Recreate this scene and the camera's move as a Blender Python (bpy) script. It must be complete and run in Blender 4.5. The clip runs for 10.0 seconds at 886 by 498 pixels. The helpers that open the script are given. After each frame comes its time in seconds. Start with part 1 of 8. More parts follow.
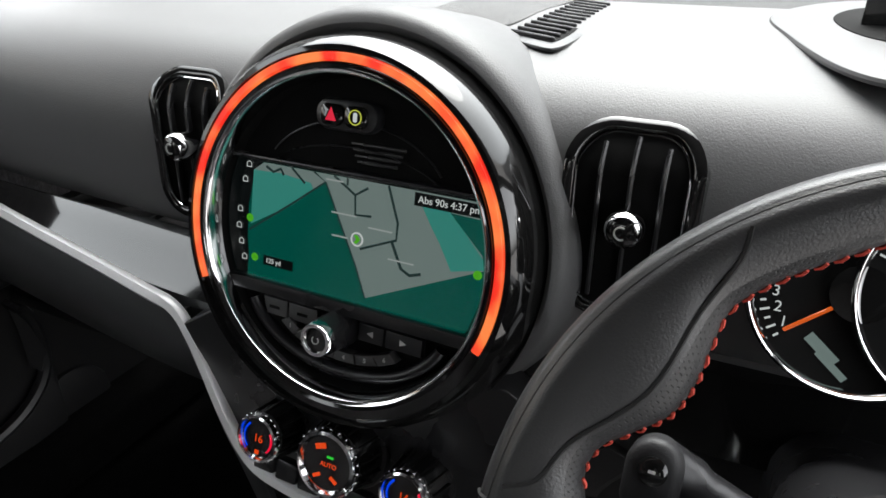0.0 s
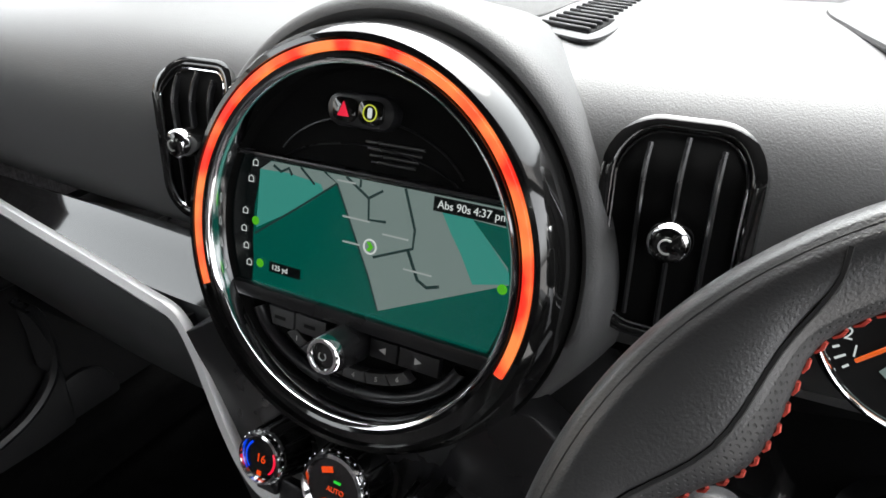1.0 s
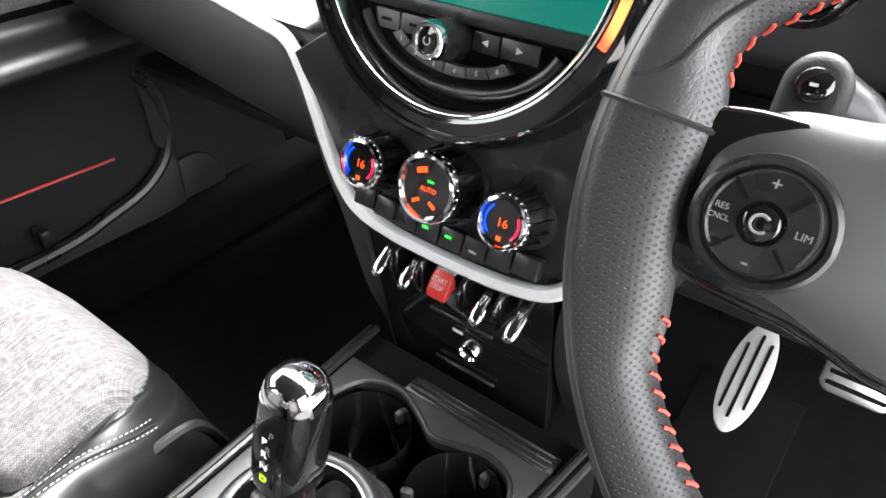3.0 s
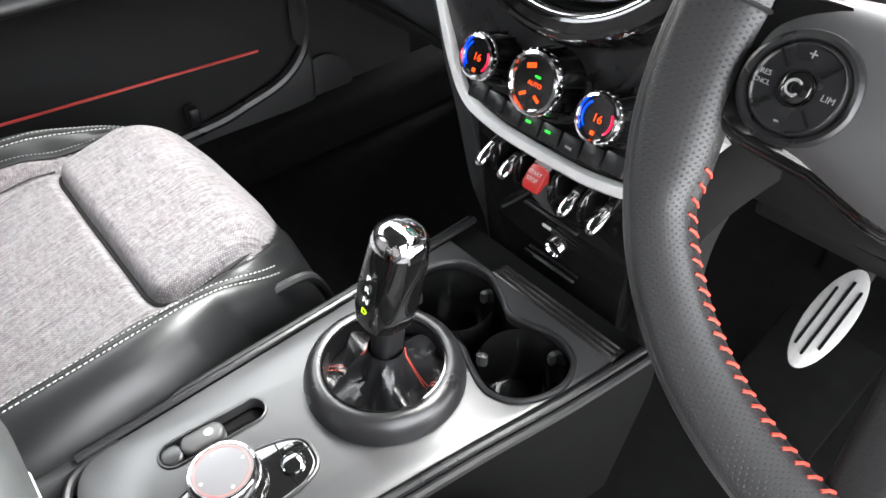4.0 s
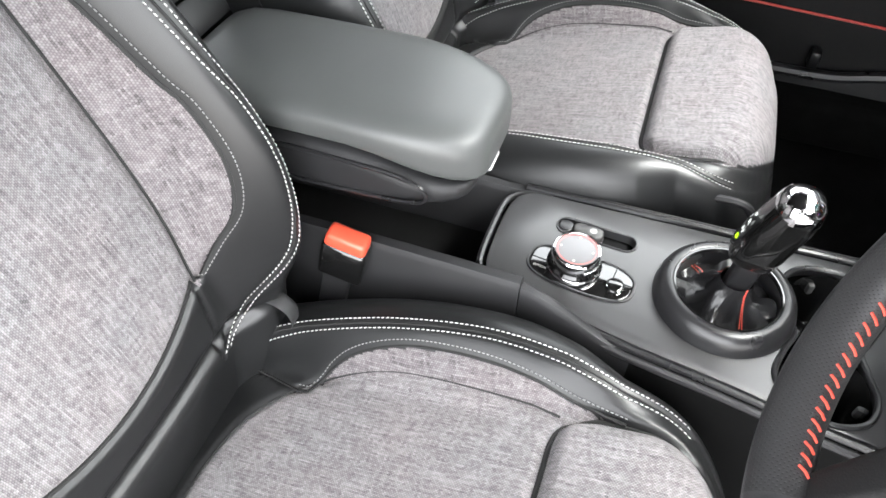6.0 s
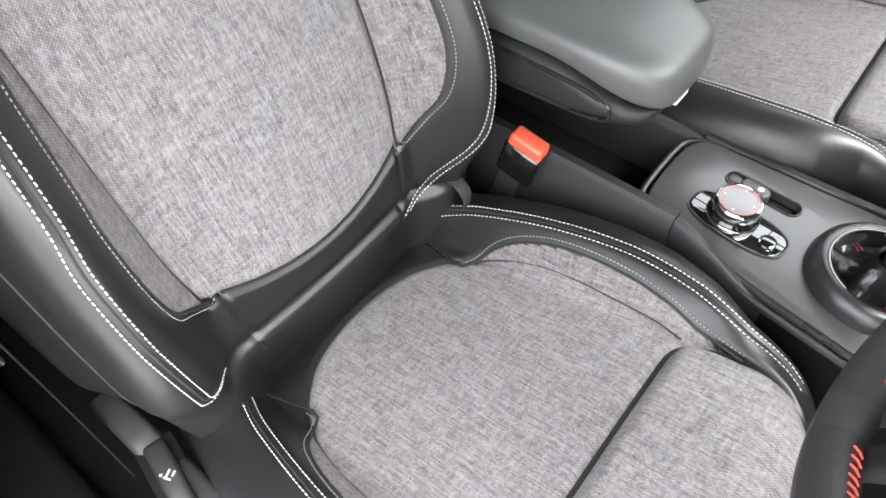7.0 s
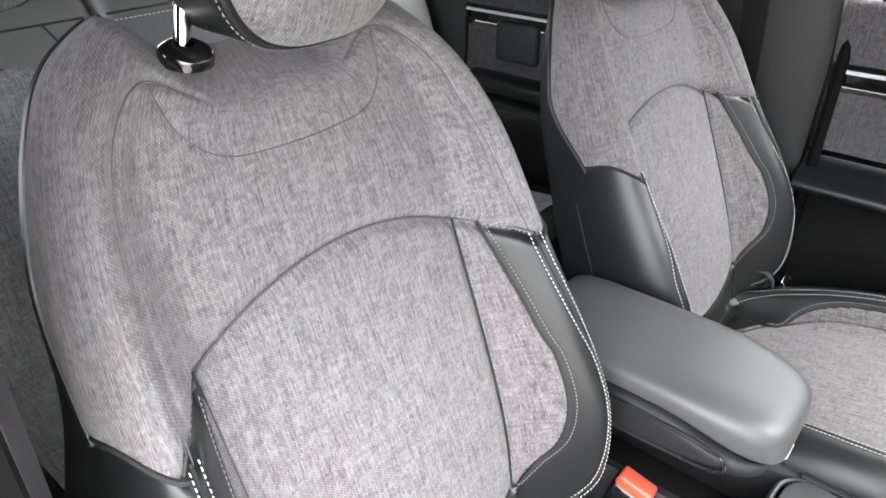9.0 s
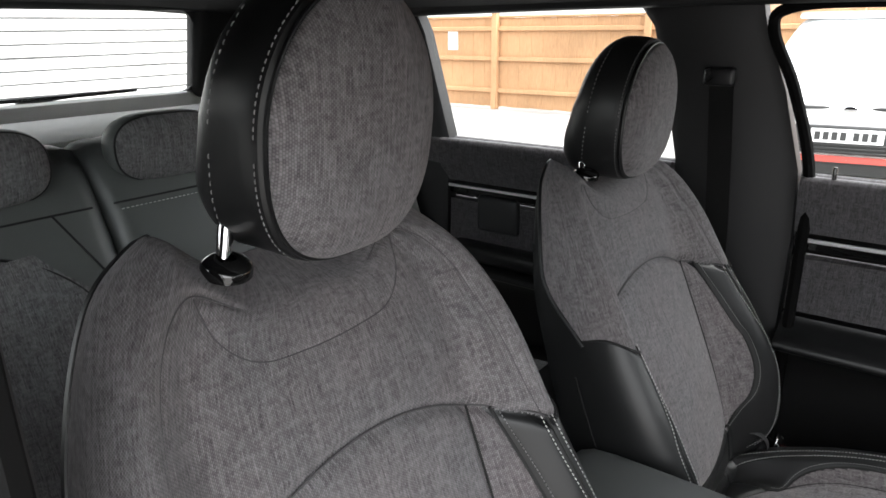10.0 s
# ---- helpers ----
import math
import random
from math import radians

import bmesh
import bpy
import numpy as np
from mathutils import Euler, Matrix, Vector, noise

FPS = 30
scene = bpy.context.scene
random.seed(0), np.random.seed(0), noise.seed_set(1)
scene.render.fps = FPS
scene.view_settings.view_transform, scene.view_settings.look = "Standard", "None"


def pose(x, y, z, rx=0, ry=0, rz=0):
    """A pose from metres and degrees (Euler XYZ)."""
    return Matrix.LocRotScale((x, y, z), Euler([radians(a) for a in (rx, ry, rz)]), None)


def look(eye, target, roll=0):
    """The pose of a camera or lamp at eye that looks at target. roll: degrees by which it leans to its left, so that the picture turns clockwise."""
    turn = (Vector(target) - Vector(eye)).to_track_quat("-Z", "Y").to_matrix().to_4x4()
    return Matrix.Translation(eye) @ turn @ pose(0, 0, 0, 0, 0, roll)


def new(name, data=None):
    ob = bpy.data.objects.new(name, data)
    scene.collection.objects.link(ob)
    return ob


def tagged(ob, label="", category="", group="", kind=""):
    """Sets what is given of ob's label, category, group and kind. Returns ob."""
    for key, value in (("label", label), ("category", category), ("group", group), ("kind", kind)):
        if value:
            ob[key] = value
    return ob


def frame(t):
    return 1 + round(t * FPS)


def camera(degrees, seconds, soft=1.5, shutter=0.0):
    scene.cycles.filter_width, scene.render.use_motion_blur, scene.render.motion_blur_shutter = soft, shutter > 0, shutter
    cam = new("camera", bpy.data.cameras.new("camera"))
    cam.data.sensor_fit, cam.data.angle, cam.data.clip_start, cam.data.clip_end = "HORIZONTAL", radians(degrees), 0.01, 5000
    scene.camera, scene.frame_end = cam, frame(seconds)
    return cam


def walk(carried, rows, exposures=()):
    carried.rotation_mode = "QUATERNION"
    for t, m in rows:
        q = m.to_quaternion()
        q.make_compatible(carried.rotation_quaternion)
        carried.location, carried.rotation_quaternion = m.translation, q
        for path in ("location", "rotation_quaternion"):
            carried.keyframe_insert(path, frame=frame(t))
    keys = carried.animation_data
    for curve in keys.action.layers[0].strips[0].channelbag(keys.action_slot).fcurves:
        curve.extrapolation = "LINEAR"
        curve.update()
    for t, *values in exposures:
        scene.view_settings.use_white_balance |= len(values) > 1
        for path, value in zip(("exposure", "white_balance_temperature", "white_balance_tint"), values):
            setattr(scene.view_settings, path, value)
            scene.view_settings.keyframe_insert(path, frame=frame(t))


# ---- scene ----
cam = camera(66.5, 10.0, 1.6)
SKY, SUN, GLOW, CAR_TURN = 0.18, 0.4, 0.11, 8.4
EXPOSURES = [(0, 2.6), (1, 2.9), (1.5, 3.7), (2, 4.35), (2.5, 4.55), (4, 4.45), (4.5, 4.3), (5, 4.3), (5.5, 4.25), (6, 4.2), (7.5, 3.85), (8, 3.93), (8.5, 4.05), (9, 4.18), (9.4, 3.8), (9.7, 3.15), (10, 2.65)]
PATH = [
    (0, (0.272, 0.061, 1.237), (-0.553, 1.636, 0.321), -1.0),
    (0.5, (0.242, 0.1, 1.221), (-0.625, 1.665, 0.325), -0.8),
    (1, (0.251, 0.097, 1.221), (-0.623, 1.65, 0.312), -0.8),
    (1.5, (0.252, 0.079, 1.182), (-0.673, 1.575, 0.229), -1.0),
    (2, (0.254, 0.06, 1.148), (-0.684, 1.483, 0.101), -0.8),
    (2.5, (0.263, 0.046, 1.119), (-0.683, 1.397, -0.013), -0.8),
    (4, (0.348, -0.029, 1.126), (-0.776, 0.931, -0.222), -0.7),
    (4.5, (0.385, -0.055, 1.144), (-0.852, 0.679, -0.246), -0.7),
    (5, (0.46, -0.059, 1.185), (-0.911, 0.312, -0.223), -0.5),
    (5.5, (0.501, -0.016, 1.209), (-0.906, -0.027, -0.212), -0.6),
    (6, (0.552, 0.052, 1.209), (-0.695, -0.409, -0.286), -0.1),
    (7.5, (0.677, 0.091, 1.27), (-0.223, -0.727, -0.318), -2.3),
    (8, (0.681, 0.057, 1.294), (-0.29, -0.795, -0.233), -1.5),
    (8.5, (0.695, 0.005, 1.326), (-0.466, -1.0, 0.045), -0.5),
    (9, (0.715, -0.033, 1.355), (-0.591, -1.144, 0.325), -0.2),
    (9.5, (0.736, -0.053, 1.384), (-0.69, -1.204, 0.582), -0.5),
    (10, (0.752, -0.062, 1.403), (-0.755, -1.219, 0.778), -0.6),
]
walk(cam, [(t, look(eye, target, roll)) for t, eye, target, roll in PATH], EXPOSURES)


# ---- world and daylight: a bright overcast sky that comes in by the windows and the open driver's door ----
world = bpy.data.worlds.new("world")
scene.world = world
world.use_nodes = True
wn = world.node_tree.nodes
sky = wn.new("ShaderNodeTexSky")
sky.sky_type, sky.sun_disc = "NISHITA", False
sky.sun_elevation, sky.sun_rotation = radians(65), radians(-10)
sky.dust_density, sky.ozone_density = 3.0, 1.0
soft_sky = wn.new("ShaderNodeHueSaturation")
soft_sky.inputs["Saturation"].default_value = 0.10
world.node_tree.links.new(sky.outputs[0], soft_sky.inputs["Color"])
world.node_tree.links.new(soft_sky.outputs[0], wn["Background"].inputs["Color"])
wn["Background"].inputs["Strength"].default_value = SKY
sun_data = bpy.data.lights.new("sun", "SUN")
sun_data.energy, sun_data.angle, sun_data.color = SUN, radians(50), (1.0, 0.97, 0.93)
sun_lamp = new("sun", sun_data)
sun_lamp.matrix_world = look((-0.7, 3.9, 8.6), (0, 0, 0))


# ---- materials ----
def shader(name, base=(0.5, 0.5, 0.5), rough=0.5, metal=0.0, spec=0.5, coat=0.0, glow=None, power=0.0):
    m = bpy.data.materials.new(name)
    m.use_nodes = True
    b = m.node_tree.nodes["Principled BSDF"]
    b.inputs["Base Color"].default_value = (*base, 1)
    b.inputs["Roughness"].default_value = rough
    b.inputs["Metallic"].default_value = metal
    b.inputs["Specular IOR Level"].default_value = spec
    b.inputs["Coat Weight"].default_value = coat
    if glow:
        b.inputs["Emission Color"].default_value = (*glow, 1)
        b.inputs["Emission Strength"].default_value = power
    return m


def grain(m, scale, depth, spread=0.0, big=6.0, coords="Object", stretch=(1, 1, 1), rough_spread=0.0, detail=3.0):
    """Fine relief, and colour that varies on a small and a large scale."""
    t = m.node_tree
    n, b = t.nodes, t.nodes["Principled BSDF"]
    co, mp = n.new("ShaderNodeTexCoord"), n.new("ShaderNodeMapping")
    mp.inputs["Scale"].default_value = stretch
    t.links.new(co.outputs[coords], mp.inputs["Vector"])
    fine, wide = n.new("ShaderNodeTexNoise"), n.new("ShaderNodeTexNoise")
    fine.inputs["Scale"].default_value, fine.inputs["Detail"].default_value = scale, detail
    wide.inputs["Scale"].default_value, wide.inputs["Detail"].default_value = big, 4.0
    t.links.new(mp.outputs[0], fine.inputs["Vector"])
    t.links.new(co.outputs[coords], wide.inputs["Vector"])
    bump = n.new("ShaderNodeBump")
    bump.inputs["Strength"].default_value, bump.inputs["Distance"].default_value = 1.0, depth
    t.links.new(fine.outputs["Fac"], bump.inputs["Height"])
    t.links.new(bump.outputs[0], b.inputs["Normal"])
    if spread:
        add = n.new("ShaderNodeMath")
        add.operation = "ADD"
        t.links.new(fine.outputs["Fac"], add.inputs[0])
        t.links.new(wide.outputs["Fac"], add.inputs[1])
        ramp = n.new("ShaderNodeMapRange")
        ramp.inputs["From Min"].default_value, ramp.inputs["From Max"].default_value = 0.7, 1.3
        ramp.inputs["To Min"].default_value, ramp.inputs["To Max"].default_value = 1 - spread, 1 + spread
        t.links.new(add.outputs[0], ramp.inputs["Value"])
        mul = n.new("ShaderNodeVectorMath")
        mul.operation = "SCALE"
        mul.inputs[0].default_value = b.inputs["Base Color"].default_value[:3]
        t.links.new(ramp.outputs[0], mul.inputs["Scale"])
        t.links.new(mul.outputs[0], b.inputs["Base Color"])
    if rough_spread:
        rr = n.new("ShaderNodeMapRange")
        r0 = b.inputs["Roughness"].default_value
        rr.inputs["From Min"].default_value, rr.inputs["From Max"].default_value = 0.3, 0.7
        rr.inputs["To Min"].default_value, rr.inputs["To Max"].default_value = r0 - rough_spread, r0 + rough_spread
        t.links.new(wide.outputs["Fac"], rr.inputs["Value"])
        t.links.new(rr.outputs[0], b.inputs["Roughness"])
    return m


def weave(name, dark, light, pitch=0.0021, depth=0.0003):
    """Heathered woven cloth: rows and columns of slubby threads, each stitch its own tone. UVs are metres."""
    m = shader(name, rough=0.9, spec=0.12)
    t = m.node_tree
    n, b, link = t.nodes, t.nodes["Principled BSDF"], t.links.new
    b.inputs["Sheen Weight"].default_value = 0.12

    def math(op, a, c=0.0):
        node = n.new("ShaderNodeMath")
        node.operation = op
        for k, v in enumerate((a, c)):
            if isinstance(v, (int, float)):
                node.inputs[k].default_value = v
            else:
                link(v, node.inputs[k])
        return node.outputs[0]

    def vector(x, y):
        node = n.new("ShaderNodeCombineXYZ")
        for k, v in enumerate((x, y)):
            link(v, node.inputs[k])
        return node.outputs[0]

    def cloud(vec, scale, detail):
        tx = n.new("ShaderNodeTexNoise")
        tx.inputs["Scale"].default_value, tx.inputs["Detail"].default_value = scale, detail
        link(vec, tx.inputs["Vector"])
        return tx.outputs["Fac"]

    uv, sep = n.new("ShaderNodeUVMap"), n.new("ShaderNodeSeparateXYZ")
    sway = n.new("ShaderNodeVectorMath")
    wander, wide = n.new("ShaderNodeTexNoise"), n.new("ShaderNodeVectorMath")
    wander.inputs["Scale"].default_value, wander.inputs["Detail"].default_value = 60.0, 1.0
    wide.operation, wide.inputs["Scale"].default_value = "SCALE", 0.0016
    link(uv.outputs[0], wander.inputs["Vector"])
    link(wander.outputs["Color"], wide.inputs[0])
    link(uv.outputs[0], sway.inputs[0])
    link(wide.outputs[0], sway.inputs[1])
    link(sway.outputs[0], sep.inputs[0])
    u, v = math("DIVIDE", sep.outputs[0], pitch * 0.8), math("DIVIDE", sep.outputs[1], pitch * 1.45)
    col = math("FLOOR", u)
    v = math("ADD", v, math("MULTIPLY", math("MODULO", col, 2.0), 0.5))
    row = math("FLOOR", v)
    stitch = n.new("ShaderNodeTexWhiteNoise")
    stitch.noise_dimensions = "2D"
    link(vector(col, row), stitch.inputs["Vector"])
    weft = cloud(vector(math("MULTIPLY", u, 0.10), math("MULTIPLY", row, 7.31)), 1.0, 1.0)
    warp = cloud(vector(math("MULTIPLY", col, 5.17), math("MULTIPLY", v, 0.09)), 1.0, 1.0)
    slub = cloud(uv.outputs[0], 34.0, 3.0)
    crown = math("MULTIPLY", math("SINE", math("MULTIPLY", math("FRACT", u), 3.14159)), math("SINE", math("MULTIPLY", math("FRACT", v), 3.14159)))
    tone = math("ADD", math("MULTIPLY", stitch.outputs["Value"], 0.24), math("MULTIPLY", weft, 0.54))
    tone = math("ADD", tone, math("MULTIPLY", warp, 0.74))
    tone = math("ADD", tone, math("MULTIPLY", slub, 0.10))
    tone = math("ADD", tone, math("MULTIPLY", crown, 0.34))
    ramp = n.new("ShaderNodeValToRGB")
    ramp.color_ramp.elements[0].position, ramp.color_ramp.elements[0].color = 0.0, (*dark, 1)
    ramp.color_ramp.elements[1].position, ramp.color_ramp.elements[1].color = 1.0, (*light, 1)
    link(math("DIVIDE", math("SUBTRACT", tone, 0.58), 0.88), ramp.inputs[0])
    # threads of slightly rosy and slightly blue grey
    tint, hue = n.new("ShaderNodeMix"), n.new("ShaderNodeMix")
    tint.data_type, hue.data_type, hue.blend_type = "RGBA", "RGBA", "MULTIPLY"
    tint.inputs["A"].default_value, tint.inputs["B"].default_value = (1.0, 0.925, 0.935, 1), (0.965, 0.975, 1.0, 1)
    link(math("ADD", math("MULTIPLY", stitch.outputs["Value"], 0.35), math("SUBTRACT", math("MULTIPLY", cloud(uv.outputs[0], 11.0, 2.0), 1.2), 0.35)), tint.inputs["Factor"])
    hue.inputs["Factor"].default_value = 1.0
    link(ramp.outputs[0], hue.inputs["A"])
    link(tint.outputs["Result"], hue.inputs["B"])
    link(hue.outputs["Result"], b.inputs["Base Color"])
    bump = n.new("ShaderNodeBump")
    bump.inputs["Strength"].default_value, bump.inputs["Distance"].default_value = 0.8, depth
    link(math("ADD", crown, math("MULTIPLY", tone, 0.5)), bump.inputs["Height"])
    link(bump.outputs[0], b.inputs["Normal"])
    return m


def pane_glass(name, tint=(0.93, 0.96, 0.95)):
    m = bpy.data.materials.new(name)
    m.use_nodes = True
    t = m.node_tree
    n = t.nodes
    n.remove(n["Principled BSDF"])
    clear, gloss, mix, fres = n.new("ShaderNodeBsdfTransparent"), n.new("ShaderNodeBsdfGlossy"), n.new("ShaderNodeMixShader"), n.new("ShaderNodeFresnel")
    clear.inputs[0].default_value = (*tint, 1)
    gloss.inputs["Roughness"].default_value = 0.02
    fres.inputs["IOR"].default_value = 1.35
    t.links.new(fres.outputs[0], mix.inputs[0])
    t.links.new(clear.outputs[0], mix.inputs[1])
    t.links.new(gloss.outputs[0], mix.inputs[2])
    t.links.new(mix.outputs[0], n["Material Output"].inputs[0])
    return m


cloth = weave("seat_cloth", (0.066, 0.065, 0.066), (0.275, 0.268, 0.269), 0.0020)
cloth_dark = weave("seat_cloth_dark", (0.058, 0.055, 0.056), (0.25, 0.238, 0.241), 0.0018)
door_cloth = weave("door_cloth", (0.03, 0.03, 0.031), (0.16, 0.16, 0.165), 0.0021)
leather = grain(shader("black_leatherette", (0.0095, 0.0099, 0.0103), 0.36, spec=0.46), 1100, 0.00009, 0.10, 8, rough_spread=0.05)
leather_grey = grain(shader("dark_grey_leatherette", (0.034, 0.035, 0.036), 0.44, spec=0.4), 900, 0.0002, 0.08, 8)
armrest_hide = grain(shader("grey_armrest_leatherette", (0.066, 0.069, 0.068), 0.44, spec=0.6), 1100, 0.0001, 0.08, 8)
bench_hide = grain(shader("rear_bench_leatherette", (0.080, 0.086, 0.083), 0.46, spec=0.6), 900, 0.0002, 0.08, 8)
rear_cloth = weave("rear_seat_cloth", (0.045, 0.048, 0.048), (0.27, 0.275, 0.275), 0.0021)
plate_satin = grain(shader("satin_console_lacquer", (0.032, 0.032, 0.033), 0.32, spec=0.75), 2000, 0.00002, 0.06, 9, rough_spread=0.04)
soft_dash = grain(shader("soft_dashboard_foam", (0.088, 0.088, 0.089), 0.50, spec=0.42), 850, 0.0003, 0.08, 5, rough_spread=0.04)
plastic = grain(shader("black_grained_plastic", (0.014, 0.014, 0.015), 0.5, spec=0.35), 1100, 0.0002, 0.12, 10)
plastic_soft = grain(shader("satin_black_plastic", (0.013, 0.013, 0.014), 0.30), 1500, 0.00006, 0.08, 12, rough_spread=0.06)
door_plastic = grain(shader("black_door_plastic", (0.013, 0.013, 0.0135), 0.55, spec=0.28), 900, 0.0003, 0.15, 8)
matt_black = shader("matt_black", (0.005, 0.005, 0.005), 0.8, spec=0.08)
gloss_black = grain(shader("piano_black_lacquer", (0.006, 0.006, 0.006), 0.06, coat=0.6), 30, 0.00001, rough_spread=0.03)
chrome = grain(shader("chrome", (0.82, 0.82, 0.83), 0.08, 1.0), 60, 0.00001, rough_spread=0.03)
satin_silver = grain(shader("satin_silver_trim", (0.74, 0.74, 0.74), 0.38, 0.2), 600, 0.00003, 0.05, 20)
steel = grain(shader("brushed_steel", (0.6, 0.6, 0.6), 0.3, 1.0), 200, 0.00005, 0.08, stretch=(1, 8, 1))
carpet = grain(shader("black_carpet", (0.005, 0.005, 0.005), 0.95, spec=0.1), 1400, 0.003, 0.5, 30)
white_thread = shader("white_thread", (0.52, 0.52, 0.5), 0.7)
dark_thread = shader("black_seam_thread", (0.012, 0.012, 0.012), 0.8)
red_thread = shader("red_thread", (0.62, 0.075, 0.05), 0.65)
buckle_red = grain(shader("orange_red_plastic", (0.70, 0.085, 0.045), 0.38), 300, 0.00005, 0.06)
headliner = grain(shader("black_headliner_cloth", (0.020, 0.020, 0.021), 0.95, spec=0.1), 1200, 0.0005, 0.15)
pillar_mat = grain(shader("black_pillar_plastic", (0.02, 0.02, 0.021), 0.5, spec=0.35), 900, 0.0002, 0.1)
belt_mat = grain(shader("black_seat_belt_webbing", (0.012, 0.012, 0.012), 0.85, spec=0.12), 900, 0.0004, 0.2, stretch=(1, 1, 6))
window_glass = pane_glass("window_glass")


# ---- building helpers ----
def sheet(verts, faces, uvs=None):
    me = bpy.data.meshes.new("mesh")
    me.from_pydata([tuple(v) for v in verts], [], faces)
    if uvs is not None:
        layer = me.uv_layers.new(name="UVMap")
        for lo in me.loops:
            layer.data[lo.index].uv = uvs[lo.vertex_index]
    return me


def thing(name, at, label, category, group="", kind=""):
    ob = new(name)
    ob.empty_display_size = 0.02
    ob.location = at
    return tagged(ob, label, category, group, kind)


def top_of(ob):
    p = Vector(ob.location)
    while ob.parent:
        ob = ob.parent
        p += Vector(ob.location)
    return p


def part(name, me, material, parent=None, label="", smooth=True):
    """One mesh object, in world coordinates, under a thing or a part. me: a mesh or a bmesh."""
    if isinstance(me, bmesh.types.BMesh):
        bm, me = me, bpy.data.meshes.new(name)
        bmesh.ops.recalc_face_normals(bm, faces=bm.faces)
        bm.to_mesh(me)
        bm.free()
    me.name = name
    me.materials.append(material)
    me.polygons.foreach_set("use_smooth", [smooth] * len(me.polygons))
    ob = new(name, me)
    if parent:
        me.transform(Matrix.Translation(-top_of(parent)))
        ob.parent = parent
    if smooth:
        me.set_sharp_from_angle(angle=radians(42))
    if label:
        ob["label"] = label
    return ob


def box(size, at=(0, 0, 0), bevel=0.004, segments=3, m=None, taper=None):
    bm = bmesh.new()
    bmesh.ops.create_cube(bm, size=1)
    bmesh.ops.scale(bm, vec=size, verts=bm.verts)
    if taper:
        for v in bm.verts:
            if v.co.z > 0:
                v.co.x *= taper[0]
                v.co.y *= taper[1]
    if bevel:
        bmesh.ops.bevel(bm, geom=bm.edges[:], offset=bevel, segments=segments, profile=0.5, affect="EDGES")
    if m is not None:
        bmesh.ops.transform(bm, matrix=m, verts=bm.verts)
    bmesh.ops.translate(bm, vec=at, verts=bm.verts)
    return bm


def lathe(profile, m=None, segments=48):
    """Turn a profile of (radius, height) about z."""
    bm = bmesh.new()
    rings = []
    for r, z in profile:
        if r < 1e-5:
            rings.append([bm.verts.new((0, 0, z))])
        else:
            rings.append([bm.verts.new((r * math.cos(2 * math.pi * k / segments), r * math.sin(2 * math.pi * k / segments), z)) for k in range(segments)])
    for a, b in zip(rings, rings[1:]):
        for k in range(segments):
            j = (k + 1) % segments
            quad = [a[k % len(a)], a[j % len(a)], b[j % len(b)], b[k % len(b)]]
            quad = [v for i, v in enumerate(quad) if v not in quad[:i]]
            if len(quad) > 2:
                bm.faces.new(quad)
    if m is not None:
        bmesh.ops.transform(bm, matrix=m, verts=bm.verts)
    return bm


def tube(points, radius, segments=8, closed=False, flat=1.0, bm=None):
    """A round cord along points; radius may be one number or one a point."""
    bm = bm or bmesh.new()
    pts = [Vector(p) for p in points]
    n = len(pts)
    rings, side = [], None
    for i, p in enumerate(pts):
        ahead = (pts[(i + 1) % n] if closed or i < n - 1 else p) - (pts[i - 1] if closed or i > 0 else p)
        ahead.normalize()
        if side is None:
            side = ahead.orthogonal().normalized()
        side = (side - ahead * side.dot(ahead)).normalized()
        up = ahead.cross(side)
        r = radius[i] if isinstance(radius, (list, tuple)) else radius
        rings.append([bm.verts.new(p + side * (r * math.cos(2 * math.pi * k / segments)) + up * (flat * r * math.sin(2 * math.pi * k / segments))) for k in range(segments)])
    for a, b in zip(rings, rings[1:] + rings[:1] if closed else rings[1:]):
        for k in range(segments):
            bm.faces.new((a[k], a[(k + 1) % segments], b[(k + 1) % segments], b[k]))
    if not closed:
        bm.faces.new(rings[0])
        bm.faces.new(rings[-1])
    return bm


def sweep(points, section, normals=None, closed=False, up=(0, 0, 1)):
    """Carry a closed section of (across, along normal) along points."""
    bm = bmesh.new()
    pts = [Vector(p) for p in points]
    n = len(pts)
    rings = []
    for i, p in enumerate(pts):
        ahead = ((pts[(i + 1) % n] if closed or i < n - 1 else p) - (pts[i - 1] if closed or i > 0 else p)).normalized()
        nn = Vector(normals[i] if normals else up)
        nn = (nn - ahead * nn.dot(ahead)).normalized()
        side = ahead.cross(nn)
        rings.append([bm.verts.new(p + side * a + nn * b) for a, b in section])
    k = len(section)
    for a, b in zip(rings, rings[1:] + rings[:1] if closed else rings[1:]):
        for j in range(k):
            bm.faces.new((a[j], a[(j + 1) % k], b[(j + 1) % k], b[j]))
    if not closed:
        bm.faces.new(rings[0])
        bm.faces.new(rings[-1])
    return bm


def loft(rings, cap=True, closed_ring=True):
    bm = bmesh.new()
    vs = [[bm.verts.new(p) for p in ring] for ring in rings]
    k = len(vs[0])
    for a, b in zip(vs, vs[1:]):
        for j in range(k if closed_ring else k - 1):
            bm.faces.new((a[j], a[(j + 1) % k], b[(j + 1) % k], b[j]))
    if cap and closed_ring:
        bm.faces.new(vs[0])
        bm.faces.new(vs[-1])
    return bm


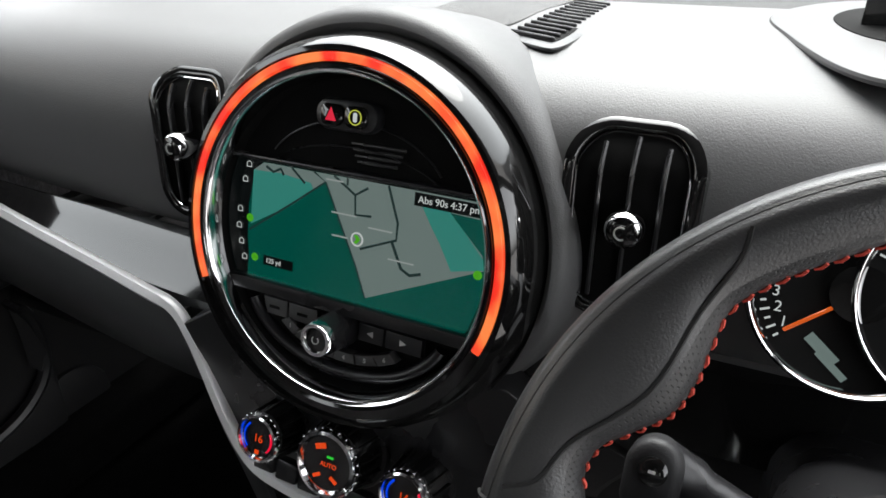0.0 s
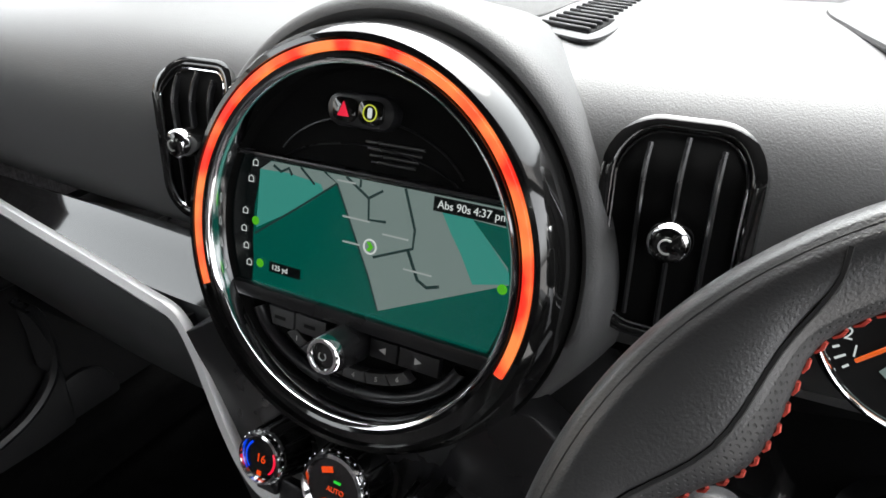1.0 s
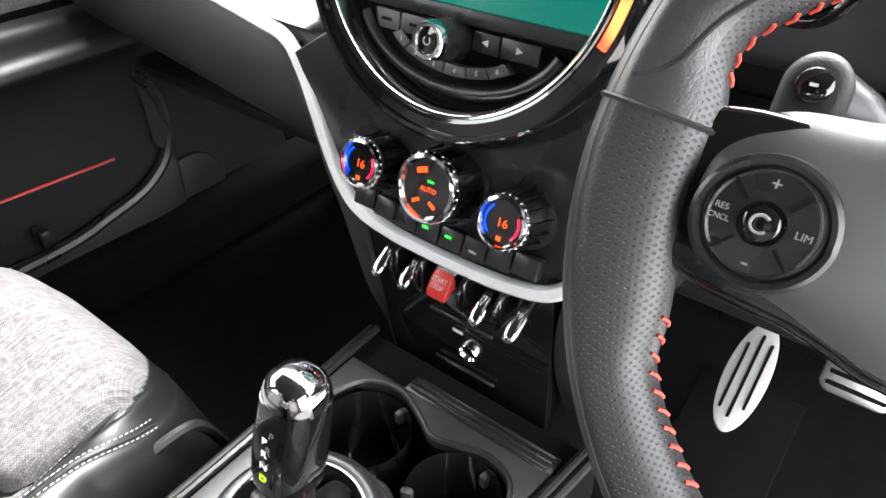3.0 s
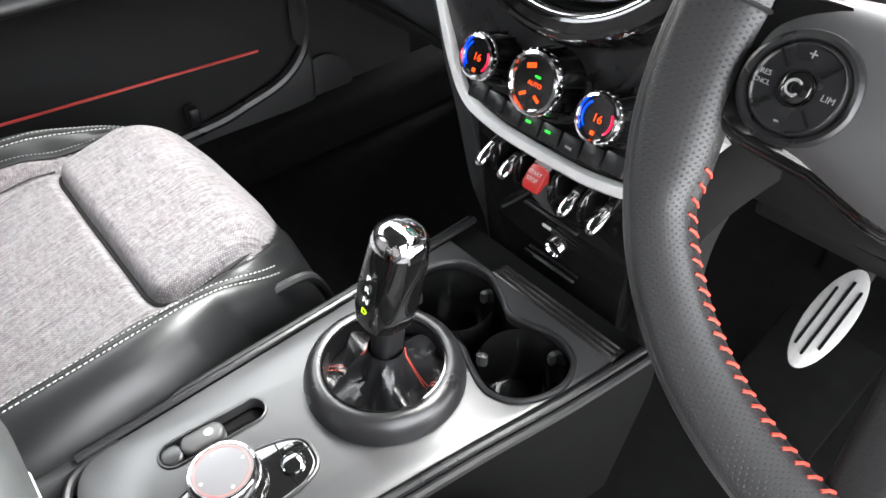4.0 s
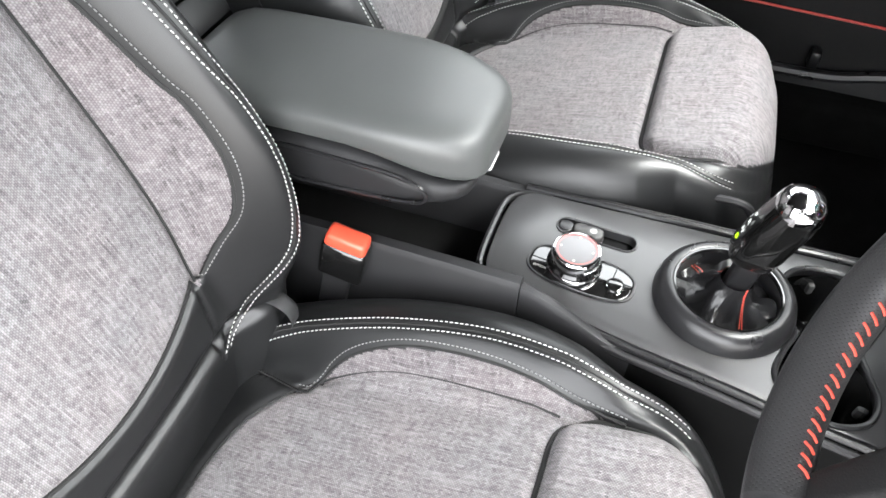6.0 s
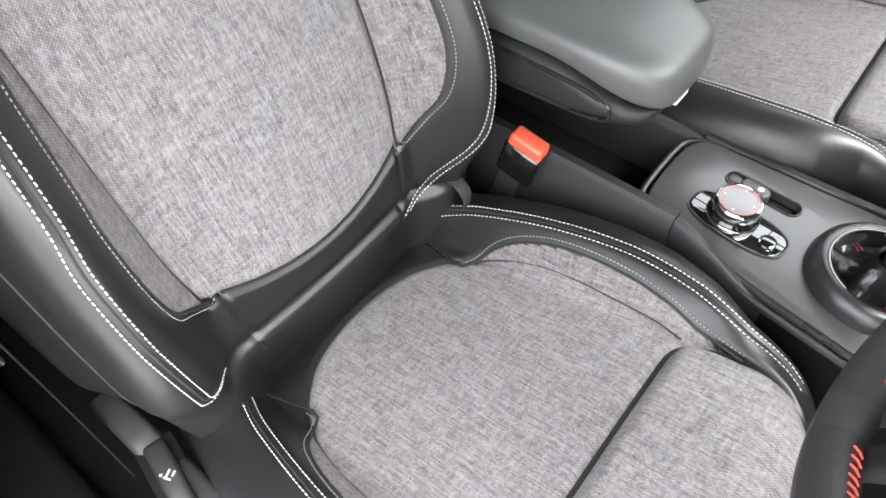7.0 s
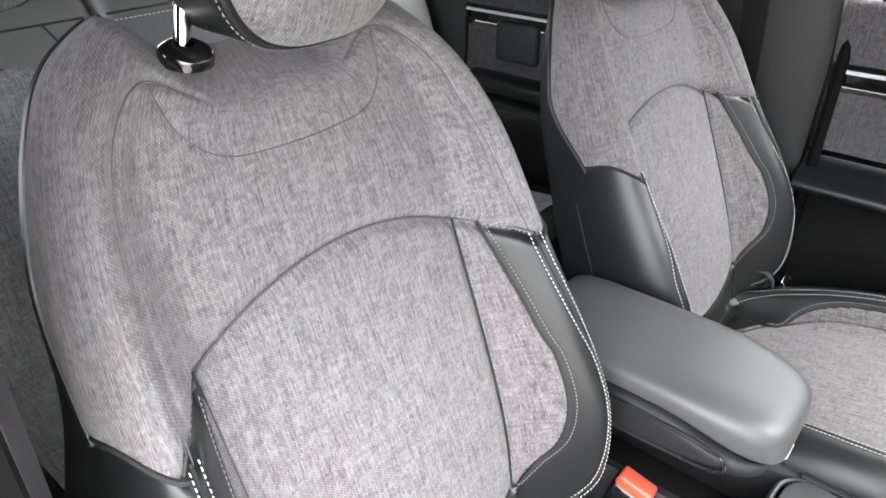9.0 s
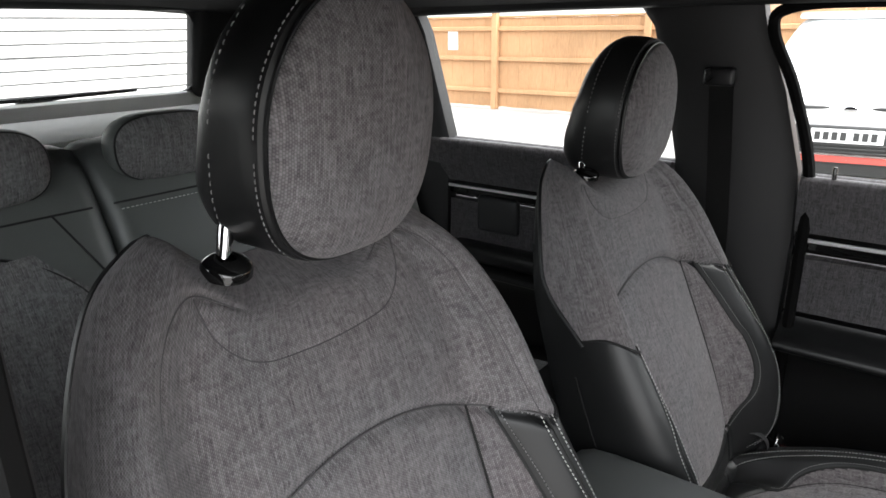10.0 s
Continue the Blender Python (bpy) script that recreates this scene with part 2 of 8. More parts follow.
def extrude_outline(points, thickness, m, bevel=0.002, segments=2):
    """A flat closed outline in x, y given a thickness along z, its edges rounded."""
    bm = bmesh.new()
    face = bm.faces.new([bm.verts.new((x, y, 0)) for x, y in points])
    made = bmesh.ops.extrude_face_region(bm, geom=[face])
    bmesh.ops.translate(bm, vec=(0, 0, thickness), verts=[v for v in made["geom"] if isinstance(v, bmesh.types.BMVert)])
    bmesh.ops.recalc_face_normals(bm, faces=bm.faces)
    if bevel:
        flat = [e for e in bm.edges if abs(e.verts[0].co.z - e.verts[1].co.z) < 1e-7]
        bmesh.ops.bevel(bm, geom=flat, offset=bevel, segments=segments, profile=0.5, affect="EDGES")
    bmesh.ops.transform(bm, matrix=m, verts=bm.verts)
    return bm


def rounded_rect(w, h, r, k=6):
    pts = []
    for cx, cy, a in ((w / 2 - r, h / 2 - r, 0), (-w / 2 + r, h / 2 - r, 90), (-w / 2 + r, -h / 2 + r, 180), (w / 2 - r, -h / 2 + r, 270)):
        pts += [(cx + r * math.cos(radians(a + 90 * i / k)), cy + r * math.sin(radians(a + 90 * i / k))) for i in range(k + 1)]
    return pts


def smooth_line(pts, n=40, closed=False):
    """Points along a Catmull-Rom curve through pts."""
    p = [Vector(q) for q in pts]
    m = len(p)
    out = []
    spans = m if closed else m - 1
    for i in range(n + (0 if closed else 1)):
        s = i / n * spans
        k = min(int(s), spans - 1)
        f = s - k
        a, b, c, d = (p[(k + j) % m] if closed else p[max(0, min(m - 1, k + j))] for j in (-1, 0, 1, 2))
        out.append(0.5 * ((2 * b) + (c - a) * f + (2 * a - 5 * b + 4 * c - d) * f * f + (3 * b - a - 3 * c + d) * f ** 3))
    return out


def along(pts, step):
    """Points at even steps along a polyline, with the way ahead."""
    out, need = [], 0.0
    for a, b in zip(pts, pts[1:]):
        length = (b - a).length
        while need <= length and length > 0:
            out.append((a + (b - a) * (need / length), (b - a).normalized()))
            need += step
        need -= length
    return out


def stitches(pts, normals, step=0.0055, length=0.0042, radius=0.0007, bm=None, turn=0.0):
    """Short raised threads along a seam."""
    bm = bm or bmesh.new()
    for i, (p, w) in enumerate(along(pts, step)):
        nn = Vector(normals[min(len(normals) - 1, int(i * step / max(1e-6, sum((b - a).length for a, b in zip(pts, pts[1:]))) * len(normals)))])
        d = Matrix.Rotation(turn, 3, nn) @ w
        s = d.cross(nn).normalized()
        ring = []
        for f, r, h in ((-0.5, 0.4, 0.1), (-0.3, 1, 0.8), (0.3, 1, 0.8), (0.5, 0.4, 0.1)):
            c = p + d * (f * length) + nn * (h * radius)
            ring.append([bm.verts.new(c + s * (r * radius * x) + nn * (r * radius * y)) for x, y in ((1, -0.3), (0.6, 0.8), (-0.6, 0.8), (-1, -0.3))])
        for a, b in zip(ring, ring[1:]):
            for j in range(4):
                bm.faces.new((a[j], a[(j + 1) % 4], b[(j + 1) % 4], b[j]))
    return bm


def lerp_at(x, table):
    """A smooth value from rows of (x, value)."""
    if x <= table[0][0]:
        return table[0][1]
    for (a, va), (b, vb) in zip(table, table[1:]):
        if x <= b:
            f = (x - a) / (b - a)
            return va + (vb - va) * f
    return table[-1][1]


def soften(table, n=60):
    """The same rows with their corners rounded."""
    c = smooth_line([(x, v, 0) for x, v in table], n)
    return [(p.x, p.y) for p in c]


def step01(x):
    x = max(0.0, min(1.0, x))
    return x * x * (3 - 2 * x)


def words(text, size, m, material, parent, name="lettering", depth=0.0002):
    cu = bpy.data.curves.new(name, "FONT")
    cu.body, cu.size, cu.extrude, cu.align_x, cu.align_y = text, size, depth, "CENTER", "CENTER"
    tmp = bpy.data.objects.new(name, cu)
    scene.collection.objects.link(tmp)
    me = bpy.data.meshes.new_from_object(tmp.evaluated_get(bpy.context.evaluated_depsgraph_get()))
    bpy.data.objects.remove(tmp)
    me.transform(m)
    return part(name, me, material, parent, smooth=False)



# ---- the car's shell ----
def shell(name, me, material, label, category="car interior"):
    ob = part(name, me, material)
    return tagged(ob, label, category, kind="structure")


shell("floor", box((1.56, 3.6, 0.02), (0, -0.55, 0.296), 0.005), carpet, "black carpeted car floor", "floor")
# grass-free tarmac outside
ground_mat = grain(shader("worn_tarmac", (0.30, 0.29, 0.28), 0.9, spec=0.2), 60, 0.004, 0.2, 0.6)
ground_mesh = sheet([(-60, -60, 0), (60, -60, 0), (60, 60, 0), (-60, 60, 0)], [(0, 1, 2, 3)])
shell("ground", ground_mesh, ground_mat, "pale worn tarmac of the car park", "ground")

# roof lining, gently domed, with thickness
rings = []
for x in np.linspace(-0.69, 0.69, 15):
    d = 0.028 * (x / 0.66) ** 2
    ring = [(x, y, 1.475 - d - 0.05 * (max(0.0, y + 0.6) / 1.05) ** 2 - 0.012 * (max(0.0, -0.6 - y) / 1.4) ** 2 + t) for y in np.linspace(-2.0, 0.45, 14) for t in (0,)]
    ring += [(x, y, 1.505 - d - 0.05 * (max(0.0, y + 0.6) / 1.05) ** 2 - 0.012 * (max(0.0, -0.6 - y) / 1.4) ** 2) for y in np.linspace(0.45, -2.0, 14)]
    rings.append(ring)
shell("ceiling", loft(rings), headliner, "black cloth roof lining", "roof lining")


def pillar(name, pts, section, label, mat_=None, up=(1, 0, 0)):
    return shell(name, sweep(smooth_line(pts, 24), section, up=up), mat_ or pillar_mat, label, "car pillar")


SEC_THIN = [(p[0], p[1]) for p in rounded_rect(0.06, 0.045, 0.015, 4)]
for sg in (-1, 1):
    side = "left" if sg < 0 else "right"
    # cant rail above the doors
    shell("trim_roof_" + side, sweep(smooth_line([(sg * x, y, z + (0.014 if sg > 0 else 0.030)) for x, y, z in ((0.62, 0.5, 1.36), (0.645, 0.0, 1.432), (0.65, -0.6, 1.44), (0.645, -1.2, 1.434), (0.60, -2.0, 1.425))], 24), [(p[0], p[1]) for p in rounded_rect(0.05, 0.07, 0.018, 4)], up=(0, 0, 1)),
          pillar_mat, "black roof rail trim over the doors", "car trim")
    # windscreen pillar
    pillar("pillar_a_" + side, [(sg * 0.62, 0.45, 1.37), (sg * 0.67, 0.75, 1.24), (sg * 0.72, 1.1, 1.07)], SEC_THIN, "black windscreen pillar trim")



# ---- front seats ----
SEAT_X = 0.375
BACK_0, BACK_LEAN = Vector((0, -0.325, 0.56)), radians(17)
BACK_UP, BACK_OUT = Vector((0, -math.sin(BACK_LEAN), math.cos(BACK_LEAN))), Vector((0, math.cos(BACK_LEAN), math.sin(BACK_LEAN)))
CREST_U = soften([(-0.06, 0.17), (0.03, 0.192), (0.1, 0.214), (0.2, 0.222), (0.3, 0.220), (0.43, 0.216), (0.55, 0.207), (0.63, 0.182), (0.68, 0.14), (0.735, 0.08)])
CREST_N = soften([(-0.06, 0.03), (0.03, 0.055), (0.1, 0.105), (0.2, 0.128), (0.3, 0.116), (0.43, 0.088), (0.55, 0.068), (0.65, 0.038), (0.735, -0.02)])
MID_N = soften([(-0.06, -0.01), (0.0, 0.012), (0.05, 0.026), (0.12, 0.036), (0.25, 0.036), (0.46, 0.026), (0.6, 0.02), (0.68, 0.008), (0.735, -0.025)])
WIDE = soften([(-0.06, 0.225), (0.03, 0.245), (0.1, 0.256), (0.3, 0.258), (0.45, 0.243), (0.55, 0.229), (0.62, 0.209), (0.67, 0.186), (0.7, 0.162), (0.722, 0.125), (0.735, 0.09)])


def arch(u):
    return max(0.503 - 1.75 * u * u, 0.422)


def yoke_lift(s):
    """The yoke's lower edge rises again round the side."""
    return 0.032 * step01((abs(s) - 0.98) / 0.3)


def yoke_edge(v):
    return 1.34 + 0.26 * step01((v - 0.41) / 0.16)


def lumbar_edge(u):
    return 0.087 + 1.9 * u * u


PANEL_LINE = soften([(0.0, 0.124), (0.118, 0.136), (0.2, 0.147), (0.33, 0.150), (0.47, 0.150), (0.6, 0.15)])


def panel_u(v, sg=-1):
    """The centre panel reaches further up the outboard bolster."""
    return lerp_at(v, PANEL_LINE) + (0.013 if sg > 0 else 0.0)


INSERT_U = soften([(0.105, 0.130), (0.118, 0.146), (0.142, 0.168), (0.17, 0.185), (0.22, 0.194), (0.28, 0.194), (0.312, 0.189), (0.388, 0.180), (0.47, 0.166)])
STITCH_U = soften([(0.012, 0.120), (0.045, 0.158), (0.07, 0.184), (0.09, 0.201), (0.11, 0.212), (0.15, 0.222), (0.2, 0.227), (0.265, 0.227), (0.31, 0.220), (0.377, 0.212), (0.43, 0.207)])


STITCH_OUT = soften([(0.056, 0.176), (0.062, 0.190), (0.068, 0.203), (0.078, 0.211), (0.1, 0.215), (0.15, 0.222), (0.2, 0.227), (0.265, 0.227), (0.31, 0.220), (0.377, 0.212), (0.43, 0.207)], 120)
OUTBOARD = 1  # the side of the seat that faces its door


def back_surface(s, v):
    """Backrest: s from -1 to 1 runs across the front from crest to crest, on to 2 round the side and back."""
    a, sg = abs(s), (1 if s >= 0 else -1)
    uc, nc, n0, w = lerp_at(v, CREST_U), lerp_at(v, CREST_N), lerp_at(v, MID_N), lerp_at(v, WIDE)
    nb = -0.075 + 0.02 * step01((v - 0.5) / 0.2) - 0.02 * (1 - step01(v / 0.15))
    flare = -0.006
    if sg == OUTBOARD:
        # the outboard side swells outwards behind its piping
        flare += 0.034 * step01((v + 0.035) / 0.09) * (1 - step01((v - 0.27) / 0.22))
        nb -= 0.022 * (1 - step01((v - 0.3) / 0.2))
    if a <= 1:
        u, a0 = a * uc, min(0.146, uc - 0.055)
        n = n0 + (nc - n0) * step01((u - a0) / (uc - a0 + 0.003)) + 0.007 * math.cos(min(1, u / 0.14) * math.pi / 2)
    elif a <= 1.35:
        t = (a - 1) / 0.35 * math.pi / 2
        u, n = uc + (w - uc) * math.sin(t), nc - (1 - math.cos(t)) * (0.5 * nc + 0.02)
    elif a <= 1.7:
        t = (a - 1.35) / 0.35
        u, n = w + flare * t ** 1.4, (0.5 * nc - 0.02) * (1 - t) + (nb + 0.022) * t
    else:
        t = (a - 1.7) / 0.3
        u, n = (w + flare) * (1 - t ** 1.6), nb + 0.022 * (1 - t) ** 2
    if v > 0.655:
        k = math.sqrt(max(0.0, 1 - ((v - 0.655) / 0.0815) ** 2))
        mid = 0.5 * (n0 + nb)
        n = mid + (n - mid) * k
    return sg * u, n


def top_dip(u, v):
    """The top edge is lower between the shoulders, under the headrest."""
    return v - 0.046 * step01((v - 0.60) / 0.13) * (1 - step01((abs(u) - 0.055) / 0.062))


def back_point(u_or_s, v, lift=0.0, by_u=True):
    """The place on the backrest's front at (u, v), lifted off it."""
    s = u_or_s
    if by_u:
        uc = lerp_at(v, CREST_U)
        au = abs(u_or_s)
        if au <= uc:
            s = math.copysign(au / uc, u_or_s)
        else:
            w = lerp_at(v, WIDE)
            s = math.copysign(1 + 0.35 * math.asin(min(1, (au - uc) / (w - uc))) / (math.pi / 2), u_or_s)
    u, n = back_surface(s, v)
    e = 0.002
    u1, n1 = back_surface(s + e, v)
    u2, n2 = back_surface(s, v + e)
    p = Vector((u, 0, 0)) + BACK_0 + BACK_UP * top_dip(u, v) + BACK_OUT * n
    pu = Vector((u1, 0, 0)) + BACK_0 + BACK_UP * top_dip(u1, v) + BACK_OUT * n1
    pv = Vector((u2, 0, 0)) + BACK_0 + BACK_UP * top_dip(u2, v + e) + BACK_OUT * n2
    nn = (pu - p).cross(pv - p).normalized()
    if nn.dot(BACK_OUT) < 0 and abs(s) < 1.3:
        nn = -nn
    return p + nn * lift, nn


def seat_line(fn, pts, lift):
    made = [fn(x, y, lift) for x, y in pts]
    shift = Vector((SEAT_X, 0, 0))
    return [p + shift for p, _ in made], [nn for _, nn in made]


def back_seams():
    """Seam curves of the backrest in (u, v)."""
    out = {}
    out["arch"] = [(u, arch(abs(u))) for u in np.linspace(-0.212, 0.212, 90)]
    for sg in (-1, 1):
        out["panel", sg] = [(sg * panel_u(v, sg), v) for v in np.linspace(lumbar_edge(panel_u(0.12)) - 0.004, arch(panel_u(0.47)), 50)]
        rows = [(sg * lerp_at(v, INSERT_U), v) for v in np.linspace(0.106, arch(0.169), 60)]
        out["insert", sg] = [(sg * panel_u(0.12), lumbar_edge(panel_u(0.12))), (sg * 0.143, 0.117)] + rows[6:]
        table, low = (STITCH_OUT, 0.057) if sg == OUTBOARD else (STITCH_U, 0.018)
        out["crest", sg] = [(sg * (lerp_at(v, table) + 0.001), v) for v in low + (arch(0.206) - low) * np.linspace(0, 1, 120) ** 1.5]
        out["yoke_side", sg] = [(sg * p.x, p.y) for p in smooth_line([(0.205, 0.425, 0), (0.200, 0.463, 0), (0.192, 0.528, 0), (0.180, 0.581, 0), (0.165, 0.624, 0), (0.142, 0.657, 0), (0.115, 0.674, 0), (0.075, 0.672, 0)], 50)]
    out["yoke_u"] = [(p.x, p.y) for p in smooth_line([(-0.112, 0.672, 0), (-0.106, 0.635, 0), (-0.078, 0.606, 0), (-0.03, 0.599, 0), (0.03, 0.599, 0), (0.078, 0.606, 0), (0.106, 0.635, 0), (0.112, 0.672, 0)], 50)]
    out["lumbar"] = [(u, lumbar_edge(abs(u))) for u in np.linspace(-0.130, 0.130, 50)]
    out["roll"] = [(u, 0.036) for u in np.linspace(-0.17, 0.17, 40)]
    for sg in (-1, 1):
        out["roll_end", sg] = [(sg * 0.132, 0.118), (sg * 0.128, 0.09), (sg * 0.124, 0.05), (sg * 0.12, 0.015)]
    return out


GROOVES = {"arch": (0.008, 0.009), "panel": (0.005, 0.005), "insert": (0.004, 0.003), "crest": (0.0035, 0.0022), "lumbar": (0.006, 0.007),
           "yoke_side": (0.005, 0.0034), "yoke_u": (0.004, 0.0016), "roll": (0.010, 0.012), "roll_end": (0.004, 0.003)}


def nearest_fields(seams, us, vs, depths):
    """The depth of all grooves at each grid point."""
    total = np.zeros(us.shape)
    for key, pts in seams.items():
        kind = key if isinstance(key, str) else key[0]
        width, depth = depths[kind]
        a = np.array(pts, float)
        fine = np.concatenate([np.linspace(p, q, 6, endpoint=False) for p, q in zip(a, a[1:])] + [a[-1:]])
        near = (us > fine[:, 0].min() - 0.03) & (us < fine[:, 0].max() + 0.03) & (vs > fine[:, 1].min() - 0.03) & (vs < fine[:, 1].max() + 0.03)
        uu, vv = us[near], vs[near]
        best = np.full(uu.shape, 9.0)
        for k in range(0, len(fine), 40):
            f = fine[k:k + 40]
            best = np.minimum(best, np.sqrt(((uu[:, None] - f[:, 0]) ** 2 + (vv[:, None] - f[:, 1]) ** 2)).min(1))
        total[near] += depth * np.exp(-((best / width) ** 2))
    return total


def split_grid(places, regions, uvs):
    """Meshes by region out of one grid of places."""
    rows, cols = len(places), len(places[0])
    faces = {}
    for i in range(rows - 1):
        for j in range(cols - 1):
            faces.setdefault(regions[i][j], []).append((i * cols + j, i * cols + j + 1, (i + 1) * cols + j + 1, (i + 1) * cols + j))
    flat = [p for row in places for p in row]
    flat_uv = [p for row in uvs for p in row]
    out = {}
    for key, fs in faces.items():
        used = sorted({k for q in fs for k in q})
        at = {k: n for n, k in enumerate(used)}
        out[key] = sheet([flat[k] for k in used], [tuple(at[k] for k in q) for q in fs], [flat_uv[k] for k in used])
    return out


def build_back(seat):
    seams = back_seams()
    ss = np.concatenate([np.linspace(-2, -1.35, 16, endpoint=False), np.linspace(-1.35, -1, 14, endpoint=False), np.linspace(-1, 1, 280, endpoint=False), np.linspace(1, 1.35, 14, endpoint=False), np.linspace(1.35, 2, 17)])
    vs = np.concatenate([np.linspace(-0.06, 0.64, 250, endpoint=False), np.linspace(0.64, 0.7364, 34)])
    uu, nn, sr = (np.zeros((len(vs), len(ss))) for _ in range(3))
    for i, v in enumerate(vs):
        sr[i] = ss
        uc = lerp_at(v, CREST_U)
        for sg in (-1, 1):
            for edge in (panel_u(v, sg), lerp_at(v, INSERT_U)):
                if edge < uc * 0.98:
                    sr[i, np.argmin(np.abs(ss - sg * edge / uc))] = sg * edge / uc
        for j, s in enumerate(sr[i]):
            uu[i, j], nn[i, j] = back_surface(s, v)
    vv = np.repeat(vs[:, None], len(ss), 1)
    front = (np.abs(ss) < 1.36)[None, :] * np.ones_like(uu)
    nn = nn - nearest_fields(seams, uu, vv, GROOVES) * front
    across = np.cumsum(np.r_[0, np.abs(np.diff(ss))]) * 0.21
    places, uvs, regions = [], [], []
    for i, v in enumerate(vs):
        places.append([Vector((uu[i, j] + SEAT_X, 0, 0)) + BACK_0 + BACK_UP * top_dip(uu[i, j], v) + BACK_OUT * nn[i, j] for j in range(len(ss))])
        uvs.append([(across[j], v) for j in range(len(ss))])
        row = []
        if i < len(vs) - 1:
            vm = (vs[i] + vs[i + 1]) / 2
            for j in range(len(ss) - 1):
                s, u = abs(ss[j] + ss[j + 1]) / 2, abs(uu[i, j] + uu[i, j + 1] + uu[i + 1, j] + uu[i + 1, j + 1]) / 4
                if s > yoke_edge(vm) and vm > 0.4 or s > 1.62:
                    row.append("back_cover")
                elif vm > arch(u) + yoke_lift(s):
                    row.append("yoke")
                elif s > 1 and u > lerp_at(vm, STITCH_U):
                    row.append("bolster" + ("_right" if ss[j] > 0 else "_left"))
                elif u < panel_u(vm, ss[j]):
                    row.append("back_panel" if vm > lumbar_edge(u) else "lumbar_roll")
                elif u < lerp_at(vm, INSERT_U) and vm > 0.112:
                    row.append("back_insert" + ("_right" if ss[j] > 0 else "_left"))
                else:
                    row.append("bolster" + ("_right" if ss[j] > 0 else "_left"))
        regions.append(row)
    made = split_grid(places, regions, uvs)
    looks = {"back_cover": (leather, "black leatherette back cover"), "yoke": (cloth, "grey woven cloth shoulder yoke"), "back_panel": (cloth, "grey woven cloth centre panel"),
             "lumbar_roll": (leather, "black leatherette lumbar roll"), "bolster": (leather, "black leatherette side bolster"), "back_insert": (cloth_dark, "darker grey cloth insert")}
    for key, me in made.items():
        base = key.replace("_right", "").replace("_left", "")
        part(base, me, *looks[base][:1], seat, looks[base][1])
    # seam cords sunk in the grooves
    for key, pts in seams.items():
        kind = key if isinstance(key, str) else key[0]
        if kind in ("roll", "roll_end"):
            continue
        line, _ = seat_line(back_point, pts, -GROOVES[kind][1] * 0.72)
        part("back_seam", tube(line, 0.0006 if kind in ("yoke_u", "yoke_side") else 0.0012 if kind == "arch" else 0.0023 if kind in ("insert", "lumbar") else 0.0014, 5), dark_thread if kind not in ("yoke_u", "yoke_side", "arch") else cloth_seam, seat)
    # twin white stitching along the crests, and small dark stitches beside the inserts
    for sg in (-1, 1):
        bm = bmesh.new()
        for d in (-0.0052, 0.0052):
            pts = [(u + sg * d, v) for u, v in seams["crest", sg]]
            line, nor = seat_line(back_point, pts, 0.0004)
            stitches(line, nor, 0.0056, 0.0037, 0.00058, bm, 0.10)
        part("back_stitching", bm, white_thread, seat, "twin white stitching")
        line, nor = seat_line(back_point, [(u + sg * 0.005, v) for u, v in seams["insert", sg]], 0.0003)
        part("back_stitching", stitches(line, nor, 0.0048, 0.0032, 0.0006), grey_thread, seat, "fine grey stitching")
    for sg in (-1, 1):
        line = [back_point(sg * (1.42 if sg == OUTBOARD else 1.5), v, 0.0002, False)[0] + Vector((SEAT_X, 0, 0)) for v in np.linspace(0.0, 0.40, 30)]
        part("back_seam", tube(line, 0.0016, 5), dark_thread, seat)
    # the yoke's lower hem round each side
    for sg in (-1, 1):
        hem = []
        for q in np.linspace(1.0, 1.37, 24):
            v = 0.45
            for _ in range(6):
                v = arch(abs(back_surface(sg * q, v)[0])) + yoke_lift(q)
            hem.append(back_point(sg * q, v - 0.0012, 0.0006, False)[0] + Vector((SEAT_X, 0, 0)))
        part("yoke_hem", tube(hem, 0.0024, 6), dark_thread, seat, "dark sewn hem")
    # dark piping at the rear edge of the yoke
    for sg in (-1, 1):
        pts = [back_point(sg * yoke_edge(v), v, 0.0, False)[0] + Vector((SEAT_X, 0, 0)) for v in np.linspace(0.446, 0.728, 50)]
        part("back_piping", tube(pts, 0.0035, 6), leather, seat, "black piping")


cloth_seam = grain(shader("grey_seam_thread", (0.075, 0.073, 0.075), 0.9), 800, 0.0002)
grey_thread = shader("grey_thread", (0.2, 0.2, 0.2), 0.8)

# cushion: (u across, w forward) with height off a plane that rises forward
CUSH_0, CUSH_RISE = Vector((0, -0.225, 0.534)), radians(13.3)
CUSH_FWD, CUSH_UP = Vector((0, math.cos(CUSH_RISE), math.sin(CUSH_RISE))), Vector((0, -math.sin(CUSH_RISE), math.cos(CUSH_RISE)))
PAD_W0, PAD_U = 0.278, 0.168


def pad_reach(w):
    """Half width of the thigh pad, rounded off towards its front."""
    return PAD_U if w <= 0.36 else PAD_U * (1 - ((w - 0.36) / 0.0935) ** 2.6) ** (1 / 2.6)


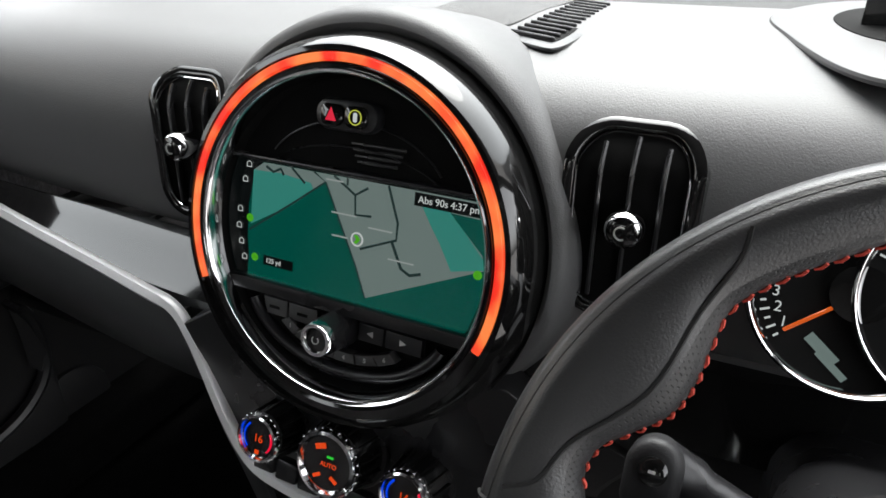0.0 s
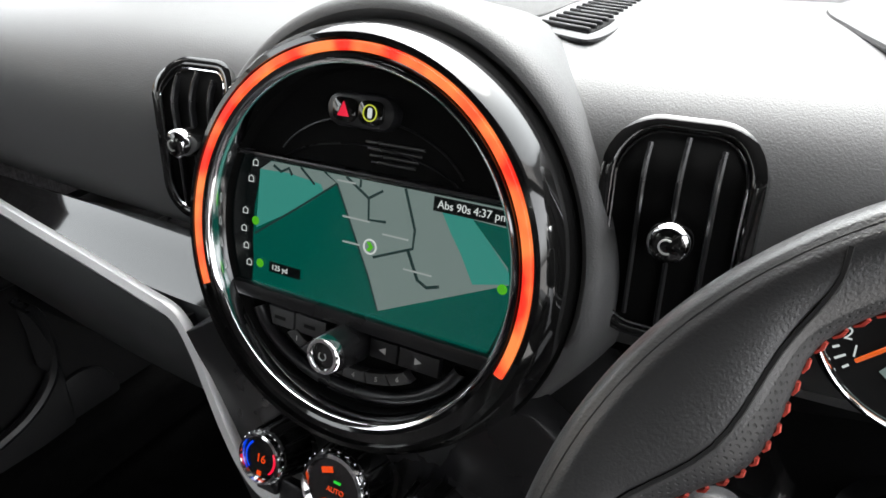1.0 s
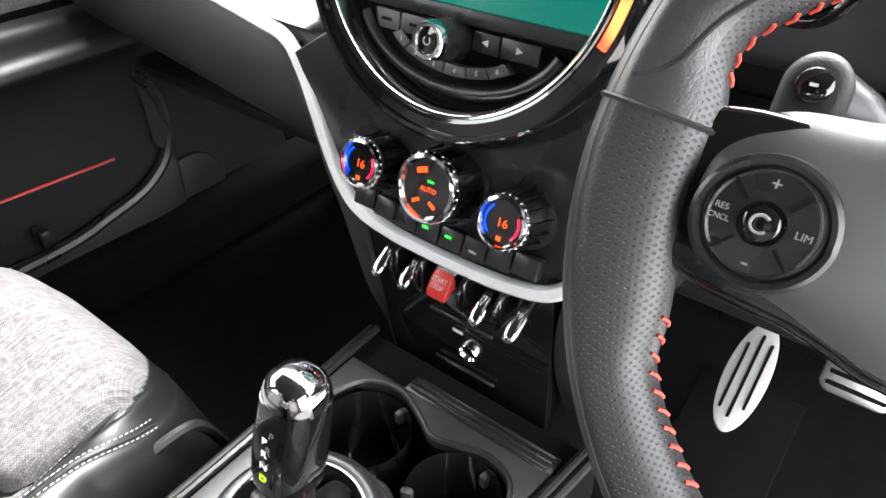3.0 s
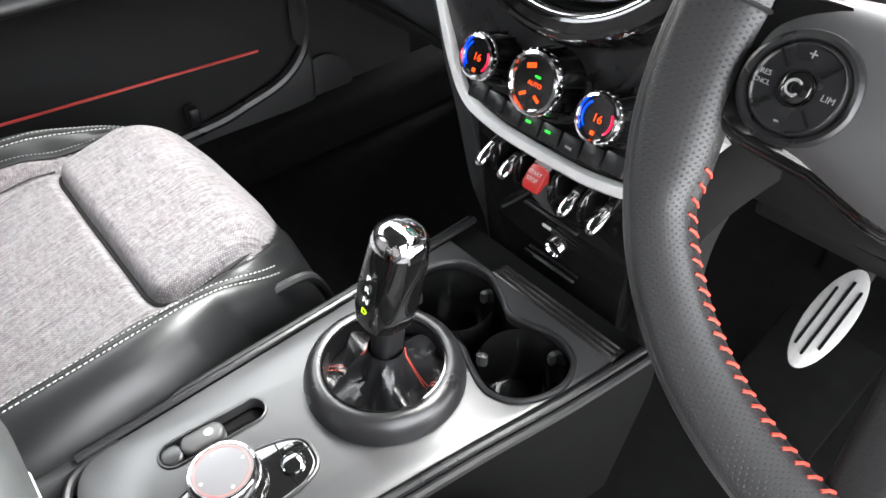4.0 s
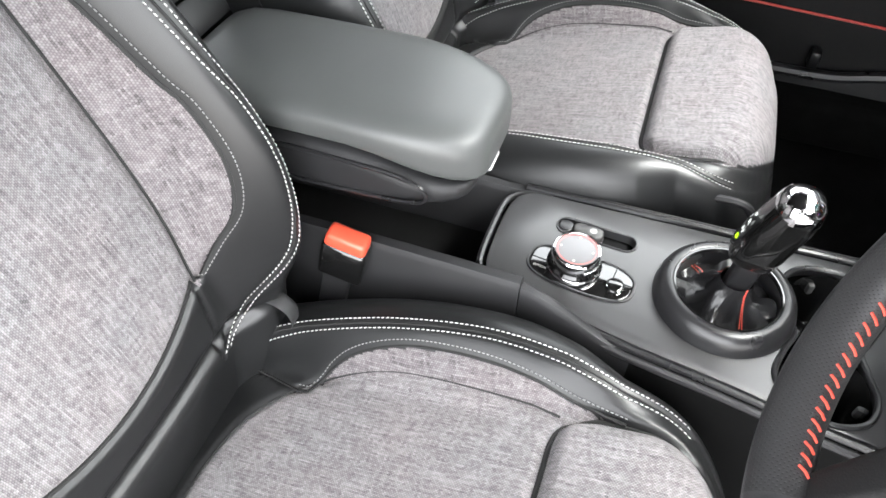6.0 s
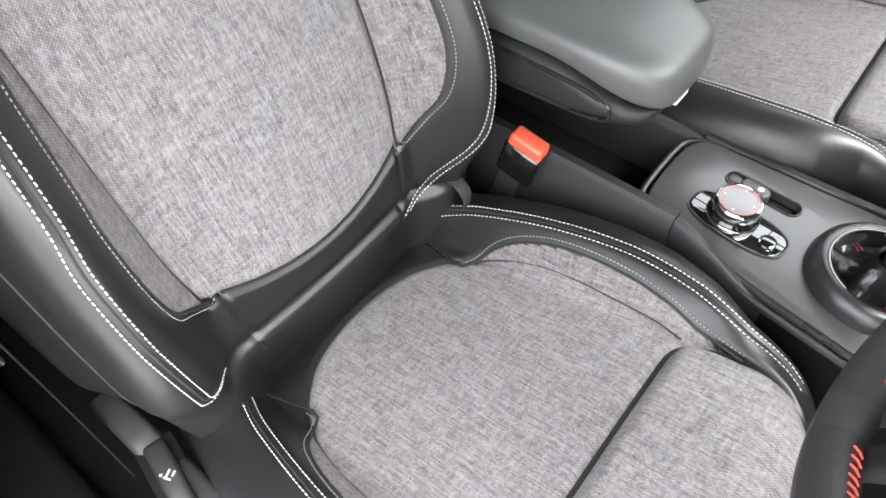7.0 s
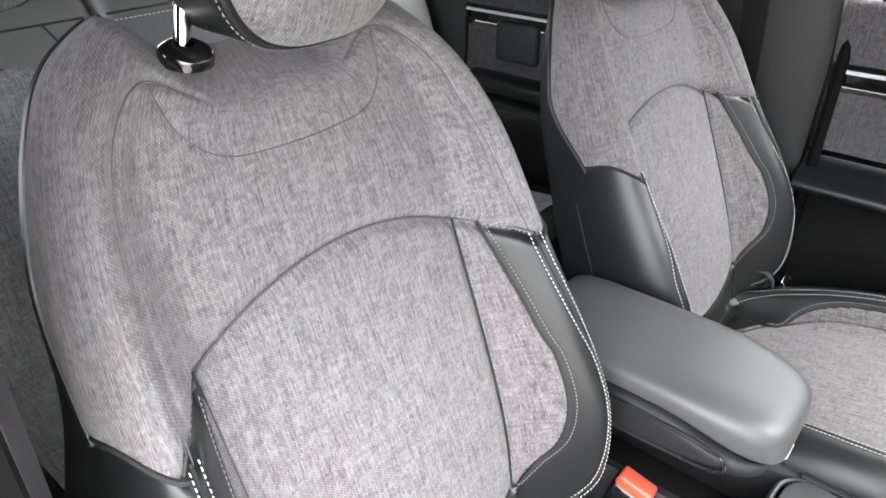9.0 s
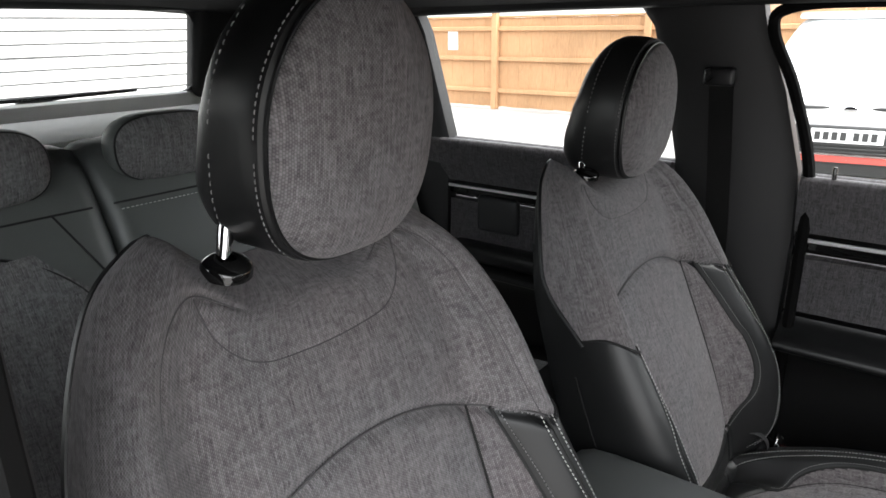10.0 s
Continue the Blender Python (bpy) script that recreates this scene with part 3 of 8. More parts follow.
CUSH_CREST = soften([(-0.16, 0.03), (-0.1, 0.04), (0, 0.052), (0.1, 0.058), (0.2, 0.052), (0.28, 0.036), (0.33, 0.016), (0.37, -0.008), (0.41, -0.04), (0.4515, -0.085)])
CUSH_CREST_U = soften([(-0.16, 0.150), (-0.1, 0.158), (-0.05, 0.174), (0, 0.188), (0.1, 0.204), (0.2, 0.213), (0.28, 0.209)]) + [(w, pad_reach(w) + 0.030) for w in np.linspace(0.34, 0.4515, 16)]
CUSH_WIDE = soften([(-0.16, 0.238), (-0.05, 0.258), (0.1, 0.274), (0.22, 0.272), (0.29, 0.256)]) + [(w, pad_reach(w) + 0.066 - 0.012 * (w - 0.33) / 0.12) for w in np.linspace(0.335, 0.4515, 18)]
PANEL_C = soften([(-0.07, 0.02), (-0.062, 0.062), (-0.045, 0.1), (-0.01, 0.137), (0.04, 0.157), (0.11, 0.168), (0.2, 0.168), (0.285, 0.163)])
INSERT_C = soften([(0.0, 0.132), (0.02, 0.158), (0.06, 0.176), (0.124, 0.188), (0.2, 0.190), (0.263, 0.183), (0.311, 0.175), (0.35, 0.168)])


def cush_height(u, w):
    a = abs(u)
    hc, uc, wide = lerp_at(w, CUSH_CREST), lerp_at(w, CUSH_CREST_U), lerp_at(w, CUSH_WIDE)
    sag = 0.006 * math.cos(min(1, a / 0.17) * math.pi / 2)
    mid = sag - 0.02 * step01((-0.05 - w) / 0.1)
    front = 0.385 - 0.5 * max(0.0, a - 0.11)
    if w > front:
        mid -= 0.11 * (1 - math.sqrt(max(0.0, 1 - min(1.0, (w - front) / (0.452 - front)) ** 2)))
    if a <= uc:
        a0 = 0.145 + (pad_reach(w) - 0.004 - 0.145) * step01((w - 0.25) / 0.05)
        return mid + (hc - mid) * step01((a - a0) / (uc - a0 + 0.004))
    t = min(1.0, (a - uc) / (wide - uc))
    return hc - 0.10 * (1 - max(0.0, 1 - t ** 2.5) ** 0.4)


def cush_point(u, w, lift=0.0):
    e = 0.001
    p, pu, pw = (Vector((x, 0, 0)) + CUSH_0 + CUSH_FWD * y + CUSH_UP * cush_height(x, y) for x, y in ((u, w), (u + e, w), (u, w + e)))
    nn = (pu - p).cross(pw - p).normalized()
    return p + nn * lift, nn


def cush_seams():
    out = {}
    rear = [(lerp_at(w, PANEL_C), w) for w in np.linspace(-0.07, 0.282, 70)]
    out["panel"] = [(-u, w) for u, w in reversed(rear)] + rear
    pad = smooth_line([(0, PAD_W0, 0), (0.1, PAD_W0, 0), (0.14, PAD_W0 + 0.001, 0), (0.158, PAD_W0 + 0.012, 0), (PAD_U, PAD_W0 + 0.04, 0)] + [(pad_reach(w), w, 0) for w in np.linspace(0.345, 0.449, 12)], 70)
    out["pad"] = [(-p.x, p.y) for p in reversed(pad)] + [(p.x, p.y) for p in pad]
    for sg in (-1, 1):
        out["insert", sg] = [(sg * lerp_at(w, INSERT_C), w) for w in np.linspace(-0.012, 0.345, 60)]
        out["crest", sg] = [(sg * lerp_at(w, CUSH_CREST_U), w) for w in np.linspace(-0.125, 0.402, 90)]
        out["corner", sg] = [(sg * 0.13, -0.01), (sg * 0.14, -0.05), (sg * 0.15, -0.11)]
    return out


GROOVES_C = {"panel": (0.005, 0.005), "pad": (0.006, 0.011), "insert": (0.004, 0.003), "crest": (0.0035, 0.0022), "corner": (0.004, 0.003)}


def build_cushion(seat):
    seams = cush_seams()
    ws = np.concatenate([np.linspace(-0.16, 0.41, 220, endpoint=False), np.linspace(0.41, 0.4515, 26)])
    ts = np.linspace(-1, 1, 210)
    uu, hh = np.zeros((len(ws), len(ts))), np.zeros((len(ws), len(ts)))
    for i, w in enumerate(ws):
        wide = lerp_at(w, CUSH_WIDE)
        for j, t in enumerate(ts):
            uu[i, j] = t * wide
            hh[i, j] = cush_height(t * wide * 0.99999, w)
    ww = np.repeat(ws[:, None], len(ts), 1)
    hh -= nearest_fields(seams, uu, ww, GROOVES_C)
    reach = np.array([[pad_reach(w)] for w in ws])
    hh += 0.012 * (ww > PAD_W0) * np.clip((reach - np.abs(uu)) / 0.022, 0, 1) ** 0.6 * np.clip((ww - PAD_W0) / 0.02, 0, 1)
    places, uvs, regions = [], [], []
    for i, w in enumerate(ws):
        places.append([Vector((uu[i, j] + SEAT_X, 0, 0)) + CUSH_0 + CUSH_FWD * w + CUSH_UP * hh[i, j] for j in range(len(ts))])
        uvs.append([(uu[i, j], w) for j in range(len(ts))])
        row = []
        if i < len(ws) - 1:
            wm = (ws[i] + ws[i + 1]) / 2
            for j in range(len(ts) - 1):
                um = (uu[i, j] + uu[i, j + 1]) / 2
                u, side = abs(um), ("_right" if um > 0 else "_left")
                if wm > PAD_W0 and u < pad_reach(wm):
                    row.append("thigh_pad")
                elif wm <= PAD_W0 and wm > -0.07 and u < lerp_at(wm, PANEL_C):
                    row.append("cushion_panel")
                elif -0.01 < wm < 0.345 and u < lerp_at(wm, INSERT_C):
                    row.append("cushion_insert" + side)
                elif wm < 0.0 and u < 0.132 + 0.12 * max(0, -wm):
                    row.append("cushion_rear")
                else:
                    row.append("cushion_bolster" + side)
        regions.append(row)
    made = split_grid(places, regions, uvs)
    looks = {"thigh_pad": (cloth, "grey woven cloth thigh pad"), "cushion_panel": (cloth, "grey woven cloth seat panel"), "cushion_insert": (cloth_dark, "darker grey cloth insert"),
             "cushion_rear": (leather, "black leatherette rear edge"), "cushion_bolster": (leather, "black leatherette cushion bolster")}
    for key, me in made.items():
        base = key.replace("_right", "").replace("_left", "")
        part(base, me, looks[base][0], seat, looks[base][1])
    for key, pts in seams.items():
        kind = key if isinstance(key, str) else key[0]
        line, _ = seat_line(cush_point, pts, -GROOVES_C[kind][1] * 0.72)
        part("seam", tube(line, 0.0019 if kind == "insert" else 0.0028 if kind == "pad" else 0.0014, 5), dark_thread, seat)
    for sg in (-1, 1):
        bm = bmesh.new()
        for d in (-0.0052, 0.0052):
            line, nor = seat_line(cush_point, [(u + sg * d, w) for u, w in seams["crest", sg]], 0.0004)
            stitches(line, nor, 0.0056, 0.0037, 0.00058, bm, 0.10)
        part("stitching", bm, white_thread, seat, "twin white stitching")
        line, nor = seat_line(cush_point, [(u + sg * 0.005, w) for u, w in seams["insert", sg]], 0.0003)
        part("stitching", stitches(line, nor, 0.0048, 0.0032, 0.0006), grey_thread, seat, "fine grey stitching")
    # skirt and plastic base below the cushion
    rings = []
    for h, grow in ((0.0, 0.0), (-0.05, 0.004), (-0.10, -0.004), (-0.15, -0.02), (-0.2, -0.035)):
        ring = []
        for i in list(range(0, len(ws), 6)) + [len(ws) - 1]:
            w = ws[i]
            ring.append(Vector((SEAT_X + lerp_at(w, CUSH_WIDE) + grow - 0.001, 0, 0)) + CUSH_0 + CUSH_FWD * w + CUSH_UP * (hh[i, -1] + h * (1 if h > -0.12 else 0.9)))
        for i in [len(ws) - 1] + list(range(len(ws) - 6, -1, -6)):
            w = ws[i]
            ring.append(Vector((SEAT_X - lerp_at(w, CUSH_WIDE) - grow + 0.001, 0, 0)) + CUSH_0 + CUSH_FWD * w + CUSH_UP * (hh[i, 0] + h * (1 if h > -0.12 else 0.9)))
        rings.append(ring)
    part("cushion_skirt", loft(rings), leather, seat, "black leatherette cushion side")


def build_headrest(seat):
    """A thick rounded cushion: cloth face in a leatherette surround."""
    c = BACK_0 + BACK_UP * 0.785 + BACK_OUT * 0.075 + Vector((SEAT_X - 0.019, 0, 0))
    lean = radians(-8)
    up, out = Vector((0, -math.sin(lean), math.cos(lean))), Vector((0, math.cos(lean), math.sin(lean)))
    side = Vector((1, 0, 0))

    def at(th, ph):
        # superellipsoid, wider at the top of its face, with a flatter front
        rear = max(0.0, -math.cos(ph))
        low = step01(0.5 - 1.6 * math.sin(th)) * min(1.0, 2.5 * rear + 0.25)
        e = 0.98 if math.sin(th) > 0 else 0.72 - 0.26 * low
        cx, sx = math.copysign(abs(math.cos(th)) ** e, math.cos(th)), math.copysign(abs(math.sin(th)) ** e, math.sin(th))
        r = math.sin(ph) ** (0.64 - 0.34 * low)
        z = sx * r
        wide = 0.098 - 0.010 * max(0, -z) ** 2 - 0.008 * max(0, z) ** 2
        thick = 0.060 if math.cos(ph) > 0 else 0.080 + 0.014 * max(0, -z) - 0.012 * max(0, z)
        return cx * r * wide, z * 0.119, math.copysign(abs(math.cos(ph)) ** 0.75, math.cos(ph)) * thick

    nth, nph = 96, 60
    groups = {"headrest_face": [], "headrest_surround": []}
    places, uvs = [], []
    edge = 0.37
    for i in range(nph + 1):
        ph = 0.0001 + (math.pi - 0.0002) * i / nph
        for j in range(nth):
            th = 2 * math.pi * j / nth
            x, z, n = at(th, ph)
            fx = abs(ph / math.pi - edge)
            n -= 0.0 if fx > 0.03 else 0.003 * (1 - fx / 0.03) * math.sin(ph)
            k = 1 - (0.03 * (1 - fx / 0.03) if fx < 0.03 else 0)
            places.append(c + side * (x * k) + up * (z * k) + out * n)
            uvs.append((x, z + 0.05 * n))
    for i in range(nph):
        for j in range(nth):
            q = (i * nth + j, i * nth + (j + 1) % nth, (i + 1) * nth + (j + 1) % nth, (i + 1) * nth + j)
            groups["headrest_face" if (i + 0.5) / nph < edge else "headrest_surround"].append(q)
    made = []
    for name, fs in groups.items():
        used = sorted({k for q in fs for k in q})
        idx = {k: n for n, k in enumerate(used)}
        me = sheet([places[k] for k in used], [tuple(idx[k] for k in q) for q in fs], [uvs[k] for k in used])
        made.append(part(name, me, cloth if "face" in name else leather, seat, "grey cloth headrest face" if "face" in name else "black leatherette headrest surround"))
    ring = [c + side * x * 0.985 + up * z * 0.985 + out * n for x, z, n in (at(2 * math.pi * j / 96, math.pi * edge) for j in range(96))]
    part("headrest_piping", tube(ring, 0.0022, 6, closed=True), leather, seat, "black piping")
    outer = [c + side * x * 1.002 + up * z * 1.002 + out * n for x, z, n in (at(2 * math.pi * j / 96, math.pi * (edge + 0.22)) for j in range(96))]
    nor = [(p - c).normalized() for p in outer]
    part("headrest_stitching", stitches(outer, nor, 0.0075, 0.004, 0.0007), grey_thread, seat, "fine grey stitching")
    inner = [c + side * x * 1.003 + up * z * 1.003 + out * n for x, z, n in (at(2 * math.pi * j / 96, math.pi * (edge + 0.045)) for j in range(96))]
    part("headrest_stitching", stitches(inner, [(p - c).normalized() for p in inner], 0.006, 0.0038, 0.0006), grey_thread, seat, "fine grey stitching")
    for sg in (-1, 1):
        foot = BACK_0 + BACK_UP * 0.688 + BACK_OUT * -0.004 + Vector((SEAT_X + sg * 0.068, 0, 0))
        head = c + side * (sg * 0.068) - up * 0.05 - out * 0.045
        part("headrest_post", tube([foot, foot.lerp(head, 0.5), head], 0.0068, 14), chrome, seat, "chrome headrest post")
        m = Matrix.Translation(foot + Vector((0, 0.006, 0.002))) @ Vector((0, 0.25, 0.97)).to_track_quat("Z", "Y").to_matrix().to_4x4()
        part("post_collar", lathe([(0.007, 0.006), (0.010, 0.0062), (0.014, 0.005), (0.0195, 0.0015), (0.0215, -0.002), (0.0215, -0.008), (0.0, -0.008)], m, 32), gloss_black, seat, "glossy black collar")


def build_seat_base(seat):
    x0 = SEAT_X
    for sg in (-1, 1):
        part("seat_rail", box((0.035, 0.52, 0.035), (x0 + sg * 0.185, -0.10, 0.325), 0.004), steel, seat, "dark steel seat rail")
    for sg in (-1,):
        hinge = Matrix.Translation((x0 + sg * 0.192, -0.288, 0.584)) @ pose(0, 0, 0, 0, 90 * sg, 0)
        cap = part("hinge_cover", lathe([(0.026, -0.012), (0.026, 0.004), (0.022, 0.010), (0.012, 0.014), (0.0, 0.015)], hinge, 36), leather_grey, seat, "grey plastic hinge cover")
        part("hinge_bolt", lathe([(0.007, 0.013), (0.007, 0.017), (0.0, 0.018)], hinge, 16), steel, cap)
    # outboard side cover with its height lever
    side = Matrix.Translation((x0 + OUTBOARD * 0.267, 0, 0)) @ Matrix(((0, 0, 1, 0), (1, 0, 0, 0), (0, 1, 0, 0), (0, 0, 0, 1)))
    cover = extrude_outline([(-0.36, 0.43), (-0.35, 0.50), (-0.30, 0.522), (-0.24, 0.515), (-0.17, 0.512), (-0.05, 0.505), (0.1, 0.50), (0.16, 0.48), (0.15, 0.43), (0.0, 0.41), (-0.2, 0.41)], 0.03, side @ Matrix.Translation((0, 0, -0.015)), 0.006, 3)
    part("side_cover", cover, plastic, seat, "black plastic seat side cover")
    wedge = extrude_outline([(-0.475, 0.470), (-0.455, 0.515), (-0.37, 0.528), (-0.352, 0.518), (-0.356, 0.46), (-0.42, 0.44)], 0.034, side @ Matrix.Translation((0, 0, -0.014)), 0.007, 3)
    part("hinge_trim", wedge, plastic, seat, "grained black hinge trim")
    lever_pose = Matrix.Translation((x0 + OUTBOARD * 0.277, -0.305, 0.520)) @ Matrix.Rotation(radians(-13 * OUTBOARD), 4, "Z") @ Matrix.Rotation(radians(-5), 4, "X")
    handle = part("height_lever", box((0.025, 0.088, 0.026), (0, 0, 0), 0.006, 3, lever_pose), plastic_soft, seat, "long black seat height lever")
    part("lever_recess", box((0.046, 0.108, 0.012), (0, -0.002, -0.012), 0.005, 2, lever_pose), matt_black, seat, "dark recess round the lever")
    for size, at in (((0.009, 0.0016), (0.0, 0.0)), ((0.0016, 0.008), (0.004, 0.004)), ((0.006, 0.0016), (-0.004, 0.005)), ((0.0026, 0.0026), (0.006, -0.004))):
        part("lever_mark", box((*size, 0.0008), (*at, 0.0132), 0.0002, 1, lever_pose @ Matrix.Rotation(radians(35), 4, "Z")), white_thread, handle, "small white seat symbol")


def front_seat():
    seat = thing("front_seat", (SEAT_X, -0.1, 0.306), "grey cloth and black leatherette driver's seat with white stitching", "car seat", "front seats")
    build_back(seat)
    build_cushion(seat)
    build_headrest(seat)
    build_seat_base(seat)
    return seat


front_seat()
OUTBOARD = -1
passenger_seat = front_seat()
passenger_seat.matrix_world = pose(-0.37, -0.092, 0.318)
bpy.context.view_layer.update()
# the passenger's backrest is set a little further back, its headrest lower
recline = Matrix.Translation((0, -0.225, 0.254)) @ Matrix.Rotation(radians(3.2), 4, "X") @ Matrix.Translation((0, 0.225, -0.254))
for ob in passenger_seat.children:
    if ob.name.split(".")[0] in ("back_cover", "yoke", "back_panel", "lumbar_roll", "bolster", "back_insert", "back_seam", "back_stitching", "back_piping", "yoke_hem", "post_collar") or "headrest" in ob.name:
        low = Vector((0.001, -0.004, -0.068)) if "headrest" in ob.name else Vector((0, 0, -0.052))
        ob.matrix_local = Matrix.Translation(low + Vector((0.008, 0, 0))) @ recline @ Matrix.Diagonal((1.07, 1, 1, 1)) @ ob.matrix_local
bar = smooth_line([(-0.33, 0.16, 0.50), (-0.31, 0.22, 0.50), (-0.21, 0.242, 0.502), (-0.175, 0.235, 0.53), (-0.155, 0.205, 0.60), (-0.16, 0.16, 0.60)], 30)
part("adjuster_bar", tube(bar, 0.006, 8), plastic, passenger_seat, "black seat adjuster bar")
passenger_seat["label"] = "grey cloth and black leatherette passenger seat with white stitching"



# ---- dashboard ----
def bow(x):
    return 0.035 * (abs(x) / 0.74) ** 2.2


DASH_FACE = [(0.500, 0.944), (0.486, 0.958), (0.470, 0.985), (0.463, 1.02), (0.461, 1.055), (0.466, 1.085), (0.482, 1.112), (0.512, 1.130), (0.56, 1.138), (0.65, 1.142), (0.8, 1.140), (0.95, 1.12), (1.14, 1.085)]


def strip_of(profile, xs, thick=0.012, warp=None):
    """A skin with thickness carried across the car."""
    rings = []
    for x in xs:
        line = [Vector((x, y + bow(x), z)) for y, z in profile]
        if warp:
            line = [warp(p) for p in line]
        back = [p + Vector((0, thick, -thick * 0.6)) for p in reversed(line)]
        rings.append(line + back)
    return loft(rings)


dashboard = thing("dashboard", (0, 0.9, 0.5), "soft grained dark grey dashboard with lacquered and satin silver trim", "dashboard")
face = [(p.x, p.y) for p in smooth_line([(y, z, 0) for y, z in DASH_FACE], 44)]


part("upper_pad", strip_of(face, np.linspace(-0.76, 0.76, 77)), soft_dash, dashboard, "soft grained dark grey upper pad")
# lacquered band under the pad, from the door to the display
band = [(0.488, 0.946), (0.484, 0.944), (0.466, 0.930), (0.446, 0.914), (0.434, 0.9075)]
rings = []
for x in np.linspace(-0.74, -0.12, 40):
    lift = 0.028 * step01((-x - 0.2) / 0.45) * 0.9
    thin = 1 - 0.55 * step01((-x - 0.22) / 0.4)
    line = [Vector((x, 0.434 + (y - 0.434) * thin + 0.022 * (1 - thin) + bow(x), 0.9075 + (z - 0.9075) * thin + lift)) for y, z in band]
    rings.append(line + [p + Vector((0, 0.01, -0.008)) for p in reversed(line)])
part("lacquered_band", loft(rings), gloss_black, dashboard, "glossy black lacquered trim band")
rings = []
for x in np.linspace(0.12, 0.74, 40):
    line = [Vector((x, y + bow(x), z)) for y, z in band]
    rings.append(line + [p + Vector((0, 0.01, -0.008)) for p in reversed(line)])
part("lacquered_band", loft(rings), gloss_black, dashboard, "glossy black lacquered trim band")

# satin strip: along the dash, then down and round the foot of the centre stack
left_run = [(-0.74, 0.452 + bow(0.74), 0.940), (-0.60, 0.446 + bow(0.6), 0.937), (-0.465, 0.436 + bow(0.465), 0.930), (-0.333, 0.430 + bow(0.333), 0.916), (-0.25, 0.427, 0.9075), (-0.207, 0.424, 0.899),
            (-0.181, 0.417, 0.876), (-0.160, 0.409, 0.845), (-0.140, 0.402, 0.81), (-0.120, 0.397, 0.782), (-0.098, 0.3945, 0.766), (-0.06, 0.394, 0.758), (-0.03, 0.394, 0.756), (0, 0.394, 0.7555)]
run = left_run + [(-x, y, z) for x, y, z in reversed(left_run[7:-1])]
line = smooth_line(run, 150)
nor = [Vector((0, -0.9, 0.43)) if abs(p.x) > 0.22 else Vector((0, -0.96, 0.28)) for p in line]
part("satin_strip", sweep(line, [(-0.0066, -0.004), (-0.0066, 0.001), (-0.004, 0.004), (0.004, 0.004), (0.0066, 0.001), (0.0066, -0.004)], nor), satin_silver, dashboard, "satin silver trim strip")

# padded knee panel below the band and the dark fascia behind the controls
knee = [(0.448, 0.902), (0.436, 0.885), (0.428, 0.855), (0.434, 0.82), (0.452, 0.785), (0.49, 0.75), (0.56, 0.72)]
knee_s = [(p.x, p.y) for p in smooth_line([(y, z, 0) for y, z in knee], 20)]


def knee_lift(p):
    return p + Vector((0, 0, 0.026 * step01((abs(p.x) - 0.2) / 0.45)))


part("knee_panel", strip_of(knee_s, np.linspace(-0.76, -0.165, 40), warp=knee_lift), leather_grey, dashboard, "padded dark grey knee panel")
# same panel on the driver's side; its shade is put into a darker material
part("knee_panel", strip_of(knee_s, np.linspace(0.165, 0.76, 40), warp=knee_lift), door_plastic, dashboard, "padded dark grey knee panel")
# cheeks that run from the knee panel down to the floor console
for sg in (-1, 1):
    edge = [(-0.205, 0.432, 0.892), (-0.178, 0.424, 0.865), (-0.155, 0.416, 0.83), (-0.135, 0.408, 0.797), (-0.116, 0.404, 0.768), (-0.108, 0.408, 0.72), (-0.106, 0.42, 0.66), (-0.108, 0.45, 0.58), (-0.115, 0.47, 0.5)]
    far = [(-0.24, 0.445, 0.88), (-0.215, 0.442, 0.84), (-0.192, 0.436, 0.80), (-0.172, 0.43, 0.76), (-0.158, 0.43, 0.72), (-0.15, 0.438, 0.66), (-0.148, 0.452, 0.6), (-0.15, 0.475, 0.54), (-0.16, 0.5, 0.46)]
    e, g = smooth_line(edge, 24), smooth_line(far, 24)
    rings = []
    for a, b in zip(e, g):
        mid = (a + b) / 2 + Vector((-0.004, -0.008, 0))
        rings.append([Vector((-sg * p.x if sg > 0 else p.x, p.y, p.z)) for p in (a, mid, b, b + Vector((0.005, 0.06, 0)), a + Vector((0.005, 0.06, 0)))])
    # the driver-side cheek is darkened by material to stand for shade
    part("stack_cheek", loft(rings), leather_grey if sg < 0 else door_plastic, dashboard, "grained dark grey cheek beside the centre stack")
fascia = [(-0.186, 0.893), (-0.172, 0.87), (-0.15, 0.836), (-0.13, 0.803), (-0.112, 0.776), (-0.09, 0.764), (0, 0.7575)]
outline = fascia + [(-x, z) for x, z in reversed(fascia[:-1])] + [(0.135, 0.925), (-0.135, 0.925)]
m_fascia = Matrix.Translation((0, 0.4055, 0)) @ Matrix(((1, 0, 0, 0), (0, 0.10, 1, -0.08), (0, 1, 0, 0), (0, 0, 0, 1)))
part("stack_fascia", extrude_outline(outline, 0.03, m_fascia, 0.002), plastic_soft, dashboard, "satin black centre stack fascia")
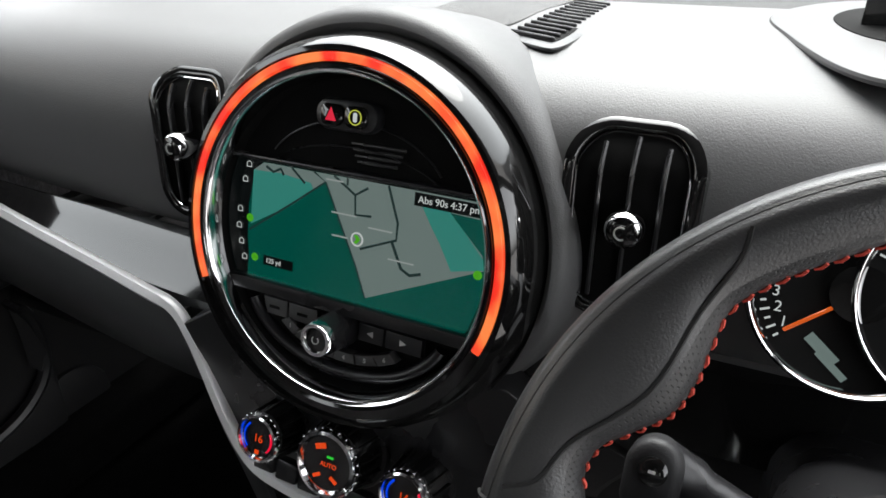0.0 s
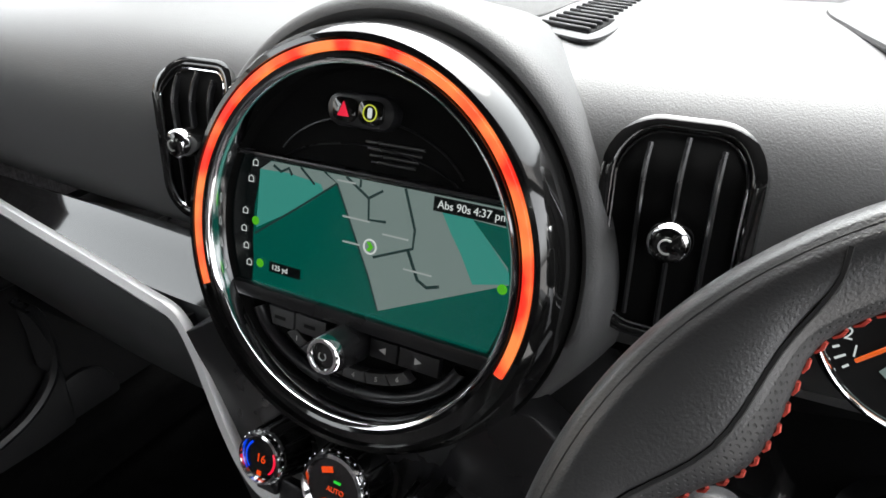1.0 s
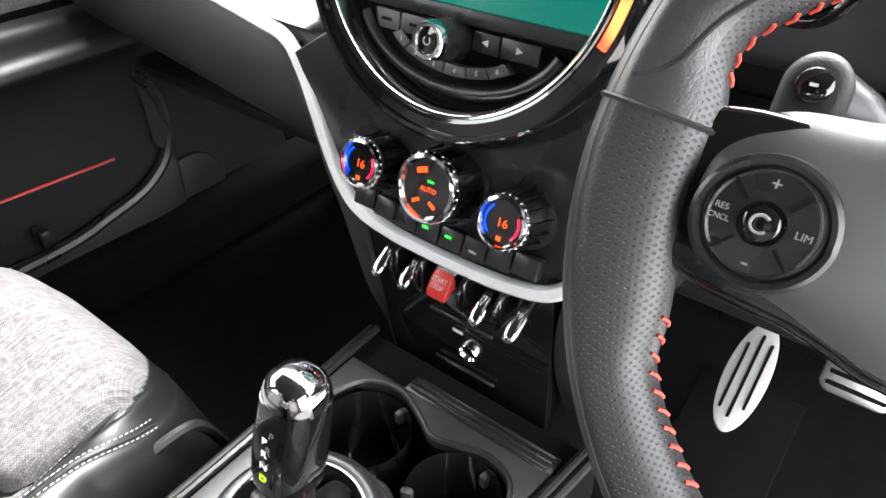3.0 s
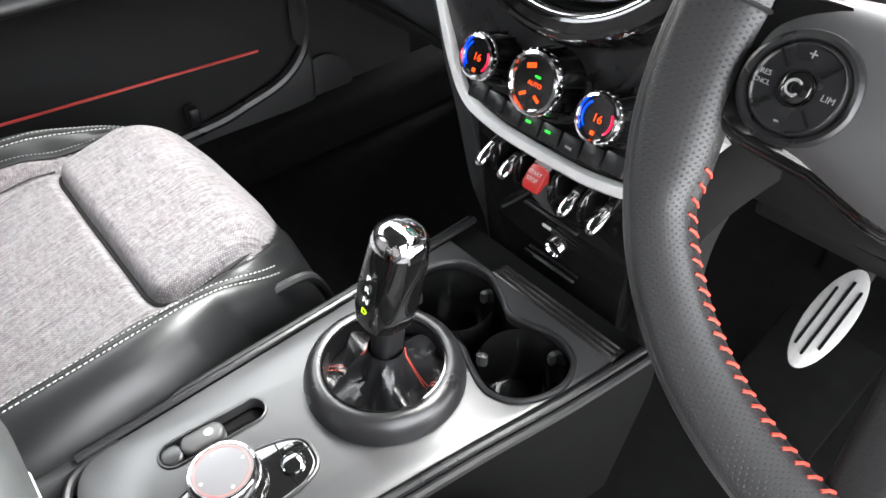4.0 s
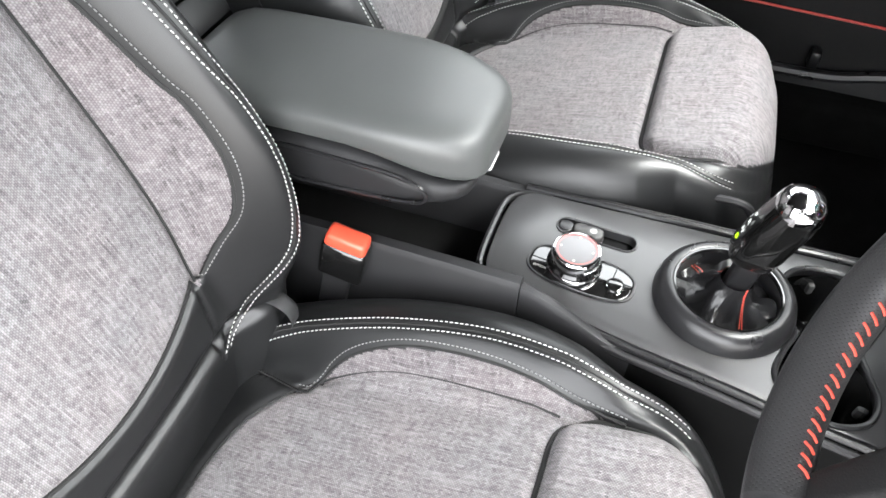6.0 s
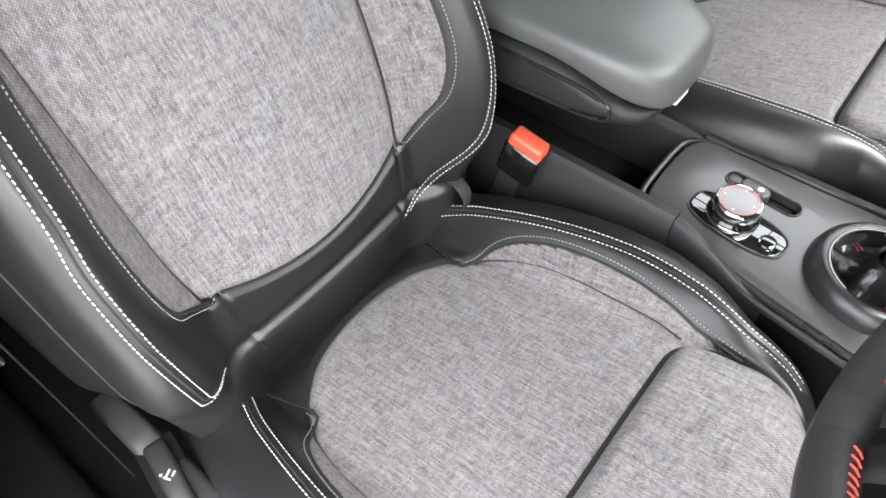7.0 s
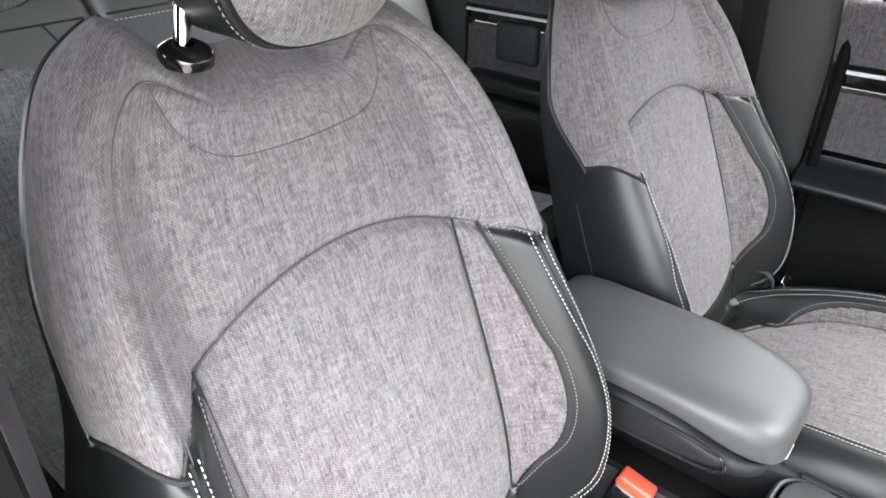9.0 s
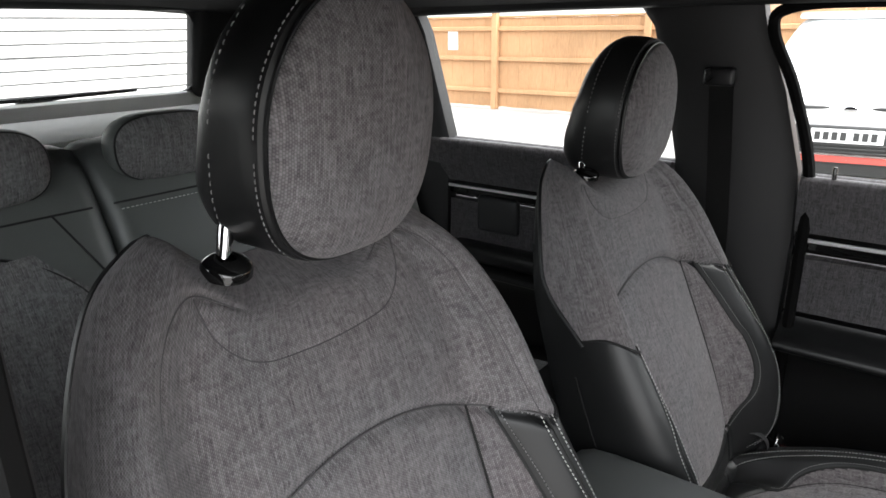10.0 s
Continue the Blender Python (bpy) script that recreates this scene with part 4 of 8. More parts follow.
# recess below the strip where the toggles sit, then the lower panel
low = [(-0.104, 0.762), (-0.104, 0.69), (-0.10, 0.60), (-0.098, 0.52), (0.098, 0.52), (0.10, 0.60), (0.104, 0.69), (0.104, 0.762)]
m_low = Matrix.Translation((0, 0.412, 0)) @ Matrix(((1, 0, 0, 0), (0, -0.12, 1, 0.085), (0, 1, 0, 0), (0, 0, 0, 1)))
lower = part("lower_panel", extrude_outline(low, 0.03, m_low, 0.002), gloss_black, dashboard, "glossy black lower panel")
part("usb_socket", lathe([(0.0, 0.001), (0.008, 0.001), (0.0095, 0.004), (0.0115, 0.004), (0.0125, 0.001), (0.0125, -0.004)], Matrix.Translation((0.012, 0.4185, 0.628)) @ pose(0, 0, 0, 97, 0, 0)), chrome, lower, "chrome-rimmed power socket")
part("socket_mark", box((0.012, 0.0008, 0.004), (0.0, 0.4155, 0.652), 0), white_thread, lower)
for zz in (0.668, 0.594):
    part("panel_line", box((0.075, 0.004, 0.0035), (0.004, 0.4155 + (0.66 - zz) * 0.1, zz), 0.001, 1), plastic_soft, lower)
# under-dash filler panels that close the footwells
for sg in (-1, 1):
    part("under_panel", box((0.6, 0.5, 0.02), (sg * 0.45, 0.80, 0.70), 0.006, 2, pose(0, 0, 0, -8, 0, 0) if False else None), plastic, dashboard)
    part("footwell_wall", box((0.62, 0.03, 0.5), (sg * 0.44, 1.02, 0.48), 0.01), carpet, dashboard)
# speaker grille and demister outlet on the top
outlet = part("demister_outlet", extrude_outline([(p.x, p.y) for p in smooth_line([(0.052, 0.598, 0), (0.098, 0.548, 0), (0.116, 0.556, 0), (0.114, 0.64, 0), (0.098, 0.74, 0), (0.07, 0.83, 0), (0.052, 0.84, 0), (0.048, 0.72, 0)], 48, True)], 0.0035, Matrix.Translation((0, 0, 1.1375)), 0.0015), plastic_soft, dashboard, "slatted demister outlet")
part("outlet_well", extrude_outline([(p.x, p.y) for p in smooth_line([(0.066, 0.602, 0), (0.098, 0.566, 0), (0.107, 0.575, 0), (0.104, 0.64, 0), (0.09, 0.74, 0), (0.07, 0.80, 0), (0.062, 0.79, 0), (0.06, 0.70, 0)], 40, True)], 0.0008, Matrix.Translation((0, 0, 1.1408)), 0), matt_black, outlet)
for k in range(13):
    yy = 0.578 + k * 0.0165
    part("slat", box((0.05 - 0.0006 * k, 0.0035, 0.004), (0.083 - 0.0006 * k, yy, 1.1425), 0.001, 1, pose(0, 0, 0, 0, 0, -28)), plastic_soft, outlet)
speaker = part("speaker_cover", extrude_outline([(p.x, p.y) for p in smooth_line([(-0.055, 0.66, 0), (0.0, 0.632, 0), (0.045, 0.612, 0), (0.047, 0.70, 0), (0.045, 0.84, 0), (-0.055, 0.86, 0)], 40, True)], 0.0035, Matrix.Translation((0, 0, 1.1400)), 0.0015), grain(shader("perforated_cover", (0.07, 0.07, 0.07), 0.6), 2600, 0.0009, 0.25), dashboard, "finely perforated speaker cover")
# the pale oval surround of the head-up display
hud = part("display_surround", extrude_outline([(p.x, p.y) for p in smooth_line([(0.245, 0.75, 0), (0.262, 0.64, 0), (0.30, 0.53, 0), (0.345, 0.505, 0), (0.43, 0.52, 0), (0.49, 0.60, 0), (0.51, 0.75, 0), (0.44, 0.86, 0), (0.31, 0.86, 0)], 60, True)], 0.006, Matrix.Translation((0, 0, 1.139)), 0.003), grain(shader("grey_satin_plastic", (0.075, 0.075, 0.076), 0.5), 900, 0.0002, 0.06), dashboard, "pale grey head-up display surround")
part("display_well", extrude_outline([(p.x, p.y) for p in smooth_line([(0.292, 0.745, 0), (0.305, 0.66, 0), (0.345, 0.62, 0), (0.42, 0.63, 0), (0.455, 0.70, 0), (0.44, 0.80, 0), (0.33, 0.81, 0)], 50, True)], 0.0015, Matrix.Translation((0, 0, 1.1445)), 0.0008), matt_black, hud)
part("combiner_pane", box((0.13, 0.003, 0.05), (0.375, 0.70, 1.168), 0.001, 1), gloss_black, hud)

# ---- round centre display ----
RING_LEAN = radians(14)
RING_UP, RING_OUT = Vector((0, math.sin(RING_LEAN), math.cos(RING_LEAN))), Vector((0, -math.cos(RING_LEAN), math.sin(RING_LEAN)))
RING = Matrix.Translation((0, 0.409, 1.019)) @ Matrix((Vector((1, 0, 0)), RING_UP, RING_OUT)).transposed().to_4x4()


def ring_at(u, v, n=0.0):
    return RING @ Vector((u, v, n))


def on_ring(u, v, n=0.0):
    return RING @ Matrix.Translation((u, v, n))


display = thing("centre_display", tuple(ring_at(0, -0.15, -0.05)), "round centre display with a glowing orange ring, map screen and buttons", "display")
hood_profile = [(0.150, -0.036), (0.1515, -0.031), (0.155, -0.0275), (0.160, -0.028), (0.1655, -0.034), (0.170, -0.048), (0.1735, -0.085), (0.176, -0.16)]
hood_rings = []
for a in np.linspace(-38, 218, 84):
    low = step01((max(abs(a - 90) - 95, 0)) / 33)
    hood_rings.append([ring_at((r - 0.012 * low * (r > 0.152)) * math.cos(radians(a)), (r - 0.012 * low * (r > 0.152)) * math.sin(radians(a)), n - 0.02 * low * (r > 0.152)) for r, n in hood_profile])
part("hood", loft(hood_rings, False, False), soft_dash, display, "soft dark grey hood round the display")
part("bezel", lathe([(0.118, -0.02), (0.1205, -0.003), (0.1225, 0.002), (0.1255, 0.0032), (0.1258, 0.0005), (0.1342, 0.0005), (0.1345, 0.0032), (0.138, 0.003), (0.1415, -0.001), (0.1450, -0.010), (0.148, -0.022), (0.1495, -0.030), (0.150, -0.04)], RING, 128), gloss_black, display, "glossy black outer bezel")
part("chrome_ring", lathe([(0.1175, -0.012), (0.1185, -0.001), (0.120, 0.0025), (0.122, 0.0035), (0.1232, 0.0015), (0.1222, -0.002)], RING, 128), chrome, display, "thin chrome inner ring")
arc = [ring_at(0.130 * math.cos(radians(a)), 0.130 * math.sin(radians(a)), 0.0012) for a in np.linspace(-23, 203, 160)]
led = bpy.data.materials.new("orange_red_light_ring")
led.use_nodes = True
lt = led.node_tree
lb = lt.nodes["Principled BSDF"]
lb.inputs["Base Color"].default_value = (0.25, 0.03, 0.01, 1)
ln, lr, lc = lt.nodes.new("ShaderNodeTexNoise"), lt.nodes.new("ShaderNodeValToRGB"), lt.nodes.new("ShaderNodeTexCoord")
ln.inputs["Scale"].default_value, ln.inputs["Detail"].default_value = 42, 1.5
lr.color_ramp.elements[0].position, lr.color_ramp.elements[0].color = 0.40, (0.85, 0.022, 0.012, 1)
lr.color_ramp.elements[1].position, lr.color_ramp.elements[1].color = 0.62, (1.0, 0.24, 0.06, 1)
lt.links.new(lc.outputs["Object"], ln.inputs["Vector"])
lt.links.new(ln.outputs["Fac"], lr.inputs[0])
lt.links.new(lr.outputs[0], lb.inputs["Emission Color"])
lb.inputs["Emission Strength"].default_value = GLOW * 1.5
part("light_ring", sweep(arc, [(-0.0031, -0.001), (-0.0031, 0.0012), (-0.0022, 0.0024), (0.0022, 0.0024), (0.0031, 0.0012), (0.0031, -0.001)], [RING_OUT] * len(arc)), led, display, "glowing orange-red light ring")
part("well", lathe([(0.1178, -0.012), (0.1165, -0.022), (0.0, -0.022)], RING, 96), matt_black, display)


def flat_patch(pts, n, thick=0.0004):
    return extrude_outline(pts, thick, on_ring(0, 0, n), 0)


def in_circle(pts, r):
    out = []
    for x, y in pts:
        d = math.hypot(x, y)
        out.append((x * r / d, y * r / d) if d > r else (x, y))
    return out


def glow(name, rgb, power):
    return shader(name, tuple(c * 0.15 for c in rgb), 0.12, glow=rgb, power=power * GLOW)


screen_dark, screen_green, screen_teal, screen_grey = glow("map_black", (0.004, 0.006, 0.006), 0.6), glow("map_green", (0.0, 0.105, 0.075), 0.75), glow("map_teal", (0.05, 0.33, 0.27), 0.75), glow("map_grey", (0.22, 0.29, 0.27), 0.75)
screen_label = glow("map_label", (0.42, 0.47, 0.45), 0.75)
screen_road, screen_white, screen_lime = glow("map_road", (0.02, 0.045, 0.042), 0.75), glow("map_white", (0.75, 0.8, 0.78), 0.8), glow("map_lime", (0.10, 0.55, 0.02), 0.8)
TOPV, LOWV = 0.0485, -0.0505
screen_edge = [(0.1155 * math.cos(a), 0.1155 * math.sin(a)) for a in np.linspace(-0.452, 0.433, 24)] + [(0.1155 * math.cos(a), 0.1155 * math.sin(a)) for a in np.linspace(math.pi - 0.433, math.pi + 0.452, 24)]
screen = part("screen", flat_patch(screen_edge, -0.0175, 0.001), screen_dark, display, "lit map screen")
map_edge = [(-0.079, 0.0465), (-0.088, 0.036), (-0.0925, 0.01), (-0.093, -0.015), (-0.0915, -0.03), (-0.0925, -0.0485)] + [(0.1135 * math.cos(a), 0.1135 * math.sin(a)) for a in np.linspace(-0.440, 0.418, 20)]
part("map_base", flat_patch(map_edge, -0.0163), screen_green, screen)
part("map_land", flat_patch(in_circle([(-0.078, 0.0463), (0.0612, 0.0463), (0.104, 0.0463), (0.1121, 0.0003), (0.021, -0.0405), (0.0112, -0.0176), (-0.0191, 0.0404), (-0.0493, 0.019), (-0.0894, -0.004), (-0.0879, 0.0394)], 0.1132), -0.0158), screen_grey, screen)
part("map_water", flat_patch([(-0.0875, 0.0394), (-0.0611, 0.0405), (-0.033, 0.0375), (-0.03, 0.032), (-0.0493, 0.0181), (-0.0894, -0.004)], -0.0153), screen_teal, screen)
part("map_water", flat_patch(in_circle([(0.0621, 0.0362), (0.0839, 0.0361), (0.1111, 0.008), (0.1125, 0.0009), (0.0884, -0.0049), (0.0777, 0.0131), (0.07, 0.0237)], 0.113), -0.0153), screen_teal, screen)
part("map_wood", flat_patch(in_circle([(0.084, 0.0355), (0.1079, 0.0347), (0.1115, 0.01)], 0.113), -0.0149), screen_green, screen)
for pts, w in (([(-0.0904, -0.0088), (-0.0493, 0.019), (-0.0191, 0.0404), (-0.03, 0.0465)], 0.0007), ([(-0.0191, 0.0404), (0.0112, -0.0176), (0.021, -0.0405)], 0.0006), ([(-0.012, 0.0463), (0.0072, 0.035), (0.0083, 0.0206), (0.0219, 0.0217)], 0.0009), ([(0.0072, 0.035), (0.0178, 0.0417)], 0.0009), ([(0.0, 0.041), (0.0, 0.0463)], 0.0008),
               ([(0.0345, 0.0463), (0.0441, 0.0209), (0.0438, 0.0084), (0.0141, -0.0039)], 0.0009), ([(0.0399, 0.0075), (0.0494, -0.0114), (0.0567, -0.0149), (0.0656, -0.012)], 0.0011), ([(-0.075, 0.044), (-0.068, 0.0405), (-0.061, 0.044), (-0.058, 0.0395)], 0.0010), ([(-0.0505, 0.0463), (-0.038, 0.0365)], 0.0008)):
    line = [ring_at(u, v, -0.0147) for u, v in pts]
    part("map_road", sweep(line, [(-w, -0.0002), (-w, 0.0002), (w, 0.0002), (w, -0.0002)], [RING_OUT] * len(line)), screen_road, screen, smooth=False)
part("clock_bar", flat_patch(in_circle([(0.0560, 0.0455), (0.1045, 0.0455), (0.108, 0.0362), (0.0560, 0.0362)], 0.1128), -0.0146), screen_dark, screen)
words("Abs 90s", 0.0072, on_ring(0.0705, 0.0407, -0.0140), screen_white, screen)
words("4:37 pm", 0.0072, on_ring(0.0955, 0.0407, -0.0140), screen_white, screen)
part("scale_bar", flat_patch([(-0.075, -0.0268), (-0.046, -0.0268), (-0.046, -0.0345), (-0.075, -0.0345)], -0.0146), screen_dark, screen)
words("125 yd", 0.0056, on_ring(-0.065, -0.0307, -0.0140), screen_white, screen)
for u, v, w in ((-0.0014, 0.0195, 0.022), (0.0303, 0.0135, 0.020), (0.049, -0.0062, 0.021), (-0.0111, 0.0430, 0.015), (-0.004, 0.0022, 0.014)):
    part("place_name", flat_patch([(u - w / 2, v - 0.0006), (u + w / 2, v - 0.0006), (u + w / 2, v + 0.0006), (u - w / 2, v + 0.0006)], -0.0144), screen_label, screen)
for u, v in ((-0.0926, 0.0431), (-0.0963, 0.0309), (-0.1009, 0.0064), (-0.1017, -0.0072), (-0.099, -0.0199), (-0.0955, -0.0323)):
    part("menu_icon", tube([ring_at(u + a, v + b, -0.0155) for a, b in ((-0.0022, -0.002), (-0.0022, 0.0012), (0, 0.0026), (0.0022, 0.0012), (0.0022, -0.002))], 0.0004, 4, closed=True), screen_white, screen)
part("position_ring", lathe([(0.0042, 0), (0.0042, 0.0005), (0.0054, 0.0005), (0.0054, 0)], on_ring(0.0112, 0.0028, -0.0146), 28), screen_white, screen)
part("position_arrow", flat_patch([(0.0085, 0.0060), (0.0115, 0.0060), (0.0140, 0.0028), (0.0115, -0.0004), (0.0085, -0.0004), (0.0108, 0.0028)], -0.0143), screen_lime, screen)
for u, v in ((-0.0839, -0.0302), (-0.0896, 0.0010), (0.1087, -0.0029)):
    part("green_dot", lathe([(0.0, 0.0004), (0.0033, 0.0004), (0.0033, 0)], on_ring(u, v, -0.0145), 20), screen_lime, screen)
# hazard switch pod in the upper recess
part("upper_shelf", extrude_outline([(-0.112, 0.0485), (0.112, 0.0485), (0.1125, 0.0515), (-0.1125, 0.0515)], 0.010, on_ring(0, 0, -0.0215), 0.001), plastic_soft, display)
pod = part("hazard_pod", extrude_outline(rounded_rect(0.052, 0.022, 0.0109, 8), 0.012, on_ring(-0.0015, 0.0905, -0.0215), 0.002), plastic_soft, display, "oval hazard switch pod")
for sg, mt in ((-1, "hazard_button"), (1, "assist_button")):
    key = part(mt, extrude_outline(rounded_rect(0.0185, 0.0155, 0.0055, 5), 0.0035, on_ring(-0.0015 + sg * 0.0102, 0.0905, -0.0098), 0.001), gloss_black, pod)
    if sg < 0:
        part("hazard_mark", extrude_outline([(-0.0045, -0.0045), (0.0045, -0.0045), (0, 0.0050)], 0.0004, on_ring(-0.0117, 0.0908, -0.0062), 0), glow("hazard_red", (0.9, 0.02, 0.06), 1.0), key)
    else:
        part("assist_mark", lathe([(0.0046, 0), (0.0046, 0.0005), (0.0054, 0.0005), (0.0054, 0)], on_ring(0.0087, 0.0905, -0.0062), 28), glow("assist_yellow", (0.55, 0.6, 0.03), 0.9), key)
        part("car_mark", extrude_outline(rounded_rect(0.0032, 0.0065, 0.0012, 3), 0.0004, on_ring(0.0087, 0.0905, -0.0062), 0), screen_white, key)
for k in range(5):
    arc2 = [ring_at(0.088 * math.cos(radians(a)) * 0.9, 0.036 + (0.05 - 0.006 * k) * math.sin(radians(a)), -0.0205) for a in np.linspace(25, 155, 30)]
    if k in (0, 3):
        part("recess_rib", tube(arc2, 0.0008, 5), plastic_soft, display)
for k in range(4):
    part("recess_vent", box((0.046 - 0.004 * k, 0.0022, 0.0015), (0, 0, 0), 0.0005, 1, on_ring(0.02, 0.071 - 0.0042 * k, -0.0208)), plastic_soft, display)
# lower shelf, audio keys, volume knob and station keys
part("lower_shelf", extrude_outline(in_circle([(-0.1105, -0.0485), (0.1105, -0.0485), (0.1035, -0.0585), (-0.1035, -0.0585)], 0.1172), 0.011, on_ring(0, 0, -0.0215), 0.002), plastic_soft, display, "satin black shelf below the screen")
key_mat = grain(shader("grey_key_plastic", (0.05, 0.05, 0.05), 0.4), 1200, 0.0001, 0.08)
for u0, u1, mk in ((-0.074, -0.050, 0), (-0.0485, -0.0205, 0), (0.0175, 0.0395, 1), (0.041, 0.072, 2)):
    key = part("audio_key", extrude_outline([(u0, -0.0605), (u1, -0.0605), (u1, -0.0745), (u0 + (0.004 if u0 < -0.06 else 0), -0.0745)], 0.007, on_ring(0, 0, -0.0215), 0.0012), key_mat if mk == 0 else plastic_soft, display)
    mid = (u0 + u1) / 2
    if mk:
        d = -1 if mk == 1 else 1
        part("arrow_mark", extrude_outline([(mid - d * 0.0025, -0.0695), (mid + d * 0.003, -0.0670), (mid - d * 0.0025, -0.0645)], 0.0003, on_ring(0, 0, -0.0141), 0), white_thread, key)
    else:
        part("key_mark", extrude_outline([(mid - 0.005, -0.0688), (mid + 0.005, -0.0688), (mid + 0.005, -0.0664), (mid - 0.005, -0.0664)], 0.0003, on_ring(0, 0, -0.0141), 0), matt_black, key)
knob = part("volume_knob", lathe([(0.0150, -0.02), (0.0145, -0.004), (0.0138, 0.008), (0.0130, 0.012)], on_ring(0, -0.070, 0), 48), plastic_soft, display, "ribbed black volume knob")
part("knob_rim", lathe([(0.0136, 0.009), (0.0134, 0.0135), (0.0122, 0.0158), (0.0098, 0.0158), (0.0090, 0.0140)], on_ring(0, -0.070, 0), 48), chrome, knob, "chrome knob rim")
part("knob_cap", lathe([(0.0091, 0.0140), (0.0, 0.0150)], on_ring(0, -0.070, 0), 40), gloss_black, knob)
part("power_mark", tube([ring_at(0.0028 * math.cos(radians(a)), -0.070 + 0.0028 * math.sin(radians(a)), 0.0151) for a in np.linspace(-230, 50, 20)], 0.0004, 4), white_thread, knob)
for k in range(6):
    a0, a1 = radians(211.8 + k * 17.6), radians(228.4 + k * 17.6)
    pts = [(0.004 + 0.068 * math.cos(a), -0.0555 + 0.0395 * math.sin(a)) for a in np.linspace(a0, a1, 5)] + [(0.004 + 0.0585 * math.cos(a), -0.0555 + 0.0315 * math.sin(a)) for a in np.linspace(a1, a0, 5)]
    key = part("station_key", extrude_outline(pts, 0.009, on_ring(0, 0, -0.0215), 0.0008), key_mat, display)
    am = (a0 + a1) / 2
    words(str(k + 1), 0.0052, on_ring(0.004 + 0.0632 * math.cos(am), -0.0555 + 0.0355 * math.sin(am), -0.0123), white_thread, key, "numeral")
lip = [ring_at(0.080 * math.cos(radians(a)) * 1.12, -0.05 + 0.0565 * math.sin(radians(a)), -0.019) for a in np.linspace(196, 344, 50)]
part("lower_lip", tube(lip, 0.0052, 10), plastic_soft, display)

# ---- air vents ----
def air_vent(x, label):
    vent = thing("air_vent", (x, 0.46, 0.98), label, "air vent", "dashboard vents")
    m = Matrix.Translation((x, 0.462, 1.0505)) @ Matrix(((1, 0, 0, 0), (0, 0.06, -1, 0), (0, 1, 0.06, 0), (0, 0, 0, 1)))
    rim = rounded_rect(0.080, 0.124, 0.025, 8)

    def bend(b):
        # the vent follows the dashboard as it rolls back at the top
        return 15 * max(0.0, b - 0.028) ** 2

    facing = [(m.to_3x3() @ Vector((0, 30 * max(0.0, b - 0.028), 1))).normalized() for a, b in rim]
    line = [m @ Vector((a, b, 0.005 - bend(b))) for a, b in rim]
    part("frame", sweep(line, [(-0.0044, -0.010), (-0.0044, 0.0008), (-0.0034, 0.0020), (0.0, 0.0026), (0.0034, 0.0018), (0.0044, -0.010)], facing, closed=True), gloss_black, vent, "glossy black vent frame")
    inner = [m @ Vector((a * 0.865, b * 0.915, 0.0065 - bend(b))) for a, b in rim]
    part("chrome_line", tube(inner, 0.0009, 6, closed=True), chrome, vent, "thin chrome line")
    rows_t = []
    for b in np.linspace(-0.058, 0.058, 21):
        hw = 0.0375 - (0.022 - math.sqrt(max(0.0, 0.022 ** 2 - max(0.0, abs(b) - 0.037) ** 2)))
        rows_t.append([m @ Vector((q * hw, b, n - bend(b))) for q, n in ((-1, 0.0015), (1, 0.0015), (1, -0.004), (-1, -0.004))])
    part("throat", loft(rows_t), matt_black, vent)
    for k in (-1, 0, 1):
        reach = 0.055 - 0.004 * abs(k)
        pts_s = [m @ Vector((k * 0.0195, b, 0.0045 - bend(b))) for b in np.linspace(-reach, reach, 14)]
        part("slat", sweep(pts_s, [(-0.0014, -0.004), (-0.0014, 0.003), (0, 0.004), (0.0014, 0.003), (0.0014, -0.004)], [m.to_3x3() @ Vector((0.2, 0, 1))] * 14), plastic_soft, vent)
    stem = part("control_knob", lathe([(0.0105, -0.004), (0.0105, 0.012), (0.0118, 0.0165), (0.0122, 0.022), (0.0112, 0.0275), (0.0095, 0.0295)], m @ Matrix.Translation((0.003, 0.006, 0)), 36), chrome, vent, "chrome ball-shaped vent knob")
    part("knob_cap", lathe([(0.0096, 0.0290), (0.007, 0.0305), (0.0, 0.031)], m @ Matrix.Translation((0.003, 0.006, 0)), 32), gloss_black, stem)
    part("knob_mark", tube([m @ Vector((0.003 + 0.004 * math.cos(radians(a)), 0.006 + 0.004 * math.sin(radians(a)), 0.0312)) for a in np.linspace(60, 300, 14)], 0.0006, 4), white_thread, stem)
    return vent


for sx in (-0.178, 0.195):
    air_vent(sx, "black louvred air vent with chrome knob in the dashboard")

